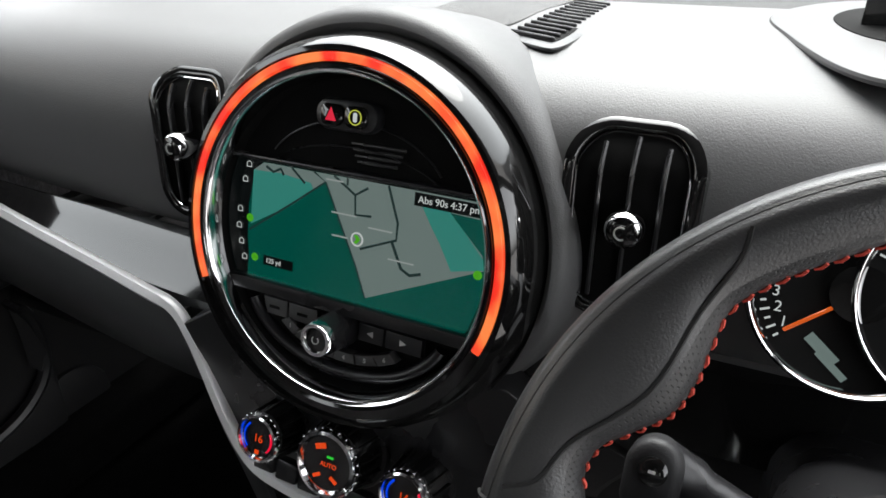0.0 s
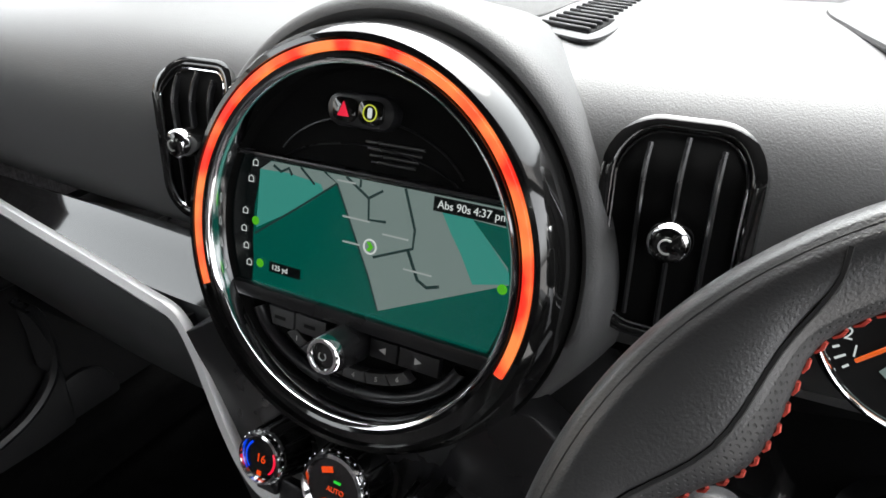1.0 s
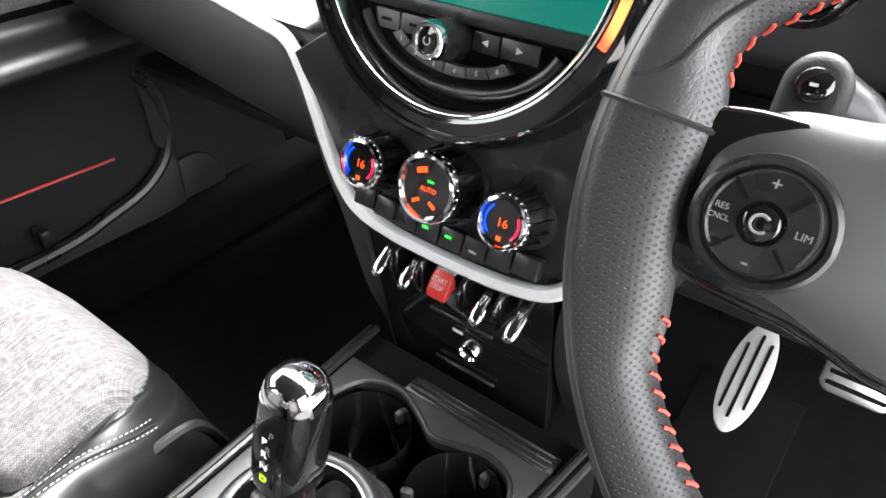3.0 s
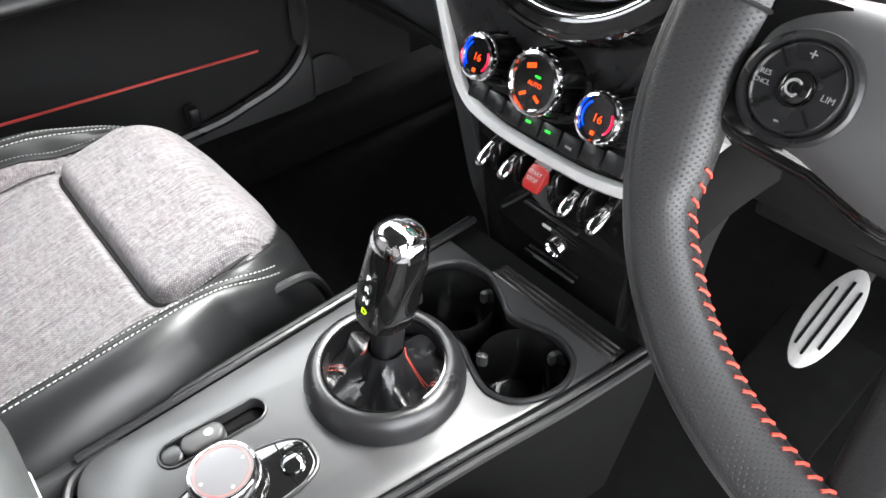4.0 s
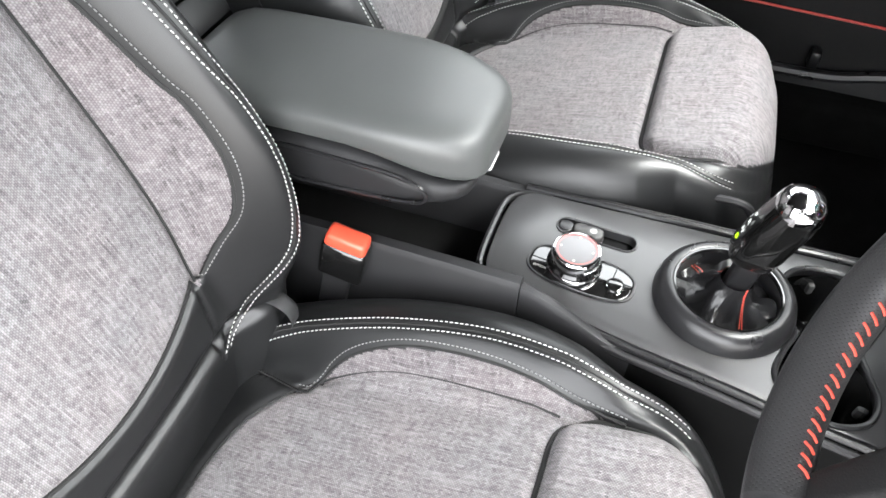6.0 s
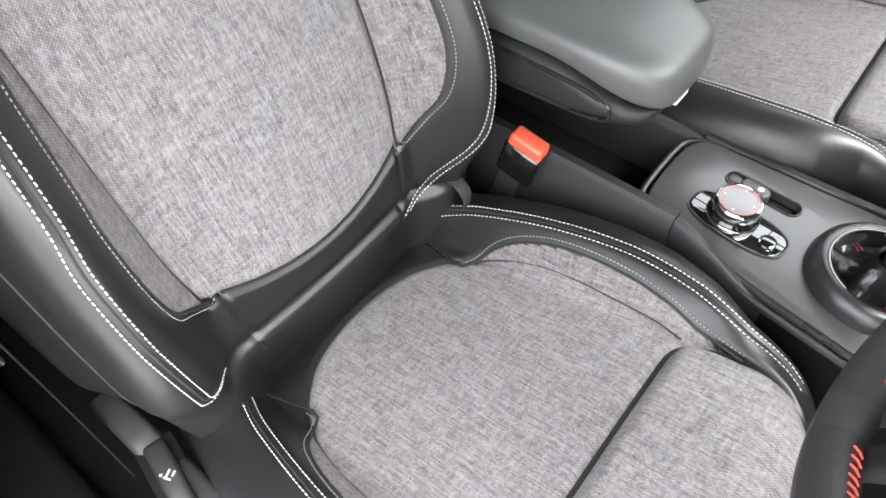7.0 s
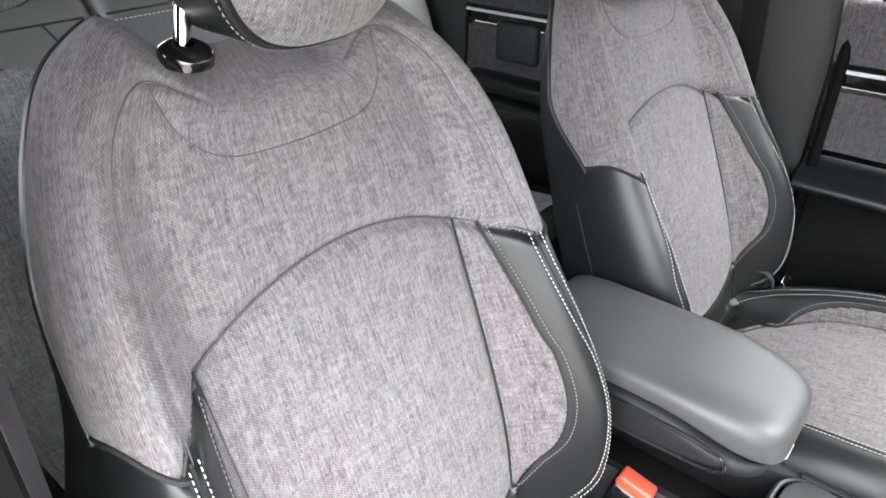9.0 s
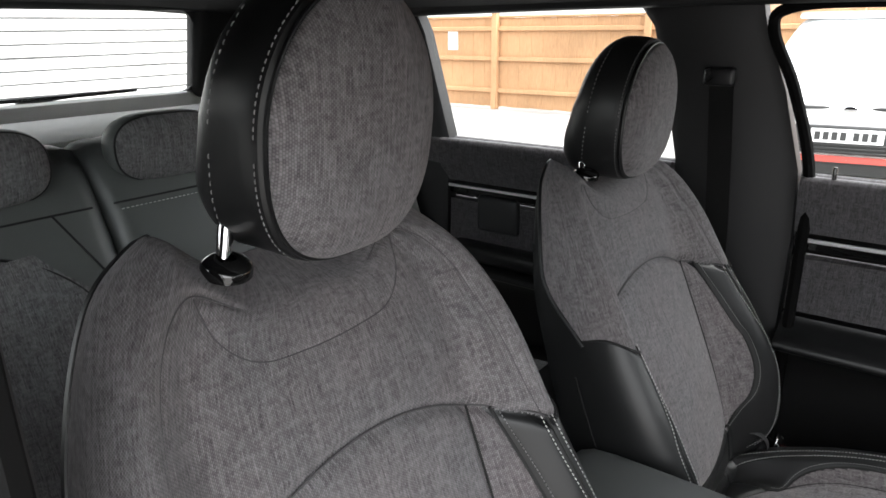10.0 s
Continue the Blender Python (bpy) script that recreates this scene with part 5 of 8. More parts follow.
# ---- climate controls ----
def climate_knob(x, z, r, big):
    label = "large chrome-rimmed fan control with orange display" if big else "chrome-rimmed temperature knob showing 16"
    knob = thing("climate_dial", (x, 0.402, z), label, "control knob", "climate knobs")
    lean = radians(20)
    out, up = Vector((0, -math.cos(lean), math.sin(lean))), Vector((0, math.sin(lean), math.cos(lean)))
    m = Matrix.Translation((x, 0.3715, z)) @ Matrix((Vector((1, 0, 0)), up, out)).transposed().to_4x4()
    part("collar", lathe([(r * 1.42, -0.050), (r * 1.40, -0.040), (r * 1.33, -0.035), (r * 1.10, -0.034)], m, 64), plastic_soft, knob)
    bm = lathe([(r * 1.16, -0.040), (r * 1.20, -0.033), (r * 1.15, -0.018), (r * 1.08, -0.008), (r * 1.02, -0.004)], m, 72)
    part("grip", bm, gloss_black, knob, "ribbed black grip")
    for k in range(14):
        a = 2 * math.pi * k / 14
        part("rib", box((0.0016, 0.004, 0.026), (0, 0, 0), 0.0005, 1, m @ Matrix.Rotation(a, 4, "Z") @ Matrix.Translation((0, r * 1.13, -0.0205)) @ pose(0, 0, 0, 8, 0, 0)), matt_black, knob)
    rim_k = part("rim", lathe([(r * 1.05, -0.007), (r * 1.10, -0.005), (r * 1.10, -0.001), (r * 1.03, 0.0026), (r * 0.93, 0.0032), (r * 0.86, -0.0005)], m, 72), chrome, knob, "knurled chrome rim")
    for k in range(24):
        part("knurl", box((r * 0.10, 0.0018, 0.0050), (0, 0, 0), 0.0006, 1, m @ Matrix.Rotation(2 * math.pi * k / 24, 4, "Z") @ Matrix.Translation((0, r * 1.09, -0.003))), chrome, rim_k)
    glass = part("dial", lathe([(r * 0.87, -0.0005), (0.0, -0.0005)], m, 48), gloss_black, knob, "black dial glass")
    hot, cold, amber = glow("dial_red", (0.9, 0.01, 0.05), 1.1), glow("dial_blue", (0.0, 0.06, 0.9), 1.1), glow("dial_amber", (0.95, 0.08, 0.01), 0.9)
    if big:
        part("fan_mark", box((0.010, 0.0045, 0.0006), (0, 0, 0), 0, 1, m @ Matrix.Translation((-0.007, 0.013, 0)) @ pose(0, 0, 0, 0, 0, 20)), amber, glass)
        words("AUTO", 0.0056, m @ Matrix.Translation((0.002, -0.001, 0.0001)), amber, glass)
        part("green_lamp", box((0.006, 0.0018, 0.0006), (0, 0, 0), 0, 1, m @ Matrix.Translation((0.003, 0.006, 0))), glow("lamp_green", (0.03, 0.7, 0.05), 0.9), glass)
        for sx in (-1, 1):
            part("fan_mark", box((0.0075, 0.003, 0.0006), (0, 0, 0), 0, 1, m @ Matrix.Translation((sx * 0.008, -0.012, 0)) @ pose(0, 0, 0, 0, 0, -sx * 30)), amber, glass)
    else:
        words("16", 0.0098, m @ Matrix.Translation((0.0005, -0.0005, 0.0001)), amber, glass)
        for mt, lo, hi in ((cold, 130, 225), (hot, -45, 30)):
            part("temperature_band", tube([m @ Vector((r * 0.73 * math.cos(radians(a)), r * 0.73 * math.sin(radians(a)), 0.0002)) for a in np.linspace(lo, hi, 16)], 0.0011, 5, flat=0.4), mt, glass)
        part("lamp", box((0.004, 0.0036, 0.0006), (0, 0, 0), 0, 1, m @ Matrix.Translation((0.0, -0.0125, 0))), amber, glass)
    return knob


for kx, kz, kr, kb in ((-0.0695, 0.838, 0.0195, False), (0.001, 0.840, 0.0262, True), (0.0715, 0.837, 0.0195, False)):
    climate_knob(kx, kz, kr, kb)


keys = thing("climate_keys", (0, 0.40, 0.772), "row of eight dark grey climate keys with green lamps", "button row")
for k in range(8):
    kx = -0.0845 + k * 0.0242
    dz = 0.006 * (abs(k - 3.5) / 3.5) ** 2
    key = part("key", box((0.0228, 0.012, 0.0185), (kx, 0.3925, 0.7835 + dz), 0.0022, 2, pose(0, 0, 0, -24, 0, 0)), plastic_soft, keys)
    if k in (3, 4):
        part("key_lamp", box((0.006, 0.0006, 0.0022), (kx, 0.3842, 0.7905 + dz), 0, 1, pose(0, 0, 0, -24, 0, 0)), glow("lamp_green", (0.03, 0.75, 0.05), 1.2), key)
    if k == 4:
        words("AC", 0.006, Matrix.Translation((kx, 0.3858, 0.7805 + dz)) @ pose(0, 0, 0, 66, 0, 0), white_thread, key)
    elif k == 5:
        words("MAX", 0.0035, Matrix.Translation((kx, 0.3852, 0.7838 + dz)) @ pose(0, 0, 0, 66, 0, 0), white_thread, key)
        words("AC", 0.0045, Matrix.Translation((kx, 0.3862, 0.7785 + dz)) @ pose(0, 0, 0, 66, 0, 0), white_thread, key)
    else:
        part("key_symbol", box((0.006, 0.0006, 0.005), (kx, 0.3862, 0.7800 + dz), 0.0002, 1, pose(0, 0, 0, -24, 0, 0)), white_thread, key)

# ---- toggles and starter ----
def toggle_switch(x):
    t = thing("toggle_switch", (x, 0.41, 0.70), "chrome-tipped aircraft-style toggle switch below the climate keys", "toggle switch", "toggle row")
    part("lever", loft([[Vector((x + a * w, 0.408 - d, zc + b * h)) for a, b in rounded_rect(1, 1, 0.3, 3)] for d, w, h, zc in ((0.0, 0.010, 0.014, 0.737), (0.012, 0.0115, 0.013, 0.732), (0.022, 0.012, 0.010, 0.727), (0.030, 0.0105, 0.007, 0.722))]), gloss_black, t)
    part("tip", loft([[Vector((x + a * w, 0.408 - d, zc + b * h)) for a, b in rounded_rect(1, 1, 0.4, 4)] for d, w, h, zc in ((0.014, 0.0130, 0.0138, 0.7305), (0.022, 0.0132, 0.0118, 0.7270), (0.029, 0.0130, 0.0100, 0.7238), (0.0335, 0.0108, 0.0078, 0.7212), (0.0355, 0.006, 0.004, 0.7204))]), chrome, t, "chrome tip")
    return t


for tx in (-0.066, -0.034, 0.046, 0.081):
    toggle_switch(tx)


def guard(x):
    g = thing("switch_guard", (x, 0.41, 0.70), "small glossy black guard loop between the toggle switches", "switch guard", "toggle guards")
    pts = smooth_line([(x, 0.412, 0.752), (x, 0.395, 0.752), (x, 0.381, 0.742), (x, 0.379, 0.727), (x, 0.387, 0.715), (x, 0.412, 0.712)], 24)
    part("loop", tube(pts, 0.0019, 8), gloss_black, g)
    part("web", box((0.0035, 0.026, 0.030), (x, 0.399, 0.732), 0.0012, 1), gloss_black, g)
    return g


for gx in (-0.05, -0.0205, 0.0265, 0.0635):
    guard(gx)
starter = thing("start_button", (0.002, 0.41, 0.70), "red start stop engine switch in a chrome surround", "start button")
part("surround", loft([[Vector((0.002 + a * w, 0.410 - d, zc + b * h)) for a, b in rounded_rect(1, 1, 0.3, 4)] for d, w, h, zc in ((0.0, 0.026, 0.030, 0.738), (0.012, 0.026, 0.028, 0.735), (0.018, 0.024, 0.022, 0.734))]), chrome, starter, "chrome surround")
flap = part("flap", loft([[Vector((0.002 + a * w, 0.410 - d, zc + b * h)) for a, b in rounded_rect(1, 1, 0.22, 4)] for d, w, h, zc in ((0.012, 0.019, 0.018, 0.738), (0.022, 0.0215, 0.017, 0.732), (0.029, 0.0215, 0.010, 0.7255), (0.031, 0.020, 0.006, 0.7235))]), grain(shader("starter_red", (0.26, 0.020, 0.020), 0.3, glow=(0.8, 0.03, 0.02), power=0.012), 200, 0.00002), starter, "red flap")
for wz, tx in ((0.7385, "START"), (0.7335, "STOP")):
    words(tx, 0.0056, Matrix.Translation((0.002, 0.410 - 0.0265 - (0.7385 - wz) * 0.9 + 0.0015, wz)) @ pose(0, 0, 0, 40, 0, 0), white_thread, flap)



# ---- centre console between the seats ----
PLATE_Z = 0.600
console = thing("centre_console", (0, 0.1, 0.306), "satin black centre console with rails, cup holders and storage tray", "console")
near_edge = [(0.069, -0.078), (0.078, -0.03), (0.088, 0.03), (0.102, 0.10), (0.117, 0.2), (0.134, 0.30), (0.148, 0.41)]
far_edge = [(-0.092, -0.078), (-0.094, 0.1), (-0.096, 0.25), (-0.10, 0.41)]
body_rings = []
for k, (h, grow) in enumerate(((-0.29, 0.0), (-0.06, 0.018), (-0.03, 0.0165), (-0.012, 0.015))):
    ring = [Vector((x + grow, y, PLATE_Z + h)) for x, y in near_edge] + [Vector((x - grow, y, PLATE_Z + h)) for x, y in reversed(far_edge)]
    body_rings.append(ring)
part("body", loft(body_rings), matt_black, console, "black console body")


def hole_plate():
    """The top plate with its openings cut through."""
    rear = [(-0.092, -0.045), (-0.086, -0.066), (-0.070, -0.079), (-0.04, -0.084), (0.02, -0.084), (0.048, -0.08), (0.064, -0.068), (0.073, -0.045)]
    pts = smooth_line([(x, y, 0) for x, y in rear], 24)
    poly = [(p.x, p.y) for p in pts] + near_edge[2:-1] + [(0.141, 0.363), (-0.098, 0.363)] + list(reversed(far_edge[1:-1]))
    return poly


plate_poly = hole_plate()
CUPS = [(-0.026, 0.302, 0.0455), (0.083, 0.296, 0.0435)]
GEAR = (0.008, 0.187)
# holes are booleaned so that the wells are real
plate_bm = extrude_outline(plate_poly, 0.012, Matrix.Translation((0, 0, PLATE_Z - 0.012)), 0.003)
plate = part("top_plate", plate_bm, plate_satin, console, "satin black top plate")


def cut(target, bm):
    me = bpy.data.meshes.new("cutter")
    bmesh.ops.recalc_face_normals(bm, faces=bm.faces)
    bm.to_mesh(me)
    bm.free()
    cutter = bpy.data.objects.new("cutter", me)
    scene.collection.objects.link(cutter)
    mod = target.modifiers.new("cut", "BOOLEAN")
    mod.operation, mod.object, mod.solver = "DIFFERENCE", cutter, "EXACT"
    shift = target.matrix_world.copy()
    bpy.context.view_layer.update()
    me2 = bpy.data.meshes.new_from_object(target.evaluated_get(bpy.context.evaluated_depsgraph_get()))
    target.modifiers.remove(mod)
    old = target.data
    target.data = me2
    bpy.data.objects.remove(cutter)
    me2.polygons.foreach_set("use_smooth", [True] * len(me2.polygons))
    me2.set_sharp_from_angle(angle=radians(35))


wave = smooth_line([(-0.078, 0.30, 0), (-0.066, 0.262, 0), (-0.030, 0.246, 0), (0.006, 0.258, 0), (0.030, 0.264, 0), (0.055, 0.254, 0), (0.088, 0.246, 0), (0.116, 0.262, 0), (0.130, 0.30, 0), (0.118, 0.333, 0), (0.088, 0.345, 0), (0.058, 0.337, 0), (0.032, 0.331, 0), (0.010, 0.342, 0), (-0.028, 0.356, 0), (-0.066, 0.340, 0)], 90, True)
cut(plate, extrude_outline([(p.x, p.y) for p in wave], 0.05, Matrix.Translation((0, 0, PLATE_Z - 0.03)), 0))
cut(plate, lathe([(0, -0.03), (0.060, -0.03), (0.060, 0.03), (0, 0.03)], Matrix.Translation((*GEAR, PLATE_Z)), 48))
slot_pts = rounded_rect(0.026, 0.098, 0.0128, 8)
SLOT = Matrix.Translation((-0.043, 0.033, 0)) @ pose(0, 0, 0, 0, 0, -4)
cut(plate, extrude_outline(slot_pts, 0.05, SLOT @ Matrix.Translation((0, 0, PLATE_Z - 0.03)), 0))
cut(console.children[0], extrude_outline([(p.x, p.y) for p in wave], 0.2, Matrix.Translation((0, 0, PLATE_Z - 0.1)), 0))
cut(console.children[0], lathe([(0, -0.08), (0.066, -0.08), (0.066, 0.05), (0, 0.05)], Matrix.Translation((*GEAR, PLATE_Z)), 48))
cut(console.children[0], extrude_outline(slot_pts, 0.06, SLOT @ Matrix.Translation((0, 0, PLATE_Z - 0.03)), 0))
part("cup_rim", tube([Vector((p.x, p.y, PLATE_Z + 0.001)) for p in wave], 0.0034, 8, closed=True), plastic_soft, plate, "rounded cup holder rim")
for cx, cy, cr in CUPS:
    well = part("cup_well", lathe([(cr * 0.99, -0.002), (cr * 0.95, -0.075), (cr * 0.9, -0.082), (0, -0.082)], Matrix.Translation((cx, cy, PLATE_Z)), 48), gloss_black, plate, "deep black cup holder")
    for a in (200, 320, 80):
        part("grip_tab", box((0.012, 0.008, 0.016), (0, 0, 0), 0.003, 2, Matrix.Translation((cx, cy, PLATE_Z - 0.022)) @ Matrix.Rotation(radians(a), 4, "Z") @ Matrix.Translation((cr * 0.97, 0, 0))), key_mat, well)
# twin rails along both sides
for edge, sg in ((near_edge, 1), (far_edge, -1)):
    for off, r, dz in ((0.006, 0.0042, -0.001), (0.0145, 0.0048, -0.006)):
        pts = smooth_line([(x + sg * off, y, PLATE_Z + dz) for x, y in ([(edge[0][0], -0.07)] + edge[1:])], 40)
        part("rail", tube(pts, r, 8), plastic_soft if off < 0.01 else plastic, console, "slim black rail")
# rear end of the plate rolls down into the tray
rear_arc = smooth_line([(-0.092, -0.03, 0), (-0.090, -0.058, 0), (-0.078, -0.078, 0), (-0.05, -0.086, 0), (0.03, -0.086, 0), (0.056, -0.078, 0), (0.069, -0.058, 0), (0.075, -0.03, 0)], 40)
part("end_cap", loft([[Vector((p.x, p.y - 0.002 - g, PLATE_Z - h)) for p in rear_arc] for h, g in ((0.004, 0.0), (0.02, 0.004), (0.05, 0.006), (0.12, 0.004))], False, False), plastic_soft, console)
part("rail", tube([Vector((p.x, p.y - 0.005, PLATE_Z - 0.004)) for p in rear_arc], 0.0042, 8), plastic_soft, console, "slim black rail")
# storage tray and its side walls below the armrest
part("tray_floor", box((0.19, 0.42, 0.01), (0.0, -0.29, 0.50), 0.003), matt_black, console)
for sg, xx, zz in ((1, 0.088, 0.636), (-1, -0.098, 0.594)):
    rings = []
    for y in np.linspace(-0.50, -0.028, 16):
        top = zz + 0.004 * math.sin((y + 0.5) * 6)
        rings.append([Vector((xx + a, y, b)) for a, b in ((-0.010, 0.31), (-0.010, top - 0.006), (-0.005, top), (0.006, top), (0.012, top - 0.007), (0.014, 0.31))])
    part("tray_wall", loft(rings), plastic, console, "grained black tray wall")
# the near wall slopes down to meet the rail
rings = []
for k in range(13):
    f = k / 12
    y = -0.027 + 0.13 * f
    top = 0.636 - 0.036 * step01(f) - 0.004
    x = 0.088 + 0.022 * f
    rings.append([Vector((x + a, y, b)) for a, b in ((-0.006, 0.56), (-0.006, top - 0.004), (-0.002, top), (0.006, top), (0.011, top - 0.006), (0.013, 0.56))])
part("wall_end", loft(rings), plastic, console)
for k in range(8):
    part("tray_rib", box((0.004, 0.018, 0.03), (0.076, -0.36 + 0.034 * k, 0.585), 0.002, 1), plastic_soft, console)
strip = part("front_insert", box((0.17, 0.022, 0.006), (0.055, 0.3765, 0.5915), 0.002, 2, None), grain(shader("glossy_brown_black_insert", (0.022, 0.019, 0.018), 0.22), 240, 0.0003, 0.3, 20, stretch=(0.3, 3, 1)), console, "glossy dark insert before the cup holders")
for k in range(3):
    part("insert_rib", box((0.16, 0.0025, 0.003), (0.055, 0.3695 + 0.007 * k, 0.5955), 0.001, 1), plastic_soft, strip)

# gear lever
boot_hide = grain(shader("glossy_boot_leather", (0.012, 0.012, 0.013), 0.24), 500, 0.0004, 0.1, 20)
gear = thing("gear_lever", (*GEAR, PLATE_Z - 0.02), "chrome and glossy black gear lever in a stitched leather boot", "gear lever")
GM = Matrix.Translation((*GEAR, PLATE_Z))
part("collar", lathe([(0.078, -0.004), (0.0775, 0.006), (0.074, 0.017), (0.069, 0.0235), (0.0635, 0.0255), (0.0595, 0.024), (0.058, 0.020), (0.0575, -0.012)], GM, 96), plastic_soft, gear, "raised satin black collar")
part("collar_ring", lathe([(0.0592, 0.020), (0.0588, 0.0235), (0.0570, 0.0235), (0.0565, 0.018)], GM, 80), gloss_black, gear)
bm = bmesh.new()
rings = []
for i, (r, h) in enumerate(((0.0572, -0.004), (0.050, 0.002), (0.042, -0.003), (0.032, 0.004), (0.0235, 0.016), (0.019, 0.030), (0.0175, 0.040))):
    ring = []
    for j in range(48):
        a = 2 * math.pi * j / 48
        f = 1 + (0.13 if 0 < i < 5 else 0.0) * math.cos(4 * a + 0.6 + 0.25 * i) + (0.07 if 1 < i < 5 else 0) * math.sin(7 * a + 1.3 * i)
        ring.append(Vector((r * f * math.cos(a), r * f * math.sin(a) + 0.1 * max(0, h), h + (0.0085 * math.sin(4 * a + 1.2 * i) + 0.004 * math.sin(9 * a - i) if 0 < i < 5 else 0))))
    rings.append(ring)
me = loft(rings, cap=False)
bmesh.ops.transform(me, matrix=GM, verts=me.verts)
part("boot", me, boot_hide, gear, "gathered black leather boot")
for j, q in ((5, 0.0), (5, 0.55), (29, 0.0), (29, 0.55)):
    pts = smooth_line([GM @ (ring[j].lerp(ring[j + 1], q) + Vector((0, 0, 0.0012))) for ring in rings], 40)
    part("boot_stitching", stitches(pts, [Vector((0, 0, 1))] * len(pts), 0.0038, 0.0030, 0.0006), red_thread, gear, "red boot stitching")
LEVER = GM @ Matrix.Translation((0, 0.004, 0.03)) @ pose(0, 0, 0, -6, 2, 0) @ Matrix.Diagonal((1.18, 1.08, 0.9, 1))
part("shaft", box((0.020, 0.024, 0.07), (0, 0, 0), 0.005, 3, LEVER @ Matrix.Translation((0, 0, 0.028))), plastic_soft, gear)
rings = []
for h, w, d, yo in ((0.052, 0.030, 0.034, -0.004), (0.058, 0.038, 0.044, -0.004), (0.075, 0.041, 0.047, -0.003), (0.10, 0.042, 0.046, 0.0), (0.125, 0.041, 0.044, 0.004), (0.143, 0.039, 0.041, 0.006)):
    rings.append([LEVER @ Vector((a * w, b * d + yo, h)) for a, b in rounded_rect(1, 1, 0.36, 6)])
grip = part("grip", loft(rings), gloss_black, gear, "glossy black gear grip")
rings = []
for h, w, d in ((0.140, 0.0405, 0.0425), (0.150, 0.0395, 0.041), (0.158, 0.035, 0.036), (0.163, 0.027, 0.027), (0.1655, 0.014, 0.014), (0.166, 0.003, 0.003)):
    rings.append([LEVER @ Vector((a * w, b * d + 0.0065, h)) for a, b in rounded_rect(1, 1, 0.42, 6)])
part("cap", loft(rings), chrome, grip, "chrome cap")
for k, ch in enumerate("PRND"):
    lit = ch == "P"
    h = 0.118 - 0.013 * k
    words(ch, 0.0085, LEVER @ Matrix.Translation((0.0, -0.0266 + 0.10 * max(0, h - 0.075), h)) @ pose(0, 0, 0, 84, 0, 0), glow("gear_lime", (0.45, 0.8, 0.02), 1.2) if k == 3 else screen_white, grip)

# rotary controller
ctrl = thing("rotary_controller", (0.012, 0.028, PLATE_Z), "chrome-ringed rotary controller with touch top on an oval key pad", "controller")
OV = Matrix.Translation((0.024, 0.028, PLATE_Z)) @ pose(0, 0, 0, 0, 0, -7)
oval = [(0.029 * math.copysign(abs(math.cos(a)) ** 0.62, math.cos(a)), 0.062 * math.copysign(abs(math.sin(a)) ** 0.9, math.sin(a))) for a in np.linspace(0, 2 * math.pi, 60, endpoint=False)]
pad = part("key_pad", extrude_outline(oval, 0.007, OV @ Matrix.Translation((0, 0, -0.004)), 0.003, 4), gloss_black, ctrl, "glossy black oval key pad")
part("pad_rim", tube([OV @ Vector((x * 1.02, y * 1.012, 0.0008)) for x, y in oval], 0.0016, 6, closed=True), plastic_soft, pad)
for yy in (0.047, -0.047):
    part("key_gap", box((0.046, 0.0012, 0.0012), (0, 0, 0), 0.0003, 1, OV @ Matrix.Translation((0, yy * 0.78, 0.0031))), matt_black, pad)
    part("key_gap", box((0.0012, 0.026, 0.0012), (0, 0, 0), 0.0003, 1, OV @ Matrix.Translation((-0.004 if yy > 0 else 0.002, yy, 0.0031))), matt_black, pad)
part("round_key", lathe([(0.0098, 0.002), (0.0092, 0.0072), (0.0075, 0.008), (0.0, 0.0078)], OV @ Matrix.Translation((0.004, 0.042, 0)), 32), gloss_black, pad, "small round key")
part("key_ring", lathe([(0.0102, 0.004), (0.0102, 0.0066), (0.0090, 0.0072)], OV @ Matrix.Translation((0.004, 0.042, 0)), 32), chrome, pad)
words("OPTION", 0.0042, OV @ Matrix.Translation((0.014, -0.046, 0.0033)) @ pose(0, 0, 0, 0, 0, 90), white_thread, pad)
words("BACK", 0.0034, OV @ Matrix.Translation((-0.014, 0.046, 0.0033)) @ pose(0, 0, 0, 0, 0, 90), white_thread, pad)
CM = Matrix.Translation((0.016, 0.018, PLATE_Z))
dial = part("dial", lathe([(0.0315, 0.003), (0.0315, 0.010), (0.0285, 0.013), (0.0285, 0.022)], CM, 72), gloss_black, ctrl, "ribbed black dial")
part("dial_foot", lathe([(0.0325, 0.002), (0.0325, 0.006), (0.031, 0.008), (0.029, 0.0085)], CM, 72), chrome, dial, "chrome foot ring")
part("dial_rim", lathe([(0.0290, 0.018), (0.0296, 0.022), (0.0288, 0.0275), (0.0270, 0.0300), (0.0252, 0.0303), (0.0246, 0.0290)], CM, 72), chrome, dial, "chrome rim")
part("touch_top", lathe([(0.0247, 0.0291), (0.015, 0.0298), (0.0, 0.030)], CM, 48), grain(shader("grey_touch_surface", (0.13, 0.13, 0.135), 0.25), 1500, 0.00004), dial, "pale grey touch surface")
part("red_ring", lathe([(0.0228, 0.0293), (0.0228, 0.0297), (0.0220, 0.0298), (0.0220, 0.0294)], CM, 64), shader("dial_red_line", (0.5, 0.1, 0.09), 0.4), dial, "thin red ring")
for a in (0, 90, 180, 270):
    part("arrow_mark", box((0.0022, 0.0022, 0.0005), (0, 0, 0), 0, 1, CM @ Matrix.Rotation(radians(a), 4, "Z") @ Matrix.Translation((0.0185, 0, 0.0299)) @ pose(0, 0, 0, 0, 0, 45)), white_thread, dial)

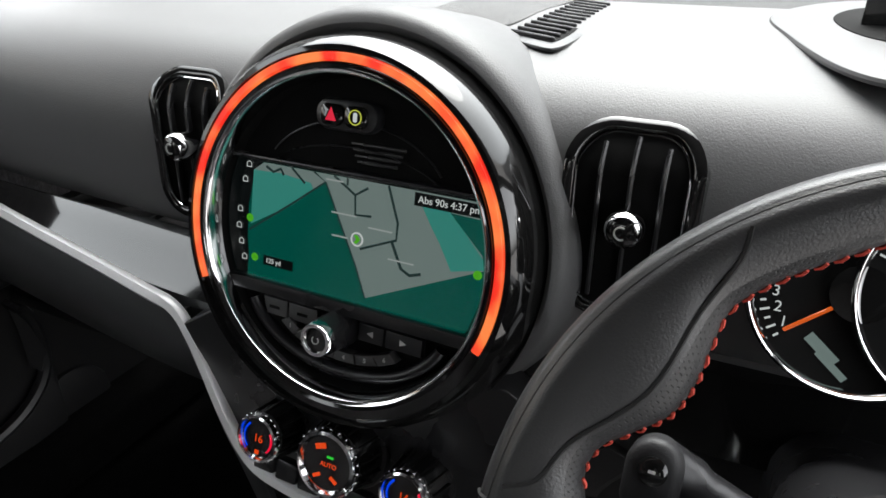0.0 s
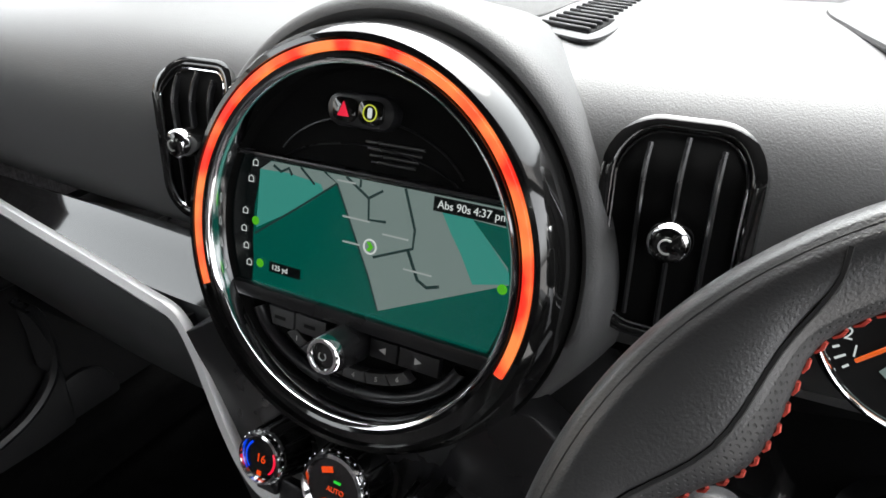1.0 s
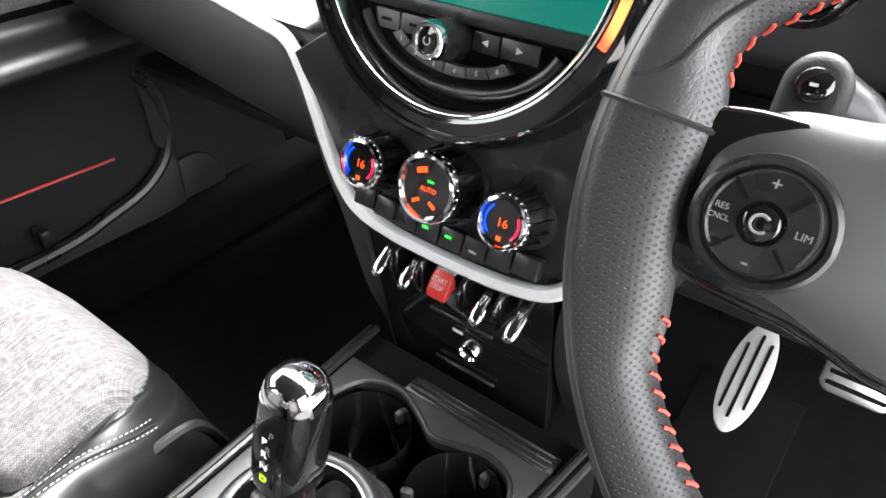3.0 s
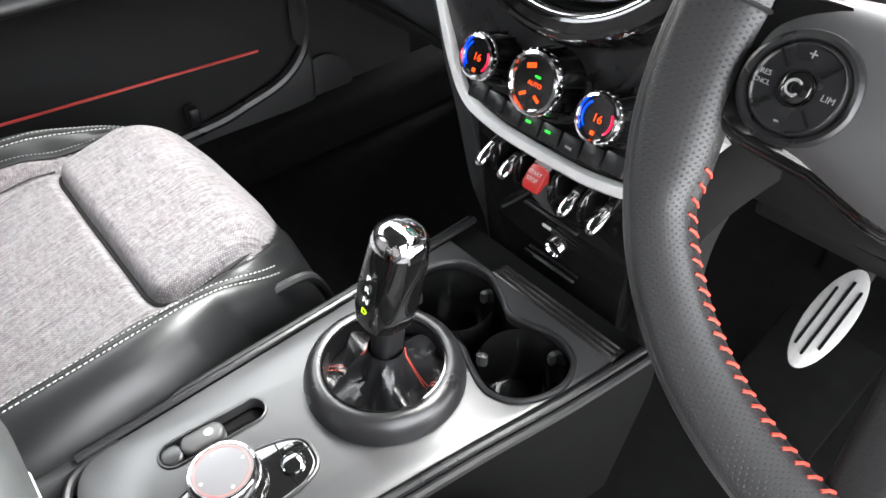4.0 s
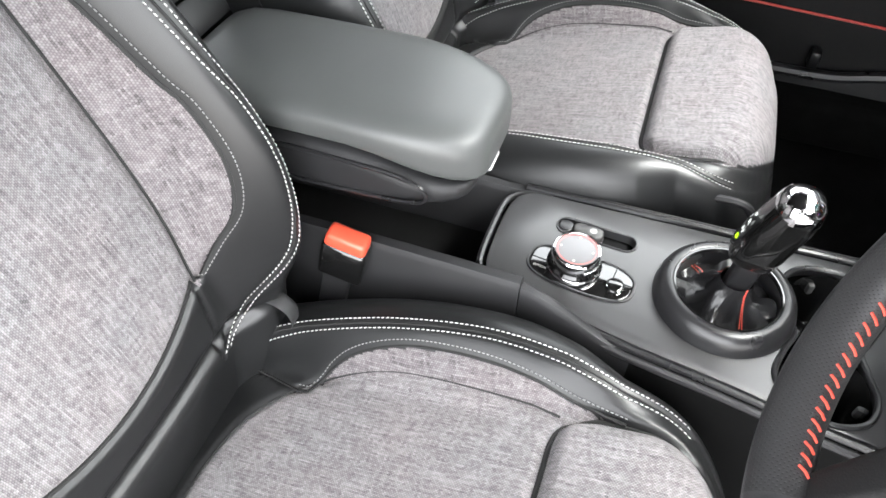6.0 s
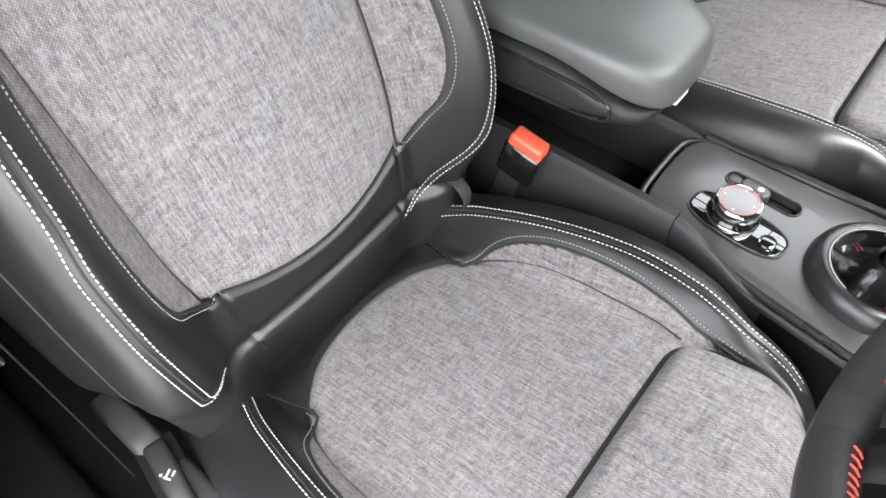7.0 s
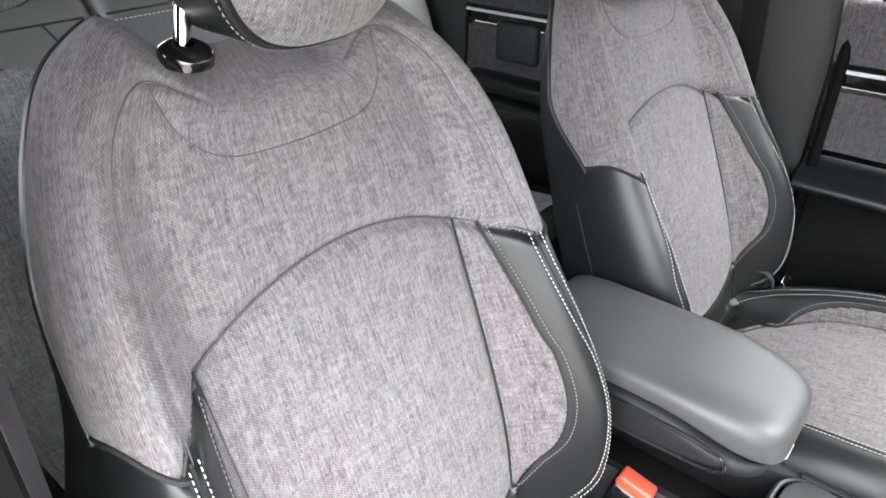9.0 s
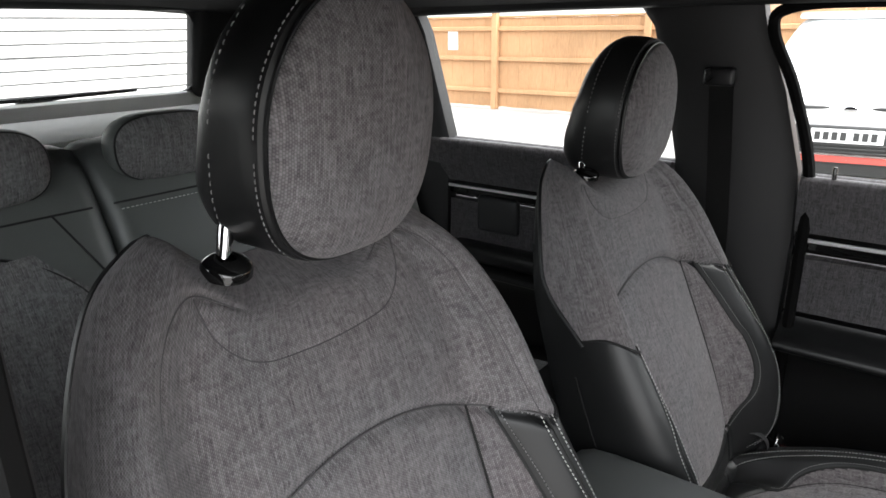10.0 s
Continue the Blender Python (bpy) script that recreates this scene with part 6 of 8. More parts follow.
# parking brake rocker in its slot
brake = thing("parking_brake_switch", (-0.046, 0.0, PLATE_Z - 0.01), "silver and black electric parking brake rocker in a slot", "switch")
part("slot_well", extrude_outline([(x * 1.01, y * 1.01) for x, y in slot_pts], 0.002, SLOT @ Matrix.Translation((0, 0, PLATE_Z - 0.016)), 0), gloss_black, brake)
part("slot_rim", tube([SLOT @ Vector((x * 1.03, y * 1.01, PLATE_Z + 0.0006)) for x, y in slot_pts], 0.0014, 6, closed=True), plastic_soft, brake)
rk = part("rocker", extrude_outline(rounded_rect(0.021, 0.040, 0.010, 7), 0.016, SLOT @ Matrix.Translation((0, -0.0105, PLATE_Z - 0.012)), 0.004, 3), key_mat, brake, "silver-grey rocker")
part("rocker_mark", lathe([(0.0, 0.0004), (0.004, 0.0004), (0.004, 0)], SLOT @ Matrix.Translation((0, -0.004, PLATE_Z + 0.0042)), 20), screen_white, rk, "lit white symbol")
part("rocker", extrude_outline(rounded_rect(0.021, 0.020, 0.009, 7), 0.013, SLOT @ Matrix.Translation((0, -0.0385, PLATE_Z - 0.012)), 0.003, 3), plastic_soft, brake)

# armrest
arm = thing("armrest", (0.015, -0.25, 0.50), "padded dark grey leatherette folding armrest between the seats", "armrest")


def arm_ring(y, x0, x1, z0, z1, r, lid=False):
    w, h = x1 - x0, z1 - z0
    ring = rounded_rect(w, h, min(r, w / 2.1, h / 2.1), 8)
    mid = (x0 + x1) / 2
    if lid:
        ring = ring[:1] + [(a, b) for a, b in [(w / 2 * math.copysign(abs(math.cos(q)) ** 0.42, math.cos(q)), h / 2 * math.copysign(abs(math.sin(q)) ** (0.72 if math.sin(q) > 0 else 0.4), math.sin(q))) for q in np.linspace(0.02, 2 * math.pi, 60, endpoint=False)]]
    return [Vector((mid + a, y, (z0 + z1) / 2 + b)) for a, b in ring]


rows_top, rows_low = [], []
for y, k in ((-0.43, 0.5), (-0.425, 0.8), (-0.41, 0.95), (-0.38, 1.0), (-0.30, 1.0), (-0.22, 1.0), (-0.19, 0.995), (-0.17, 0.975), (-0.15, 0.94), (-0.13, 0.875), (-0.113, 0.79), (-0.1, 0.685), (-0.091, 0.56), (-0.086, 0.40), (-0.084, 0.2)):
    hw = 0.088 * (0.28 + 0.72 * k)
    gap = 0.774 - 0.030 * step01((y + 0.22) / 0.13)
    top = gap + 0.010 + (0.812 - gap - 0.010) * (0.30 + 0.70 * k) + 0.003 * math.sin((y + 0.43) * 9)
    rows_top.append(arm_ring(y, 0.013 - hw, 0.013 + hw, gap, top, 0.03, True))
    rows_low.append(arm_ring(y - 0.010, 0.013 - hw * 0.96, 0.013 + hw * 0.96, 0.706 + 0.035 * (1 - k), gap - 0.005, 0.018))
part("lid", loft(rows_top), armrest_hide, arm, "padded dark grey lid")
part("bin", loft(rows_low), plastic, arm, "black plastic armrest bin")
inset = smooth_line([(0, -0.15, 0.750), (0, -0.135, 0.738), (0, -0.145, 0.724), (0, -0.2, 0.718), (0, -0.33, 0.716), (0, -0.345, 0.735), (0, -0.33, 0.7575), (0, -0.2, 0.7565)], 50, True)
part("bin_inset", tube([Vector((0.0975, p.y, p.z)) for p in inset], 0.0024, 6, closed=True), plastic_soft, arm)
part("latch", box((0.030, 0.006, 0.006), (0.026, -0.0865, 0.7405), 0.002, 2), satin_silver, arm, "slim silver latch")
part("hinge_post", box((0.14, 0.08, 0.24), (0.016, -0.44, 0.60), 0.02, 3), plastic, arm)

# buckles
def buckle(x, y, z, turn, label):
    b = thing("seat_belt_buckle", (x, y, z - 0.1), label, "seat belt buckle", "belt buckles")
    m = Matrix.Translation((x, y, z)) @ pose(0, 0, 0, -14, 0, turn)
    part("housing", box((0.032, 0.054, 0.055), (0, 0, 0), 0.006, 3, m @ Matrix.Translation((0, 0, -0.034))), gloss_black, b, "black buckle housing")
    part("press_button", box((0.027, 0.050, 0.024), (0, 0, 0), 0.005, 3, m @ Matrix.Translation((0, 0, -0.004)), taper=(0.9, 0.94)), buckle_red, b, "orange-red press button")
    part("stalk", box((0.014, 0.034, 0.11), (0, 0, 0), 0.004, 2, m @ Matrix.Translation((0, -0.004, -0.11))), plastic, b)
    return b


buckle(0.112, -0.223, 0.655, 3, "orange-red and black seat belt buckle beside the driver's seat")
buckle(-0.14, -0.30, 0.60, -3, "orange-red and black seat belt buckle beside the passenger seat")



# ---- steering wheel, stalks, instruments ----
WC, WLEAN, WR = Vector((0.374, 0.254, 0.996)), radians(29), 0.1755
W_UP, W_OUT = Vector((0, math.sin(WLEAN), math.cos(WLEAN))), Vector((0, -math.cos(WLEAN), math.sin(WLEAN)))
WM = Matrix.Translation(WC) @ Matrix((Vector((1, 0, 0)), W_UP, W_OUT)).transposed().to_4x4()
rim_leather = grain(shader("perforated_rim_leather", (0.030, 0.030, 0.031), 0.36, spec=0.8), 900, 0.0002, 0.06, 10)


def dotted(m, pitch, depth):
    """Punched dots on the rim leather, in UV metres."""
    t = m.node_tree
    n, b, link = t.nodes, t.nodes["Principled BSDF"], t.links.new
    uv, mp, vor = n.new("ShaderNodeUVMap"), n.new("ShaderNodeMapping"), n.new("ShaderNodeTexVoronoi")
    vor.inputs["Randomness"].default_value = 0.0
    vor.inputs["Scale"].default_value = 1.0
    mp.inputs["Scale"].default_value = (1 / pitch, 1 / pitch, 1)
    mp.inputs["Rotation"].default_value = (0, 0, radians(45))
    link(uv.outputs[0], mp.inputs["Vector"])
    link(mp.outputs[0], vor.inputs["Vector"])
    lim = n.new("ShaderNodeMapRange")
    lim.inputs["From Min"].default_value, lim.inputs["From Max"].default_value = 0.16, 0.26
    link(vor.outputs["Distance"], lim.inputs["Value"])
    bump = n.new("ShaderNodeBump")
    bump.inputs["Distance"].default_value = depth
    link(lim.outputs[0], bump.inputs["Height"])
    link(bump.outputs[0], b.inputs["Normal"])
    mul = n.new("ShaderNodeMapRange")
    mul.inputs["To Min"].default_value, mul.inputs["To Max"].default_value = 0.6, 1.0
    link(lim.outputs[0], mul.inputs["Value"])
    sc = n.new("ShaderNodeVectorMath")
    sc.operation = "SCALE"
    sc.inputs[0].default_value = (0.029, 0.029, 0.030)
    link(mul.outputs[0], sc.inputs["Scale"])
    link(sc.outputs[0], b.inputs["Base Color"])
    return m


spoke_satin = grain(shader("satin_spoke_plastic", (0.055, 0.055, 0.057), 0.46, spec=1.0), 1400, 0.00005, 0.05)
dot_leather = dotted(shader("punched_leather", (0.03, 0.03, 0.031), 0.40), 0.0024, 0.00018)
wheel = thing("steering_wheel", tuple(WC), "black leather sports steering wheel with red stitching", "steering wheel")


# how far the leather reaches in towards the hub, from the foot (0) by the spokes (90) to the top (180)
RIM_REACH = soften([(-8, 0.020), (12, 0.0215), (33, 0.0215), (56, 0.0205), (61, 0.0215), (66, 0.027), (75, 0.031), (90, 0.033), (97, 0.031), (103, 0.0245), (108, 0.0255), (112, 0.0315), (119, 0.039), (126, 0.0365), (132, 0.0280), (138, 0.0200), (152, 0.018), (165, 0.0140), (188, 0.0134)])


def rim_point(a, b, grow=0.0):
    """a: degrees round the wheel from 3 o'clock; b: degrees round the rim's section, 0 outward, 90 towards the driver."""
    ra, rb = radians(a), radians(b)
    fold = abs(((a - 90) % 360) - 180)  # 0 at the foot, 180 at the top, 90 at the spokes
    rx, rn = (0.0134 if math.cos(rb) > 0 else lerp_at(fold, RIM_REACH)) + grow, 0.0158 + grow
    rn -= 0.0016 * math.exp(-(((b % 360) - 58) / 7) ** 2)
    r = WR + rx * math.cos(rb)
    return WM @ Vector((r * math.cos(ra), r * math.sin(ra), rn * math.sin(rb)))


na, nb = 240, 36
verts, faces, uvs = [], [], []
for i in range(na + 1):
    for j in range(nb + 1):
        verts.append(rim_point(360 * i / na, 360 * j / nb))
        uvs.append((WR * 2 * math.pi * i / na, 0.105 * j / nb))
for i in range(na):
    for j in range(nb):
        faces.append((i * (nb + 1) + j, (i + 1) * (nb + 1) + j, (i + 1) * (nb + 1) + j + 1, i * (nb + 1) + j + 1))


def zone(k):
    """Which leather a patch of the rim wears: 0 right grip, 2 left grip (punched), 1 top, 3 foot (smooth)."""
    a, b = 360 * (k // nb + 0.5) / na, 360 * (k % nb + 0.5) / nb
    fold = abs(((a - 90) % 360) - 180)
    punched = (135 < b < 300) if fold > 94 else (58 < b < 300)
    if 5 < fold < 152 and punched:
        return 0 if a < 90 or a > 270 else 2
    return 1 if a < 180 else 3


def submesh(fs):
    used = sorted({k for q in fs for k in q})
    at = {k: n for n, k in enumerate(used)}
    return sheet([verts[k] for k in used], [tuple(at[k] for k in q) for q in fs], [uvs[k] for k in used])


sections = [submesh([f for k, f in enumerate(faces) if zone(k) == z]) for z in range(4)]
rim = part("rim", sections[1], rim_leather, wheel, "smooth black leather rim")
part("rim", sections[3], rim_leather, wheel, "smooth black leather rim foot")
for z in (0, 2):
    part("grip_leather", sections[z], dot_leather, rim, "perforated leather grip")
# raised seam on the rim's outer front, and cross seams where the leathers meet
part("rim_seam", tube([rim_point(a, 58, -0.0004) for a in np.linspace(0, 358, 180)], 0.0011, 5, closed=True), rim_leather, rim)
for a in (176, 4):
    part("cross_seam", tube([rim_point(a, b, 0.0003) for b in np.linspace(20, 200, 20)], 0.0012, 5), dark_thread, rim)
for q in (1, -1):
    pad_line = [rim_point(a if q > 0 else 180 - a, b, 0.0) for a, b in ((126, 78), (129, 110), (137, 128), (150, 134), (163, 128), (170, 112), (173, 84))]
    part("pad_seam", tube(smooth_line(pad_line, 30), 0.0011, 5), dark_thread, rim)
# red herringbone stitching along the inside
for a0, a1 in ((203, 262), (278, 337), (112, 172), (8, 68)):
    red = bmesh.new()
    step = 360 * 0.0070 / (2 * math.pi * 0.158)
    for k in range(int((a1 - a0) / step)):
        a = a0 + k * step
        b0, b1 = (161, 186) if a0 > 180 else (171, 184)
        p, q = rim_point(a, b0, 0.0003), rim_point(a + step * 0.6, b1, 0.0003)
        tube([p, rim_point(a + step * 0.3, (b0 + b1) / 2, 0.0009), q], 0.00085, 5, bm=red)
    part("red_stitching", red, red_thread, rim, "red herringbone stitching")


# hub and airbag cover
hub_out = [(0.072 * math.cos(a) * (1.12 if math.sin(a) > 0 else 1.05), 0.066 * math.sin(a) - 0.004) for a in np.linspace(0, 2 * math.pi, 60, endpoint=False)]
hub = part("airbag_cover", extrude_outline(hub_out, 0.05, WM @ Matrix.Translation((0, 0, -0.045)), 0.014, 4), door_plastic, wheel, "satin black airbag cover")
part("badge", lathe([(0.0, 0.0065), (0.018, 0.006), (0.021, 0.0055), (0.0225, 0.004)], WM, 40), chrome, hub, "round chrome badge")
# upper spoke panels and lower arms
for sg in (-1, 1):
    shape = smooth_line([(sg * 0.055, 0.026, 0), (sg * 0.10, 0.023, 0), (sg * 0.138, 0.022, 0), (sg * 0.160, 0.014, 0), (sg * 0.165, -0.006, 0), (sg * 0.159, -0.028, 0), (sg * 0.138, -0.042, 0), (sg * 0.10, -0.046, 0), (sg * 0.055, -0.049, 0)], 50, True)
    sp = part("spoke", extrude_outline([(p.x, p.y) for p in shape], 0.024, WM @ Matrix.Translation((0, 0, -0.018)), 0.006, 3), gloss_black, wheel, "glossy black wheel spoke")
    ctr = (sg * 0.117, -0.014)
    grey = smooth_line([(sg * 0.050, 0.036, 0), (sg * 0.095, 0.0285, 0), (sg * 0.126, 0.0245, 0), (sg * 0.146, 0.010, 0), (sg * 0.149, -0.014, 0), (sg * 0.141, -0.033, 0), (sg * 0.112, -0.042, 0), (sg * 0.050, -0.051, 0)], 50, True)
    rings = []
    for th in np.linspace(0, math.pi / 2, 9):
        kx, ky, rise = 1 - 0.30 * (1 - math.cos(th)), 1 - 0.62 * (1 - math.cos(th)), -0.008 + 0.0205 * math.sin(th)
        rings.append([WM @ Vector((sg * 0.06 + (p.x - sg * 0.06) * kx, -0.016 + (p.y + 0.016) * ky, rise)) for p in grey])
    pod = part("key_surround", loft(rings), spoke_satin, sp, "domed satin dark key surround")
    part("key_collar", tube([WM @ Vector((ctr[0] + 0.0218 * math.cos(q), ctr[1] + 0.0212 * math.sin(q), 0.0125)) for q in np.linspace(0, 2 * math.pi, 48, endpoint=False)], 0.0024, 8, closed=True), plastic_soft, sp, "raised collar round the keys")
    disc = part("key_disc", lathe([(0.0315, 0.004), (0.0315, 0.0070), (0.0300, 0.0088), (0.0285, 0.0075), (0.013, 0.0085), (0.0125, 0.0070), (0.0, 0.0070)], WM @ Matrix.Translation((*ctr, 0.010)) @ Matrix.Scale(0.59, 4), 56), plastic_soft, sp, "round cruise control key disc")
    part("centre_key", lathe([(0.0105, 0.007), (0.0100, 0.0105), (0.0085, 0.0115), (0.0, 0.0108)], WM @ Matrix.Translation((*ctr, 0.010)) @ Matrix.Scale(0.59, 4), 40), gloss_black, disc)
    part("centre_rim", lathe([(0.0125, 0.007), (0.0120, 0.0098), (0.0106, 0.0098)], WM @ Matrix.Translation((*ctr, 0.010)) @ Matrix.Scale(0.59, 4), 40), chrome, disc)
    part("key_symbol", tube([WM @ Vector((ctr[0] + 0.003 * math.cos(radians(a)), ctr[1] + 0.003 * math.sin(radians(a)), 0.0188)) for a in np.linspace(40, 320, 16)], 0.0006, 4), grey_thread, disc)
    for tx, dx, dy, sz in (("+", 0.0, 0.0215, 0.0065), ("-", 0.0, -0.0215, 0.008), ("LIM", sg * -0.0215, 0.0, 0.0036), ("RES", sg * 0.0215, 0.003, 0.0030), ("CNCL", sg * 0.0215, -0.0030, 0.0027)):
        if sg < 0:
            words(tx, sz, WM @ Matrix.Translation((ctr[0] + dx * 0.62, ctr[1] + dy * 0.62, 0.0168)), grey_thread, disc)
    for a in (45, 135, 225, 315):
        part("key_gap", box((0.013, 0.0022, 0.001), (0, 0, 0), 0.0003, 1, WM @ Matrix.Translation((*ctr, 0.0162)) @ Matrix.Scale(0.62, 4) @ Matrix.Rotation(radians(a), 4, "Z") @ Matrix.Translation((0.0215, 0, 0))), matt_black, disc)
    arm_pts = [(sg * 0.006, -0.058), (sg * 0.046, -0.052), (sg * 0.036, -0.110), (sg * 0.030, -0.166), (sg * 0.012, -0.168), (sg * 0.008, -0.110)]
    part("lower_spoke", extrude_outline(arm_pts, 0.016, WM @ Matrix.Translation((0, 0, -0.018)), 0.005, 3), door_plastic, wheel, "satin black lower spoke")
# column shroud, stalks
column = thing("steering_column", (0.374, 0.40, 0.90), "satin black steering column shroud with stalks", "steering column")
rings = []
for d, w, h in ((0.055, 0.070, 0.075), (0.075, 0.105, 0.095), (0.11, 0.125, 0.105), (0.17, 0.135, 0.11), (0.26, 0.14, 0.12)):
    c = WC - W_OUT * d - W_UP * 0.012
    rings.append([c + Vector((a * w, 0, 0)) + W_UP * (b * h) for a, b in rounded_rect(1, 1, 0.3, 6)])
part("shroud", loft(rings), plastic_soft, column, "satin dark grey shroud")
for sg in (-1, 1):
    base = WC - W_OUT * 0.075 + Vector((sg * 0.05, 0, 0.005))
    tip = Vector((0.374 + sg * 0.123, 0.305, 1.010))
    st = part("stalk", tube(smooth_line([base, base.lerp(tip, 0.35), base.lerp(tip, 0.7), tip], 16), [0.0105] * 6 + [0.0112] * 6 + [0.013] * 5, 16, flat=0.8), plastic_soft, column, "satin dark stalk")
    m = Matrix.Translation(tip) @ WM.to_3x3().to_4x4()
    paddle = [(0.0125 * math.cos(a), 0.0135 * math.sin(a) - (0.012 if math.sin(a) < 0 else 0)) for a in np.linspace(0, 2 * math.pi, 40, endpoint=False)]
    part("stalk_end", extrude_outline(paddle, 0.02, m @ Matrix.Translation((0, 0, -0.006)), 0.005, 3), plastic, st, "rounded stalk end")
    part("stalk_button", lathe([(0.0065, 0.013), (0.0065, 0.016), (0.005, 0.0172), (0, 0.017)], m, 32), gloss_black, st, "glossy stalk button")
    part("button_mark", box((0.003, 0.0012, 0.0005), (0, 0, 0), 0, 1, m @ Matrix.Translation((0, 0, 0.0176))), white_thread, st)
# instruments on the column
cluster = thing("instrument_cluster", (0.38, 0.50, 0.93), "twin round instruments with chrome rims and orange needles", "instrument cluster")
C_UP, C_OUT = Vector((0, math.sin(radians(24)), math.cos(radians(24)))), Vector((0, -math.cos(radians(24)), math.sin(radians(24))))


def gauge(x, y, z, r, digits, first, step, size, needle, unit):
    m = Matrix.Translation((x, y, z)) @ Matrix((Vector((1, 0, 0)), C_UP, C_OUT)).transposed().to_4x4()
    g = part("gauge", lathe([(r * 1.0, -0.075), (r * 1.09, -0.055), (r * 1.10, -0.012), (r * 1.06, 0.0), (r * 0.95, -0.004), (0, -0.0045)], m, 64), matt_black, cluster, "black gauge face")
    part("gauge_rim", lathe([(r * 0.98, -0.002), (r * 1.0, 0.004), (r * 1.045, 0.006), (r * 1.075, 0.003), (r * 1.07, -0.01)], m, 72), chrome, g, "chrome gauge rim")
    for k, d in enumerate(digits):
        a = radians(first + k * step)
        words(str(d), size, m @ Matrix.Translation((r * 0.77 * math.cos(a), r * 0.77 * math.sin(a), -0.0030)), screen_white, g)
    for k in range(44):
        a = radians(first + (k - 1) * step / 2)
        if k <= 2 * len(digits):
            part("tick", box((r * (0.10 if k % 2 else 0.06), 0.0012, 0.0005), (0, 0, 0), 0, 1, m @ Matrix.Rotation(a, 4, "Z") @ Matrix.Translation((r * 0.90, 0, -0.0030))), screen_white, g)
    part("needle", box((r * 0.52, 0.0022, 0.0015), (0, 0, 0), 0.0005, 1, m @ Matrix.Rotation(radians(needle), 4, "Z") @ Matrix.Translation((r * 0.55, 0, 0.0005))), glow("needle_orange", (1.0, 0.16, 0.02), 0.7), g, "orange needle")
    part("needle_hub", lathe([(r * 0.30, -0.0044), (r * 0.29, 0.003), (0, 0.004)], m, 32), gloss_black, g)
    if unit:
        words(unit, r * 0.11, m @ Matrix.Translation((-r * 0.80, r * 0.06, -0.003)), screen_white, g)
    else:
        for q in (0, 1):
            part("display_bar", box((0.020, 0.006 - 0.002 * q, 0.0004), (0, 0, 0), 0, 1, m @ Matrix.Translation((-0.012 + 0.006 * q, -0.034 - 0.008 * q, -0.0038)) @ pose(0, 0, 0, 0, 0, -38)), screen_grey, g)
    return g


gauge(0.327, 0.439, 1.0455, 0.053, [1, 2, 3, 4, 5, 6, 7, 8], 215, -12.5, 0.0087, 220, "")
gauge(0.3835, 0.4405, 1.0515, 0.0577, [20, 40, 60, 80, 100, 120], 186, -24, 0.0094, 196, "mph")
part("cluster_body", box((0.22, 0.05, 0.13), (0.385, 0.530, 1.010), 0.03, 4, pose(0, 0, 0, -24, 0, 0)), plastic_soft, cluster, "black cluster housing")
# pedals
pedal_steel = grain(shader("bright_pedal_steel", (0.62, 0.61, 0.60), 0.42, 0.35), 300, 0.0001, 0.06, 30)
pedal = thing("accelerator_pedal", (0.22, 0.80, 0.306), "brushed steel accelerator pedal with black rubber bars", "pedal")
PM = Matrix.Translation((0.228, 0.736, 0.456)) @ pose(0, 0, 0, 36, 0, 0)
plate_p = part("pedal_plate", extrude_outline([(0.027 * math.cos(a), 0.078 * math.sin(a) * (1.0 if math.sin(a) > 0 else 1.0)) for a in np.linspace(0, 2 * math.pi, 48, endpoint=False)], 0.008, PM, 0.002), pedal_steel, pedal, "oval brushed steel plate")
for k in (-1, 0, 1):
    part("rubber_bar", box((0.0036, 0.118 - 0.025 * abs(k), 0.004), (0, 0, 0), 0.0015, 2, PM @ Matrix.Translation((k * 0.0135, 0.004 * k, 0.0085))), matt_black, plate_p, "black rubber bar")
part("pedal_arm", box((0.022, 0.15, 0.012), (0, 0, 0), 0.003, 2, PM @ Matrix.Translation((0.0, 0.06, -0.030)) @ pose(0, 0, 0, 25, 0, 0)), plastic, pedal)
brake_pedal = thing("brake_pedal", (0.34, 0.82, 0.306), "brushed steel brake pedal with rubber bars", "pedal")
BM = Matrix.Translation((0.345, 0.80, 0.47)) @ pose(0, 0, 0, 55, 0, 0)
bp = part("pedal_plate", extrude_outline(rounded_rect(0.085, 0.055, 0.015, 5), 0.008, BM, 0.002), steel, brake_pedal)
for k in (-1, 0, 1):
    part("rubber_bar", box((0.07, 0.006, 0.004), (0, 0, 0), 0.0015, 2, BM @ Matrix.Translation((0, k * 0.015, 0.0085))), matt_black, bp, "black rubber bar")
part("pedal_arm", box((0.016, 0.012, 0.25), (0.345, 0.86, 0.58), 0.003, 2, pose(0, 0, 0, -20, 0, 0)), plastic, brake_pedal)
footmat = thing("foot_mat", (0.25, 0.70, 0.31), "black ribbed rubber heel plate on the driver's floor", "floor mat")
part("mat", box((0.14, 0.22, 0.008), (0.235, 0.70, 0.345), 0.003, 2, pose(0, 0, 0, 24, 0, 0)), carpet, footmat)



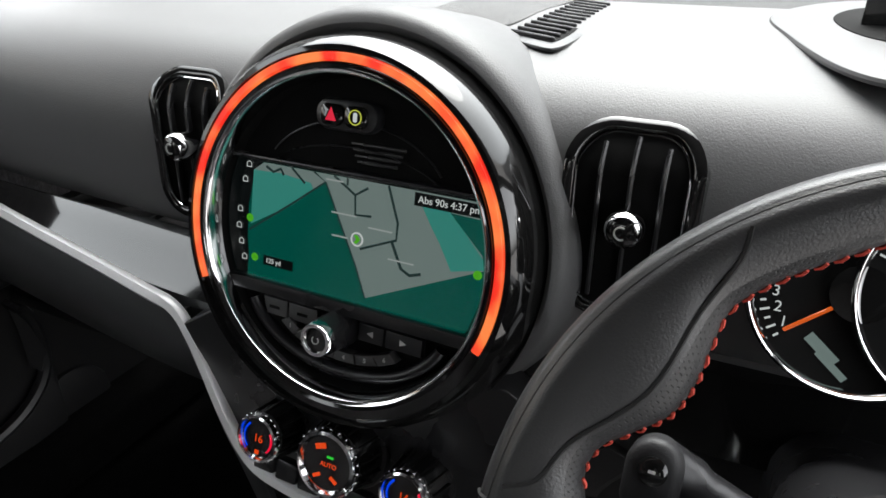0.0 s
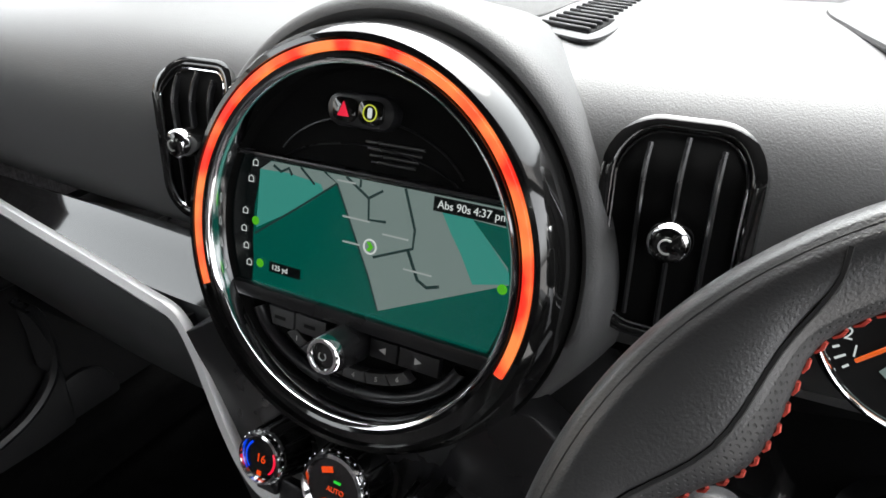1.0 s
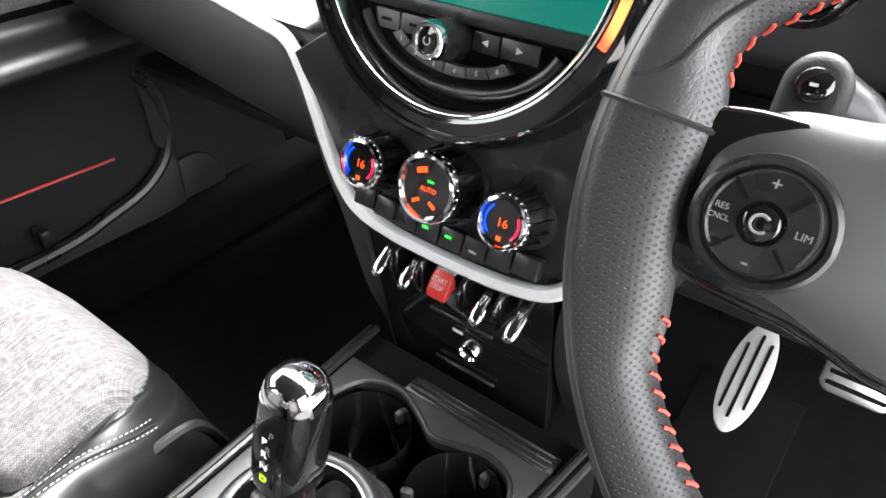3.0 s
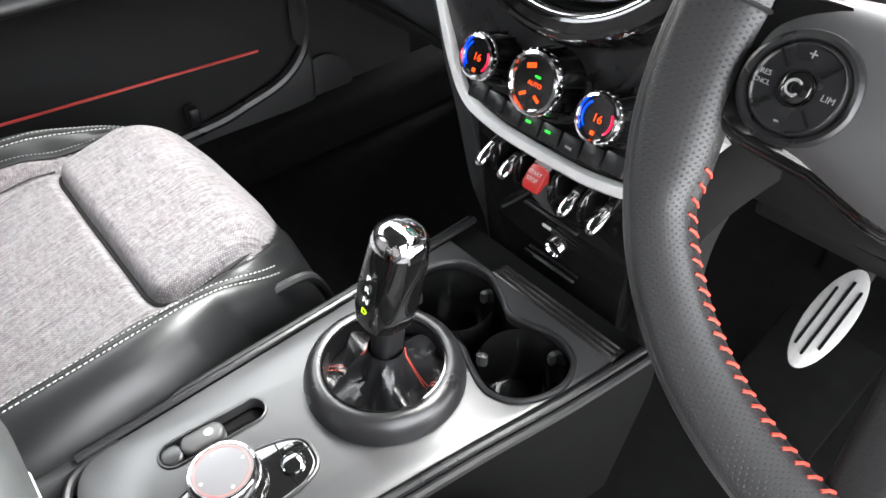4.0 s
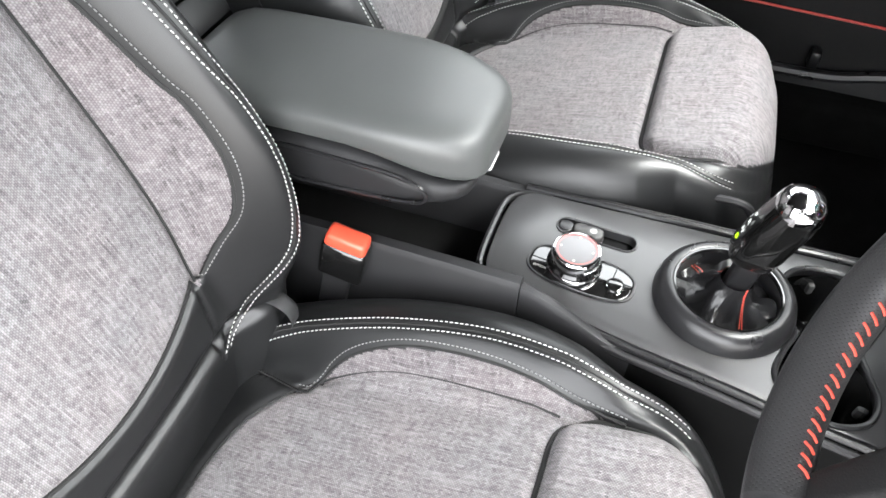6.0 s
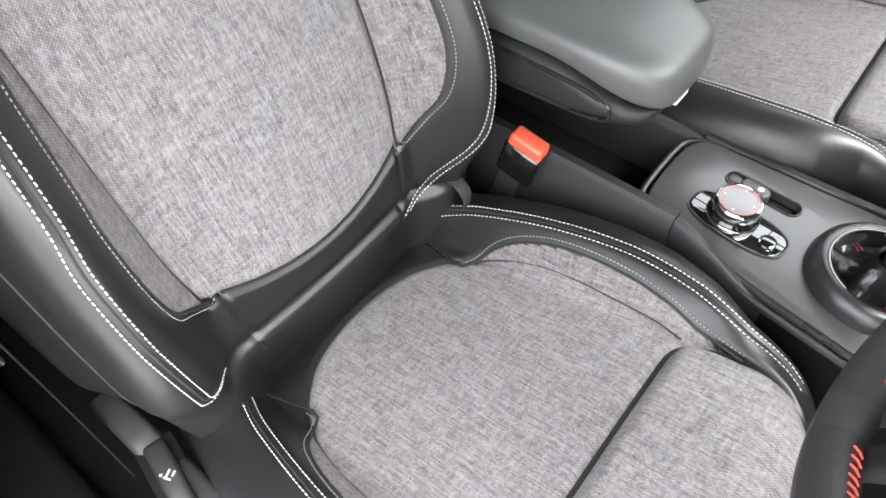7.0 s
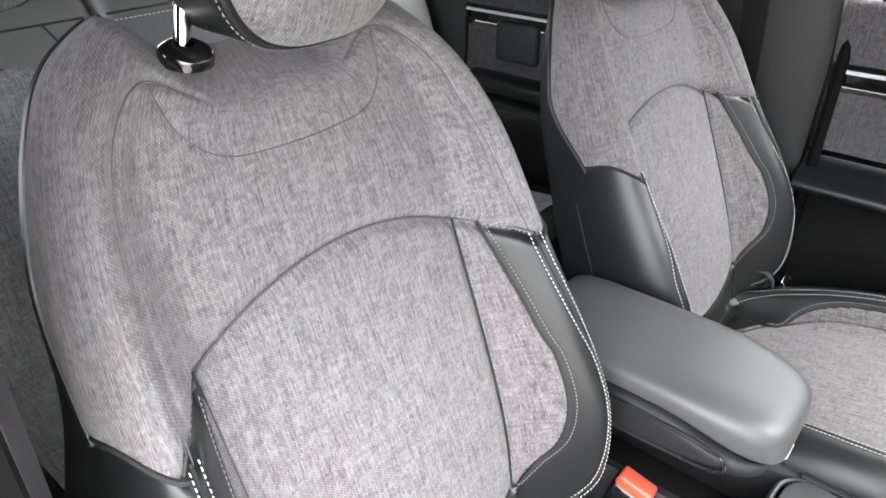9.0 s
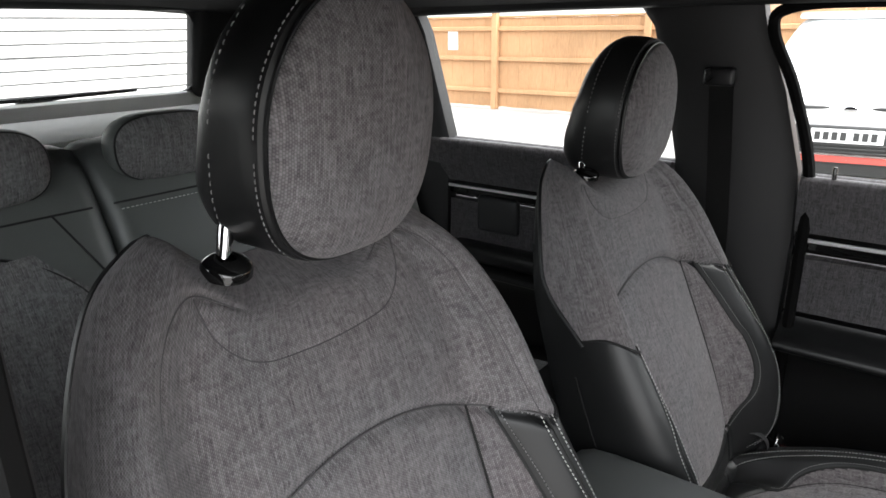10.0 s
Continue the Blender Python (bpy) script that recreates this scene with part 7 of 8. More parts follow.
# ---- doors, pillars, rear bench and tailgate ----
def door_panel(name, y0, y1, sg, label, rear=False):
    door = thing(name, (sg * 0.74, (y0 + y1) / 2, 0.31), label, "door panel", "door panels")
    prof = [(0.700, 1.118), (0.690, 1.122), (0.680, 1.116), (0.678, 1.09), (0.690, 1.04), (0.705, 1.0), (0.712, 0.97), (0.716, 0.9), (0.716, 0.84), (0.705, 0.81), (0.66, 0.795), (0.645, 0.78), (0.655, 0.765), (0.72, 0.745), (0.775, 0.70), (0.795, 0.62), (0.80, 0.5), (0.80, 0.40), (0.79, 0.34)]
    prof = [(p.x, p.y) for p in smooth_line([(a, b, 0) for a, b in prof], 60)]

    def skin(lo, hi, material, nm, lab, proud=0.0, ya=y0, yb=y1):
        pts = [(a, b) for a, b in prof if lo <= b <= hi]
        rings = []
        for y in np.linspace(ya, yb, 20):
            line = [Vector((sg * (a - proud), y, b)) for a, b in pts]
            rings.append(line + [p + Vector((sg * (0.04 + proud), 0, 0)) for p in reversed(line)])
        bm = loft(rings)
        me = bpy.data.meshes.new(nm)
        bmesh.ops.recalc_face_normals(bm, faces=bm.faces)
        bm.to_mesh(me)
        bm.free()
        layer = me.uv_layers.new(name="UVMap")
        for lo_ in me.loops:
            co = me.vertices[lo_.vertex_index].co
            layer.data[lo_.index].uv = (co.y, co.z)
        return part(nm, me, material, door, lab)

    skin(1.0, 1.13, door_cloth, "top_roll", "dark grey cloth-covered top roll")
    skin(0.96, 1.0, gloss_black, "trim_band", "glossy black trim band")
    skin(0.83, 0.96, door_cloth, "cloth_insert", "dark grey cloth insert")
    skin(0.74, 0.83, leather, "armrest", "black padded door armrest")
    skin(0.30, 0.74, door_plastic, "lower_panel", "grained black lower door panel")
    part("silver_line", box((0.006, abs(y1 - y0) - 0.04, 0.008), (sg * 0.704, (y0 + y1) / 2, 0.992), 0.0025, 2), satin_silver, door, "thin silver trim line")
    part("lock_pin", lathe([(0.0045, -0.012), (0.0045, 0.020), (0.0035, 0.023), (0.0, 0.0235)], Matrix.Translation((sg * 0.69, max(min(y0, y1) + 0.055, min(y0, y1)), 1.122)), 16), gloss_black, door, "black lock pin")
    return door


left_front = door_panel("front_door", 0.86, -0.292, -1, "closed black passenger door with cloth insert and red line")
red_paint = shader("red_line_paint", (0.55, 0.05, 0.04), 0.4)
part("red_line", tube([Vector((-0.7955, y, 0.541 + 0.05 * (0.5 - y))) for y in np.linspace(0.0, 0.49, 12)], 0.0026, 6), red_paint, left_front, "thin red accent line")
pocket = smooth_line([(-0.786, -0.2, 0.46), (-0.784, 0.1, 0.44), (-0.783, 0.34, 0.435), (-0.783, 0.44, 0.45), (-0.784, 0.53, 0.475), (-0.786, 0.585, 0.53), (-0.788, 0.59, 0.62), (-0.79, 0.56, 0.68)], 50)
part("pocket_rim", tube(pocket, 0.011, 8), plastic_soft, left_front, "rounded door pocket rim")
part("pocket_front", loft([[p + Vector((dx, 0, -dz)) for p in pocket] for dx, dz in ((0.0, 0.0), (0.012, 0.06), (0.008, 0.13))], False, False), plastic, left_front)
part("speaker_cover", lathe([(0.0, 0.006), (0.06, 0.006), (0.07, 0.002), (0.072, -0.004)], Matrix.Translation((-0.792, 0.62, 0.42)) @ pose(0, 0, 0, 0, 90, 0), 40), plastic, left_front)
part("pull_stud", box((0.03, 0.02, 0.035), (-0.775, 0.33, 0.475), 0.006, 2), plastic_soft, left_front)
left_rear = door_panel("rear_door", -0.545, -1.24, -1, "closed black rear door with cloth insert and armrest")
part("handle_recess", box((0.02, 0.13, 0.10), (-0.712, -1.0, 0.925), 0.012, 3), leather_grey, left_rear, "dark grey handle plate")
part("arm_pod", box((0.07, 0.30, 0.045), (-0.68, -0.98, 0.825), 0.016, 3), leather, left_rear, "black padded arm pod")
door_panel("rear_door", -0.545, -1.24, 1, "closed black rear door behind the driver's seat")


def post(name, lower, upper, label, depth=0.05, sg=-1):
    """A pillar cover: a quad of (y, z) corners swelling inward at x."""
    rings = []
    for (xa, ya0, ya1, za) in lower + upper:
        d = sg
        rings.append([Vector((d * (xa + depth), ya0, za)), Vector((d * (xa + 0.012), ya0, za)), Vector((d * xa, ya0 + 0.02, za)), Vector((d * (xa - 0.006), (ya0 + ya1) / 2, za)), Vector((d * xa, ya1 - 0.02, za)), Vector((d * (xa + 0.012), ya1, za)), Vector((d * (xa + depth), ya1, za))])
    return shell(name, loft(rings), pillar_mat, label, "car pillar")


for sg, side in ((-1, "left"), (1, "right")):
    rows_b = [(0.70, -0.53, -0.30, 0.33), (0.69, -0.53, -0.30, 0.7), (0.685, -0.535, -0.295, 1.0), (0.68, -0.54, -0.30, 1.13), (0.67, -0.57, -0.34, 1.28), (0.655, -0.60, -0.385, 1.40), (0.635, -0.64, -0.395, 1.46), (0.60, -0.70, -0.34, 1.50)]
    if sg > 0:
        rows_b = [(a + (0.12 if z < 0.9 else -0.016), b - 0.03, c - 0.03, z) for a, b, c, z in rows_b]
    post("pillar_b_" + side, rows_b, [], "black plastic centre pillar cover", sg=sg)
    post("pillar_c_" + side, [(0.70, -2.0, -1.19, 0.33), (0.69, -2.0, -1.16, 0.9), (0.685, -2.0, -1.15, 1.125), (0.67, -2.0, -1.175, 1.25), (0.65, -2.0, -1.20, 1.39), (0.63, -2.0, -1.215, 1.45), (0.60, -2.0, -1.15, 1.50)], [], "black plastic rear pillar cover", sg=sg)
    # weather seals round the openings
    seal = smooth_line([(sg * 0.704, -0.278, 0.5), (sg * 0.70, -0.276, 0.9), (sg * 0.695, -0.280, 1.12), (sg * 0.685, -0.325, 1.28), (sg * 0.668, -0.372, 1.39), (sg * 0.655, -0.345, 1.43), (sg * 0.65, -0.2, 1.437), (sg * 0.648, 0.1, 1.425), (sg * 0.64, 0.45, 1.37)][0 if sg < 0 else 2:], 60)
    shell("trim_seal_" + side, tube(seal, 0.011, 8), matt_black, "black rubber door seal", "door seal")
    shell("sill_" + side, box((0.10, 1.9, 0.11), (sg * 0.775, 0.05, 0.355), 0.025, 3), carpet, "black door sill", "door sill")
    # belt on the pillar
    b = thing("seat_belt", (sg * 0.67, -0.43, 0.5), "black seat belt webbing hanging on the centre pillar", "seat belt", "front belts")
    run = smooth_line([(sg * 0.662, -0.455, 1.30), (sg * 0.668, -0.44, 1.1), (sg * 0.672, -0.43, 0.9), (sg * 0.676, -0.425, 0.6), (sg * 0.68, -0.42, 0.42)], 20)
    part("webbing", sweep(run, [(-0.023, -0.0008), (-0.023, 0.0008), (0.023, 0.0008), (0.023, -0.0008)], up=(1, 0, 0)), belt_mat, b)
    part("belt_guide", box((0.02, 0.06, 0.035), (sg * 0.655, -0.457, 1.305), 0.007, 3), plastic_soft, b, "black plastic belt guide")

    if sg < 0:
        tongue = part("belt_tongue", box((0.050, 0.010, 0.030), (-0.612, -0.245, 0.572), 0.003, 2, None), plastic_soft, b, "black belt tongue")
        part("tongue_plate", box((0.024, 0.003, 0.034), (0, 0, 0), 0.001, 1, Matrix.Translation((-0.600, -0.238, 0.590)) @ pose(0, 0, 0, 30, 25, 0)), chrome, tongue, "chrome tongue plate")
        lower_run = smooth_line([(-0.676, -0.36, 0.36), (-0.655, -0.31, 0.46), (-0.632, -0.262, 0.555), (-0.612, -0.248, 0.58)], 12)
        part("webbing", sweep(lower_run, [(-0.023, -0.0008), (-0.023, 0.0008), (0.023, 0.0008), (0.023, -0.0008)], up=(1, 0, 0)), belt_mat, b)
    if sg > 0:
        part("belt_tag", box((0.003, 0.034, 0.055), (0.688, -0.485, 0.705), 0.001, 1, pose(0, 0, 0, 0, 0, 0)), grain(shader("grey_label_cloth", (0.30, 0.29, 0.27), 0.8), 800, 0.0003, 0.15), b, "grey cloth label on the belt")
        anchor = part("belt_anchor", box((0.006, 0.03, 0.06), (0.686, -0.452, 0.70), 0.002, 1), steel, b, "steel belt anchor")
        part("anchor_bolt", lathe([(0.011, 0.0), (0.011, 0.007), (0.0, 0.009)], Matrix.Translation((0.683, -0.45, 0.69)) @ pose(0, 0, 0, 0, -90, 0), 12), chrome, anchor)

# rear bench
bench = thing("rear_bench", (0, -1.1, 0.31), "black leatherette rear bench with grey cloth panels", "car seat")


def bench_back(x0, x1, panel):
    rings = []
    n = 26
    for k in range(n + 1):
        x = x0 + (x1 - x0) * k / n
        e = min(1.0, min(x - x0, x1 - x) / 0.05)
        bulge = 0.03 * math.sqrt(max(0.0, 1 - (1 - e) ** 2))
        ring = []
        for (y, z, w) in ((-1.14, 0.56, 1), (-1.16, 0.68, 1), (-1.20, 0.82, 1), (-1.255, 0.98, 1), (-1.31, 1.10, 1), (-1.345, 1.16, 0.8), (-1.375, 1.19, 0.3), (-1.42, 1.19, 0.0), (-1.45, 1.15, 0), (-1.30, 0.56, 0)):
            ring.append(Vector((x, y + bulge * w, z + bulge * 0.4 * (1 - w))))
        rings.append(ring)
    return loft(rings)


for x0, x1 in ((0.175, 0.66), (-0.17, 0.17), (-0.66, -0.175)):
    part("backrest", bench_back(x0, x1, None), bench_hide, bench, "black leatherette backrest section")
for sg in (-1, 1):
    shape = smooth_line([(sg * 0.22, 0.55, 0), (sg * 0.222, 0.84, 0), (sg * 0.26, 0.97, 0), (sg * 0.36, 1.05, 0), (sg * 0.47, 1.05, 0), (sg * 0.57, 0.97, 0), (sg * 0.608, 0.84, 0), (sg * 0.61, 0.55, 0)], 50)
    vs_, fs_, us_ = [], [], []
    rows_ = 14
    for k in range(rows_ + 1):
        z = 0.56 + (1.05 - 0.56) * k / rows_
        pts = [p for p in shape]
        inside = [p.x for p in shape if p.y >= z - 0.02]
        lo, hi = (min(inside), max(inside)) if inside else (sg * 0.4, sg * 0.41)
        for j in range(13):
            x = lo + (hi - lo) * j / 12
            y = lerp_at(z, [(0.56, -1.108), (0.68, -1.128), (0.82, -1.168), (0.98, -1.222), (1.1, -1.276)]) + 0.004 + 0.008 * math.sin(math.pi * j / 12)
            vs_.append((x, y, z))
            us_.append((x, z))
    for k in range(rows_):
        for j in range(12):
            fs_.append((k * 13 + j, k * 13 + j + 1, (k + 1) * 13 + j + 1, (k + 1) * 13 + j))
    part("cloth_panel", sheet(vs_, fs_, us_), rear_cloth, bench, "dark grey cloth backrest panel")
    edge = [Vector((p.x, lerp_at(p.y, [(0.56, -1.108), (0.68, -1.128), (0.82, -1.168), (0.98, -1.222), (1.1, -1.276)]) + 0.003, p.y)) for p in shape]
    part("seam", tube(edge, 0.0025, 6), dark_thread, bench)
    for sx in (0.34 * sg,):
        top = [Vector((sg * x, -1.29 - 0.002, 1.075)) for x in np.linspace(0.2, 0.64, 20)]
        part("stitching", stitches(top, [Vector((0, 0.9, 0.4))] * 20, 0.009, 0.006, 0.0009), white_thread, bench, "white stitching")
    pts = [Vector((sg * 0.62, -1.2, 0.8)), Vector((sg * 0.5, -1.23, 0.9)), Vector((sg * 0.36, -1.24, 1.05))]
def bench_front(x, z):
    return Vector((x, lerp_at(z, [(0.56, -1.11), (0.68, -1.13), (0.82, -1.17), (0.98, -1.225), (1.10, -1.28), (1.16, -1.318)]) + 0.0005, z))


for line_b in ([(-0.16, 1.0), (-0.05, 0.86), (0.05, 0.86), (0.16, 1.0)], [(0.20, 1.10), (0.64, 1.10)], [(-0.64, 1.10), (-0.20, 1.10)], [(-0.16, 1.10), (0.16, 1.10)], [(0.20, 0.96), (0.27, 1.10)], [(-0.20, 0.96), (-0.27, 1.10)]):
    pts_b = [bench_front(*(Vector(line_b[k]).lerp(Vector(line_b[k + 1]), f))) for k in range(len(line_b) - 1) for f in np.linspace(0, 1, 8)]
    part("seam", tube(pts_b, 0.0022, 5), dark_thread, bench)
part("stitching", stitches([bench_front(x, 1.088) for x in np.linspace(-0.15, 0.15, 20)], [Vector((0, 0.9, 0.4))] * 20, 0.009, 0.006, 0.0009), white_thread, bench, "white stitching")
part("seat_base", loft([[Vector((x, y, z)) for y, z in ((-0.70, 0.34), (-0.69, 0.5), (-0.70, 0.585), (-0.74, 0.615), (-0.95, 0.60), (-1.13, 0.585), (-1.16, 0.5), (-1.16, 0.34))] for x in np.linspace(-0.66, 0.66, 20)]), leather, bench, "black leatherette cushion")
for sg in (-1, 1):
    vs_, fs_, us_ = [], [], []
    for k in range(13):
        y = -0.76 - 0.34 * k / 12
        for j in range(13):
            x = sg * (0.24 + 0.34 * j / 12)
            vs_.append((x, y, lerp_at(-y, [(0.70, 0.59), (0.76, 0.617), (0.95, 0.604), (1.13, 0.59)]) + 0.004 + 0.006 * math.sin(math.pi * j / 12) * math.sin(math.pi * k / 12)))
            us_.append((x, y))
    for k in range(12):
        for j in range(12):
            fs_.append((k * 13 + j, k * 13 + j + 1, (k + 1) * 13 + j + 1, (k + 1) * 13 + j))
    part("cloth_panel", sheet(vs_, fs_, us_), rear_cloth, bench, "dark grey cloth cushion panel")


def rear_headrest(x):
    h = thing("rear_headrest", (x, -1.40, 1.12), "low black leatherette rear headrest with grey cloth face", "headrest", "rear headrests")
    c = Vector((x, -1.325, 1.186))
    verts_, faces_ = [], []

    def sup(th, ph):
        e = 0.6
        cx, sx = math.copysign(abs(math.cos(th)) ** e, math.cos(th)), math.copysign(abs(math.sin(th)) ** 0.8, math.sin(th))
        r = math.sin(ph) ** 0.6
        return c + Vector((cx * r * 0.118, math.copysign(abs(math.cos(ph)) ** 0.7, math.cos(ph)) * 0.045, sx * r * 0.066))

    groups = {True: [], False: []}
    for i in range(31):
        for j in range(48):
            verts_.append(sup(2 * math.pi * j / 48, 0.001 + (math.pi - 0.002) * i / 30))
    for i in range(30):
        for j in range(48):
            groups[i < 11].append((i * 48 + j, i * 48 + (j + 1) % 48, (i + 1) * 48 + (j + 1) % 48, (i + 1) * 48 + j))
    for f_, nm in ((True, "face"), (False, "surround")):
        used = sorted({k for q in groups[f_] for k in q})
        at = {k: n for n, k in enumerate(used)}
        part(nm, sheet([verts_[k] for k in used], [tuple(at[k] for k in q) for q in groups[f_]], [(verts_[k].x, verts_[k].z) for k in used]), rear_cloth if f_ else bench_hide, h)
    part("piping", tube([sup(2 * math.pi * j / 48, math.pi * 11 / 30) for j in range(48)], 0.0022, 6, closed=True), leather, h)
    for sx in (-0.05, 0.05):
        part("post", tube([c + Vector((sx, 0, -0.11)), c + Vector((sx, 0, -0.04))], 0.006, 10), chrome, h)
    return h


for hx in (0.36, 0.020, -0.32):
    rear_headrest(hx)
shelf_mat = grain(shader("pale_grey_load_cover", (0.68, 0.67, 0.65), 0.8), 500, 0.0004, 0.08)
cover = thing("load_cover", (0, -1.68, 1.10), "pale grey load cover behind the rear seat", "load cover")
part("cover_sheet", box((1.22, 0.40, 0.012), (0, -1.69, 1.186), 0.004), shelf_mat, cover)
# tailgate
shell("trim_tailgate_ledge", loft([[Vector((x, y, z)) for y, z in ((-1.895, 1.02), (-1.90, 1.18), (-1.93, 1.222), (-1.985, 1.226), (-1.985, 1.02))] for x in np.linspace(-0.56, 0.56, 9)]), shelf_mat, "pale grey ledge below the rear window", "tailgate")
shell("wall_tailgate", loft([[Vector((x, y, z)) for x, z in ((-0.66, z0), (0.66, z0))] + [Vector((x, y - 0.05, z)) for x, z in ((0.66, z0), (-0.66, z0))] for y, z0 in ((-2.05, 0.33), (-2.05, 0.8), (-2.0, 1.0), (-1.99, 1.20))]), pillar_mat, "black tailgate trim below the rear window", "tailgate")
shell("trim_tailgate_top", box((1.3, 0.10, 0.07), (0, -1.86, 1.487), 0.02, 3), pillar_mat, "black trim above the rear window", "tailgate")
for sg in (-1, 1):
    shell("trim_tailgate_" + ("left" if sg < 0 else "right"), sweep([(sg * 0.53, -1.97, 1.14), (sg * 0.525, -1.93, 1.28), (sg * 0.515, -1.87, 1.48)], [(p[0], p[1]) for p in rounded_rect(0.16, 0.06, 0.02, 4)], up=(0, 1, 0)), pillar_mat, "black tailgate side trim", "tailgate")
rear_glass = part("window_rear", sheet([(-0.47, -1.955, 1.215), (0.47, -1.955, 1.215), (0.45, -1.885, 1.46), (-0.45, -1.885, 1.46)], [(0, 1, 2, 3)]), window_glass)
tagged(rear_glass, "clear heated rear window glass", "window", kind="structure")
rear_glass.visible_shadow = False
heat = bmesh.new()
for k in range(9):
    z = 1.245 + 0.023 * k
    f = (z - 1.215) / 0.245
    pts = [Vector((x, -1.953 + 0.07 * f, z - 0.006 * (x / 0.45) ** 2)) for x in np.linspace(-0.43, 0.43, 24)]
    tube(pts, 0.0007, 4, bm=heat)
wires = part("heater_wires", heat, plastic_soft, rear_glass, "fine heater wires")
wiper = thing("rear_wiper", (0, -1.99, 1.16), "black rear wiper resting along the window foot", "wiper")
part("wiper_arm", tube(smooth_line([(0.02, -1.995, 1.222), (-0.1, -1.99, 1.234), (-0.28, -1.988, 1.238)], 16), [0.012 - 0.0005 * k for k in range(17)], 8, flat=0.5), plastic_soft, wiper)
part("wiper_blade", tube(smooth_line([(0.06, -1.985, 1.234), (-0.12, -1.982, 1.235), (-0.30, -1.982, 1.238)], 12), 0.005, 6), matt_black, wiper)
# rounded corners of the rear window opening
for sg in (-1, 1):
    for lowc in (0, 1):
        zc, yc, xc = (1.228, -1.945, 0.462) if lowc else (1.455, -1.875, 0.440)
        arc_c = [(0.05 - 0.05 * math.cos(q), 0.05 - 0.05 * math.sin(q)) for q in np.linspace(0, math.pi / 2, 8)]
        pts_c = [(0, 0)] + arc_c
        ring_c = [Vector((sg * (xc - a), yc + (0.28 * b if lowc else -0.28 * b), zc + (b if lowc else -b))) for a, b in pts_c]
        shell("trim_corner", loft([ring_c, [p + Vector((0, 0.012, 0)) for p in ring_c]]), pillar_mat, "black rounded corner of the rear window surround", "tailgate")
# windscreen
ws = part("window_windscreen", loft([[Vector((x, 1.12 - 0.02 * (x / 0.6) ** 2 * 4 * 0.3 - f * 0.66, 1.08 + f * 0.33 - 0.03 * (x / 0.6) ** 2 * f)) for x in np.linspace(-0.64, 0.64, 12)] for f in (0, 0.25, 0.5, 0.75, 1.0)], False, False), window_glass)
tagged(ws, "clear windscreen glass", "window", kind="structure")
ws.visible_shadow = False
for nm, quad in (("window_front_left", [(-0.712, -0.28, 1.12), (-0.712, 0.7, 1.12), (-0.66, 0.42, 1.40), (-0.66, -0.38, 1.475)]), ("window_rear_left", [(-0.712, -1.15, 1.12), (-0.712, -0.54, 1.12), (-0.66, -0.61, 1.475), (-0.66, -1.21, 1.475)]), ("window_rear_right", [(0.712, -1.15, 1.12), (0.712, -0.54, 1.12), (0.66, -0.61, 1.435), (0.66, -1.21, 1.435)])):
    g = part(nm, sheet(quad, [(0, 1, 2, 3)]), window_glass)
    tagged(g, "clear side window glass", "window", kind="structure")
    g.visible_shadow = False
# outer skin below the windows keeps daylight out of the footwells
for sg in (-1, 1):
    y0, y1 = (-2.05, 1.2) if sg < 0 else (-2.05, -0.45)
    shell("body_side_" + ("left" if sg < 0 else "right"), box((0.03, y1 - y0, 0.80), (sg * 0.845, (y0 + y1) / 2, 0.70), 0.01), matt_black, "dark outer body side", "car body")
    shell("roof_side_" + ("left" if sg < 0 else "right"), box((0.06, 2.5, 0.05), (sg * 0.675, -0.78, 1.505 if sg < 0 else 1.49), 0.015), gloss_black, "dark outer roof edge", "car body")
shell("bulkhead", box((1.6, 0.03, 0.80), (0, 1.18, 0.68), 0.01), matt_black, "black bulkhead behind the dashboard", "car body")



# ---- what stands outside ----
fence_wood = grain(shader("orange_stained_fence_boards", (0.43, 0.25, 0.135), 0.8, spec=0.2), 40, 0.003, 0.22, 1.2, stretch=(3, 3, 0.25))
FX = -9.6
POSTS = [-18.0 + 2.72 * k for k in range(12)]
fence = thing("fence", (FX, -5, 0), "orange stained close-board timber fence with posts and rails", "fence")
for k, py in enumerate(POSTS):
    part("post", box((0.10, 0.11, 1.66), (FX + 0.06, py + 0.35, 0.83), 0.006, 1), fence_wood, fence)
for k, py in enumerate(POSTS[:-1]):
    for z in (0.32, 0.86, 1.36):
        part("rail", box((0.07, 2.62, 0.075), (FX + 0.035, py + 0.35 + 1.36, z), 0.012, 1), fence_wood, fence)
    part("cap_rail", box((0.06, 2.64, 0.035), (FX + 0.01, py + 0.35 + 1.36, 1.555), 0.005, 1), fence_wood, fence)
rng = random.Random(4)
for k in range(250):
    y = -17.6 + 0.118 * k
    if not -12.5 < y < 4.5 and k % 1:
        continue
    ob = part("board", box((0.016, 0.125, 1.50), (FX - 0.01 + 0.006 * (k % 2), y, 0.79 + rng.uniform(-0.006, 0.006)), 0.002, 1), fence_wood, fence)
notice = thing("notice", (FX + 0.05, -7.75, 1.0), "small white notice fixed to the fence", "sign")
part("sheet", box((0.006, 0.22, 0.34), (FX + 0.012, -7.72, 1.17), 0.002, 1), shader("notice_white", (0.8, 0.8, 0.78), 0.6), notice)
for k in range(4):
    part("writing_bar", box((0.002, 0.15, 0.02), (FX + 0.0165, -7.72, 1.26 - 0.05 * k), 0, 1), shader("notice_grey", (0.3, 0.3, 0.3), 0.7), notice)

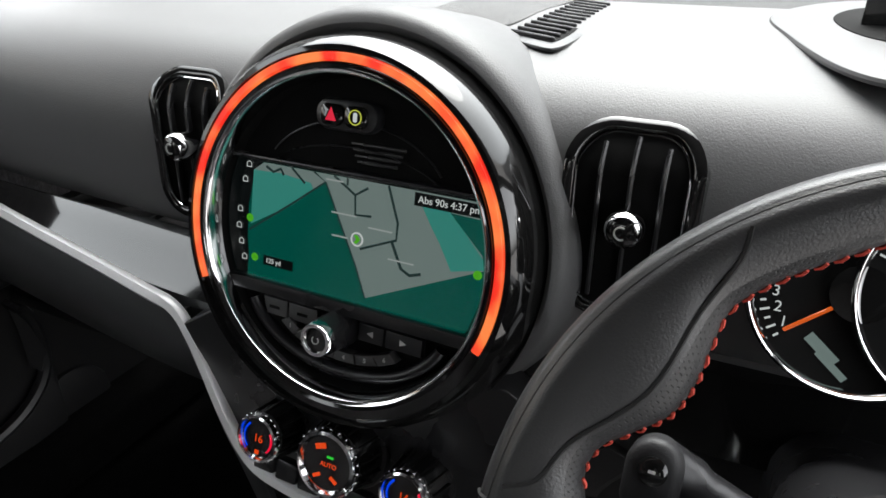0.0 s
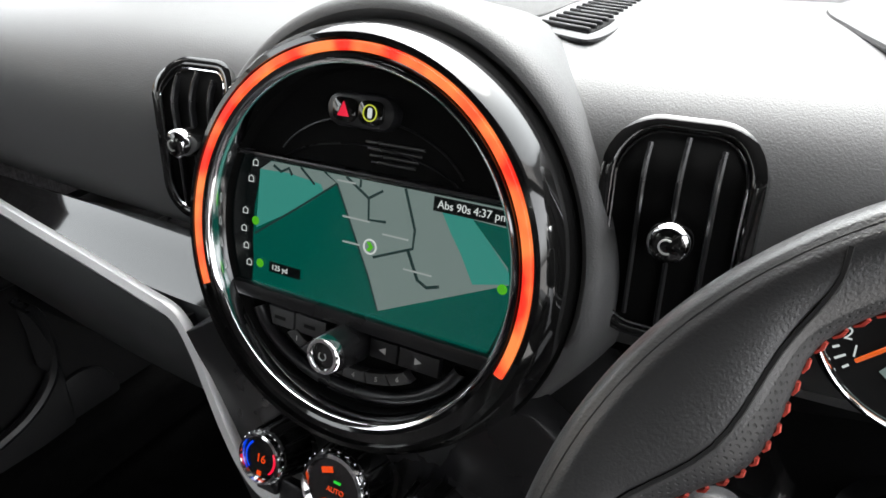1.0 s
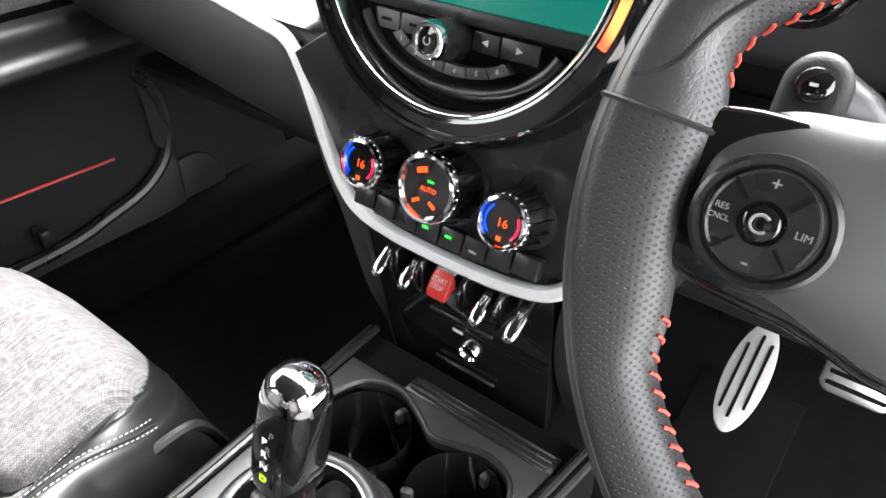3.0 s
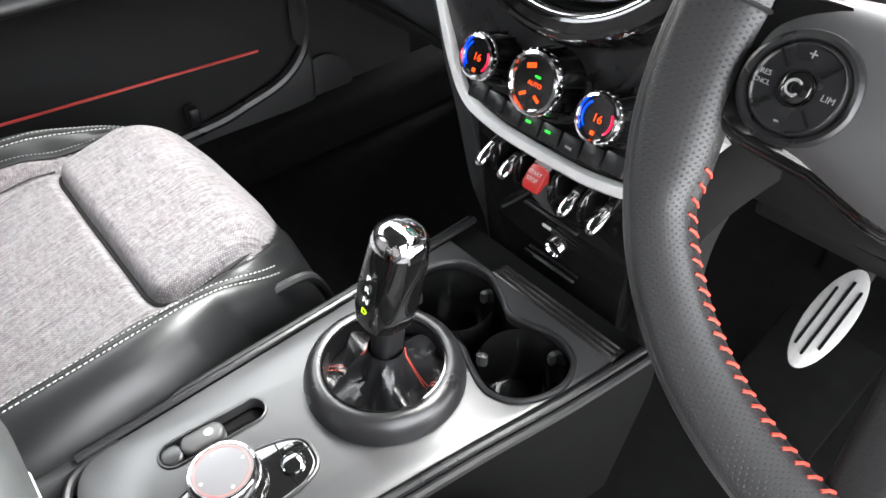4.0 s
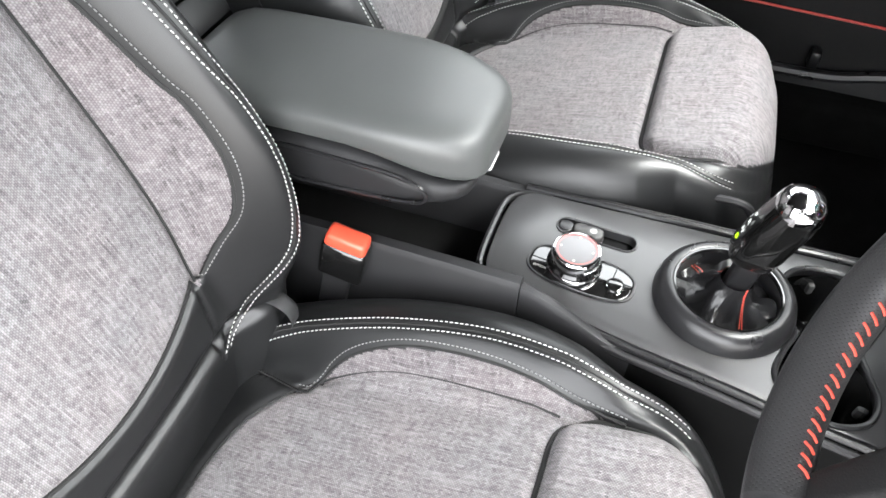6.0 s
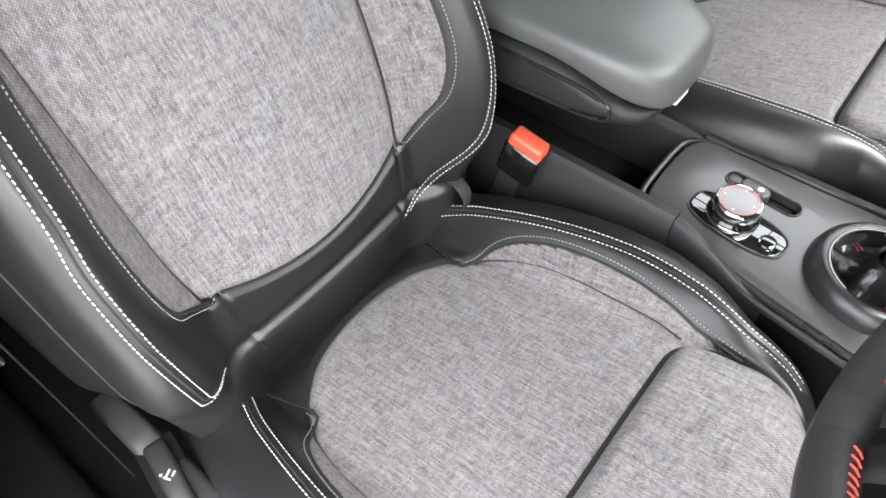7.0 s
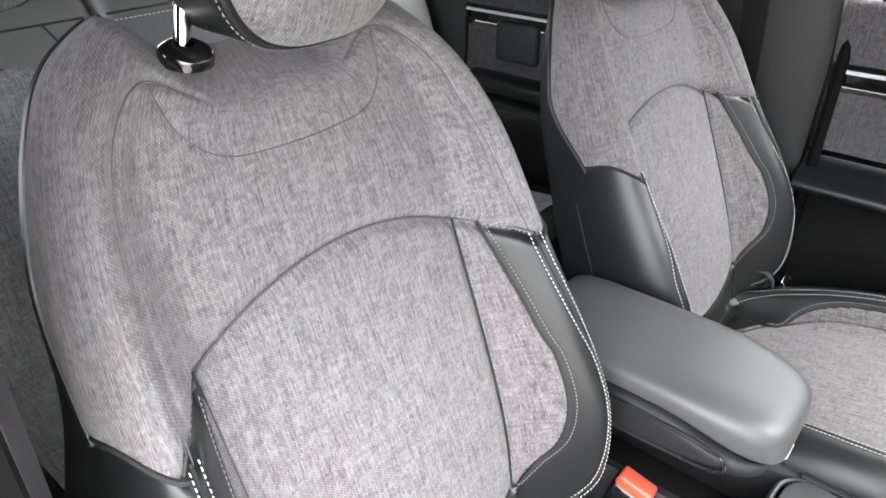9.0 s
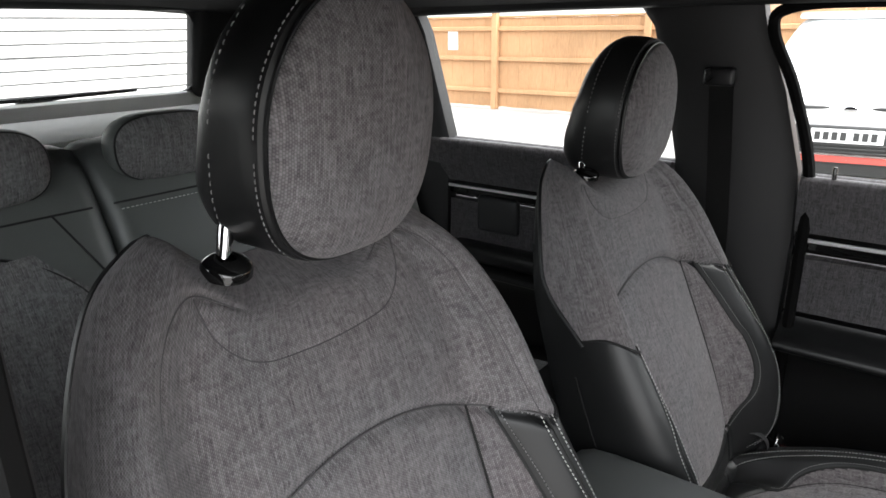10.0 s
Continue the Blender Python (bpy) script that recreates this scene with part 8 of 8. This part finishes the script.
brick_mat = grain(shader("buff_brick_wall", (0.42, 0.30, 0.20), 0.9), 25, 0.004, 0.25, 1.5)
render_white = grain(shader("white_render", (0.80, 0.80, 0.79), 0.85), 20, 0.003, 0.05, 0.5)
house = thing("house", (-16, -5, 0), "white rendered and brick house beyond the fence", "house")
part("wall", box((4, 9.0, 5.2), (-17.5, -10.2, 2.6), 0.03, 1), render_white, house, "white rendered wall")
part("wall", box((4, 8.0, 5.2), (-17.2, -1.4, 2.6), 0.03, 1), brick_mat, house, "buff brick wall")
for wy in (-4.3, -0.6, 1.8):
    wdw = part("window", box((0.10, 1.2, 1.3), (-15.17, wy, 2.35), 0.02, 1), render_white, house, "white framed window")
    for s_ in (-1, 1):
        part("pane", box((0.02, 0.50, 1.12), (-15.12, wy + s_ * 0.28, 2.35), 0.005, 1), gloss_black, wdw)
roof_mat = grain(shader("grey_roof_tiles", (0.12, 0.11, 0.10), 0.8), 12, 0.01, 0.3)
part("roof", loft([[Vector((x, y, z)) for x, z in ((-14.9, 5.1), (-17.4, 7.0), (-19.9, 5.1))] for y in (-15, 3)]), roof_mat, house, "grey tiled roof", )

slat_white = grain(shader("white_slats", (0.62, 0.62, 0.61), 0.7), 20, 0.002, 0.05, 0.5)
garage = thing("white_building", (0, -11, 0), "white slatted garage front behind the car", "building")
part("wall", box((16, 0.3, 5.0), (-3, -11.6, 2.5), 0.02, 1), grain(shader("grey_wall_behind_slats", (0.2, 0.2, 0.2), 0.8), 20, 0.003, 0.1), garage, "grey wall behind the slats")
for k in range(26):
    part("slat", box((15.6, 0.05, 0.165), (-3, -11.42, 0.35 + 0.19 * k), 0.012, 1), slat_white, garage)

# parked hatchback
CARM = Matrix.Translation((-5.62, -0.80, 0)) @ pose(0, 0, 0, 0, 0, CAR_TURN)
car = thing("parked_car", (-5.62, -0.8, 0), "pale and red small hatchback parked nose towards the car", "car")
# the car is red; this pale colour paints the sky's glare onto it
glare_paint = shader("sky_glare_car_paint", (0.72, 0.70, 0.69), 0.25, coat=1.0)
paint_red = shader("red_car_paint", (0.45, 0.05, 0.035), 0.25, coat=1.0)
car_black = shader("black_car_plastic", (0.02, 0.02, 0.02), 0.45)
# clear glass whose sky reflection is put into a pale base colour
glare_glass = shader("painted_sky_glass", (0.45, 0.47, 0.48), 0.05, coat=1.0)


def car_loft(rows, name, material, parent=None, label=""):
    """Rows of (x back from the nose, half width, low z, high z)."""
    rings = []
    for x, w, z0, z1 in rows:
        rings.append([CARM @ Vector((-x, a * 2 * w, (z0 + z1) / 2 + b * (z1 - z0))) for a, b in rounded_rect(1, 1, 0.22, 5)])
    return part(name, loft(rings), material, parent or car, label)


car_loft([(0.02, 0.60, 0.36, 0.66), (0.10, 0.74, 0.33, 0.70), (0.30, 0.79, 0.30, 0.78), (0.5, 0.80, 0.28, 0.80)], "front_bumper", glare_paint, None, "pale front bumper")
car_loft([(-0.01, 0.58, 0.305, 0.36), (0.08, 0.74, 0.295, 0.36), (0.30, 0.80, 0.28, 0.36), (0.5, 0.81, 0.28, 0.36)], "lower_lip", paint_red, None, "red lower bumper lip")
car_loft([(0.03, 0.56, 0.20, 0.302), (0.10, 0.72, 0.18, 0.302), (0.5, 0.79, 0.18, 0.302)], "air_dam", car_black, None, "black lower air dam")
for s_ in (-1, 1):
    car_loft_side = part("bumper_corner", box((0.16, 0.14, 0.22), (0, 0, 0), 0.05, 3, CARM @ Matrix.Translation((-0.085, s_ * 0.62, 0.50)) @ pose(0, 0, 0, 0, 0, s_ * -25)), paint_red, car, "red bumper corner")
car_loft([(0.10, 0.60, 0.62, 0.76), (0.22, 0.70, 0.62, 0.84), (0.5, 0.77, 0.62, 0.92), (0.85, 0.79, 0.62, 0.99), (1.05, 0.80, 0.5, 1.02)], "bonnet", glare_paint, None, "pale glossy bonnet")
car_loft([(0.5, 0.80, 0.24, 0.90), (1.0, 0.82, 0.24, 0.98), (2.0, 0.83, 0.24, 1.0), (3.2, 0.82, 0.26, 1.0), (3.5, 0.74, 0.3, 0.95)], "lower_body", glare_paint, None, "pale lower body")
car_loft([(0.92, 0.68, 0.96, 1.0), (1.35, 0.60, 0.96, 1.30), (1.62, 0.53, 0.96, 1.47), (2.4, 0.53, 0.96, 1.50), (3.1, 0.53, 0.96, 1.45), (3.45, 0.60, 0.96, 1.05)], "cabin", glare_glass, None, "glazed cabin")
car_loft([(1.55, 0.525, 1.44, 1.49), (1.8, 0.53, 1.46, 1.515), (2.4, 0.53, 1.47, 1.525), (3.1, 0.51, 1.44, 1.48)], "roof", glare_paint, None, "pale roof")
part("grille", box((0.06, 1.06, 0.23), (0, 0, 0), 0.02, 2, CARM @ Matrix.Translation((0.004, 0, 0.49))), car_black, car, "black lower grille")
for k in range(3):
    part("grille_bar", box((0.02, 0.98, 0.016), (0, 0, 0), 0.004, 1, CARM @ Matrix.Translation((0.036, 0, 0.395 + 0.03 * k))), car_black, car)
for s_ in (-1, 1):
    part("upper_grille", box((0.03, 0.34, 0.028), (0, 0, 0), 0.008, 1, CARM @ Matrix.Translation((-0.10, s_ * 0.26, 0.735)) @ pose(0, 0, 0, 0, 0, s_ * -8)), car_black, car, "black slit grille")
    part("headlamp", box((0.16, 0.24, 0.13), (0, 0, 0), 0.04, 3, CARM @ Matrix.Translation((-0.24, s_ * 0.62, 0.74)) @ pose(0, 0, 0, 0, 12, s_ * -25)), shader("headlamp_glass", (0.6, 0.62, 0.64), 0.08, coat=1), car, "clear headlamp")
    part("door_mirror", box((0.10, 0.20, 0.13), (0, 0, 0), 0.035, 3, CARM @ Matrix.Translation((-1.15, s_ * 0.90, 1.02))), shader("mirror_grey", (0.25, 0.25, 0.26), 0.3), car, "grey door mirror")
    for wx in (0.68, 2.98):
        wh = part("wheel", lathe([(0.0, 0.08), (0.18, 0.09), (0.20, 0.10), (0.27, 0.10), (0.30, 0.06), (0.30, -0.1), (0.0, -0.1)], CARM @ Matrix.Translation((-wx, s_ * 0.74, 0.30)) @ pose(0, 0, 0, -90 * s_, 0, 0), 36), car_black, car)
part("badge", lathe([(0.0, 0.012), (0.05, 0.010), (0.06, 0.0)], CARM @ Matrix.Translation((-0.06, 0, 0.725)) @ pose(0, 0, 0, 0, 90, 0) @ Matrix.Diagonal((0.6, 1.0, 1, 1)), 28), chrome, car, "oval chrome badge")
plate_ob = part("number_plate", box((0.012, 0.52, 0.112), (0, 0, 0), 0.004, 1, CARM @ Matrix.Translation((0.042, 0, 0.525))), shader("plate_white", (0.75, 0.75, 0.73), 0.4), car, "white number plate")
for k in range(7):
    y = -0.195 + 0.062 * k + (0.03 if k > 3 else 0)
    part("plate_bar", box((0.002, 0.042, 0.066), (0, 0, 0), 0.001, 1, CARM @ Matrix.Translation((0.0492, y - 0.015, 0.525))), shader("plate_black", (0.03, 0.03, 0.03), 0.5), plate_ob)
part("wiper", box((0.02, 0.8, 0.012), (0, 0, 0), 0.003, 1, CARM @ Matrix.Translation((-0.99, 0.0, 1.03)) @ pose(0, 0, 0, 4, 0, 4)), car_black, car, "black wiper")
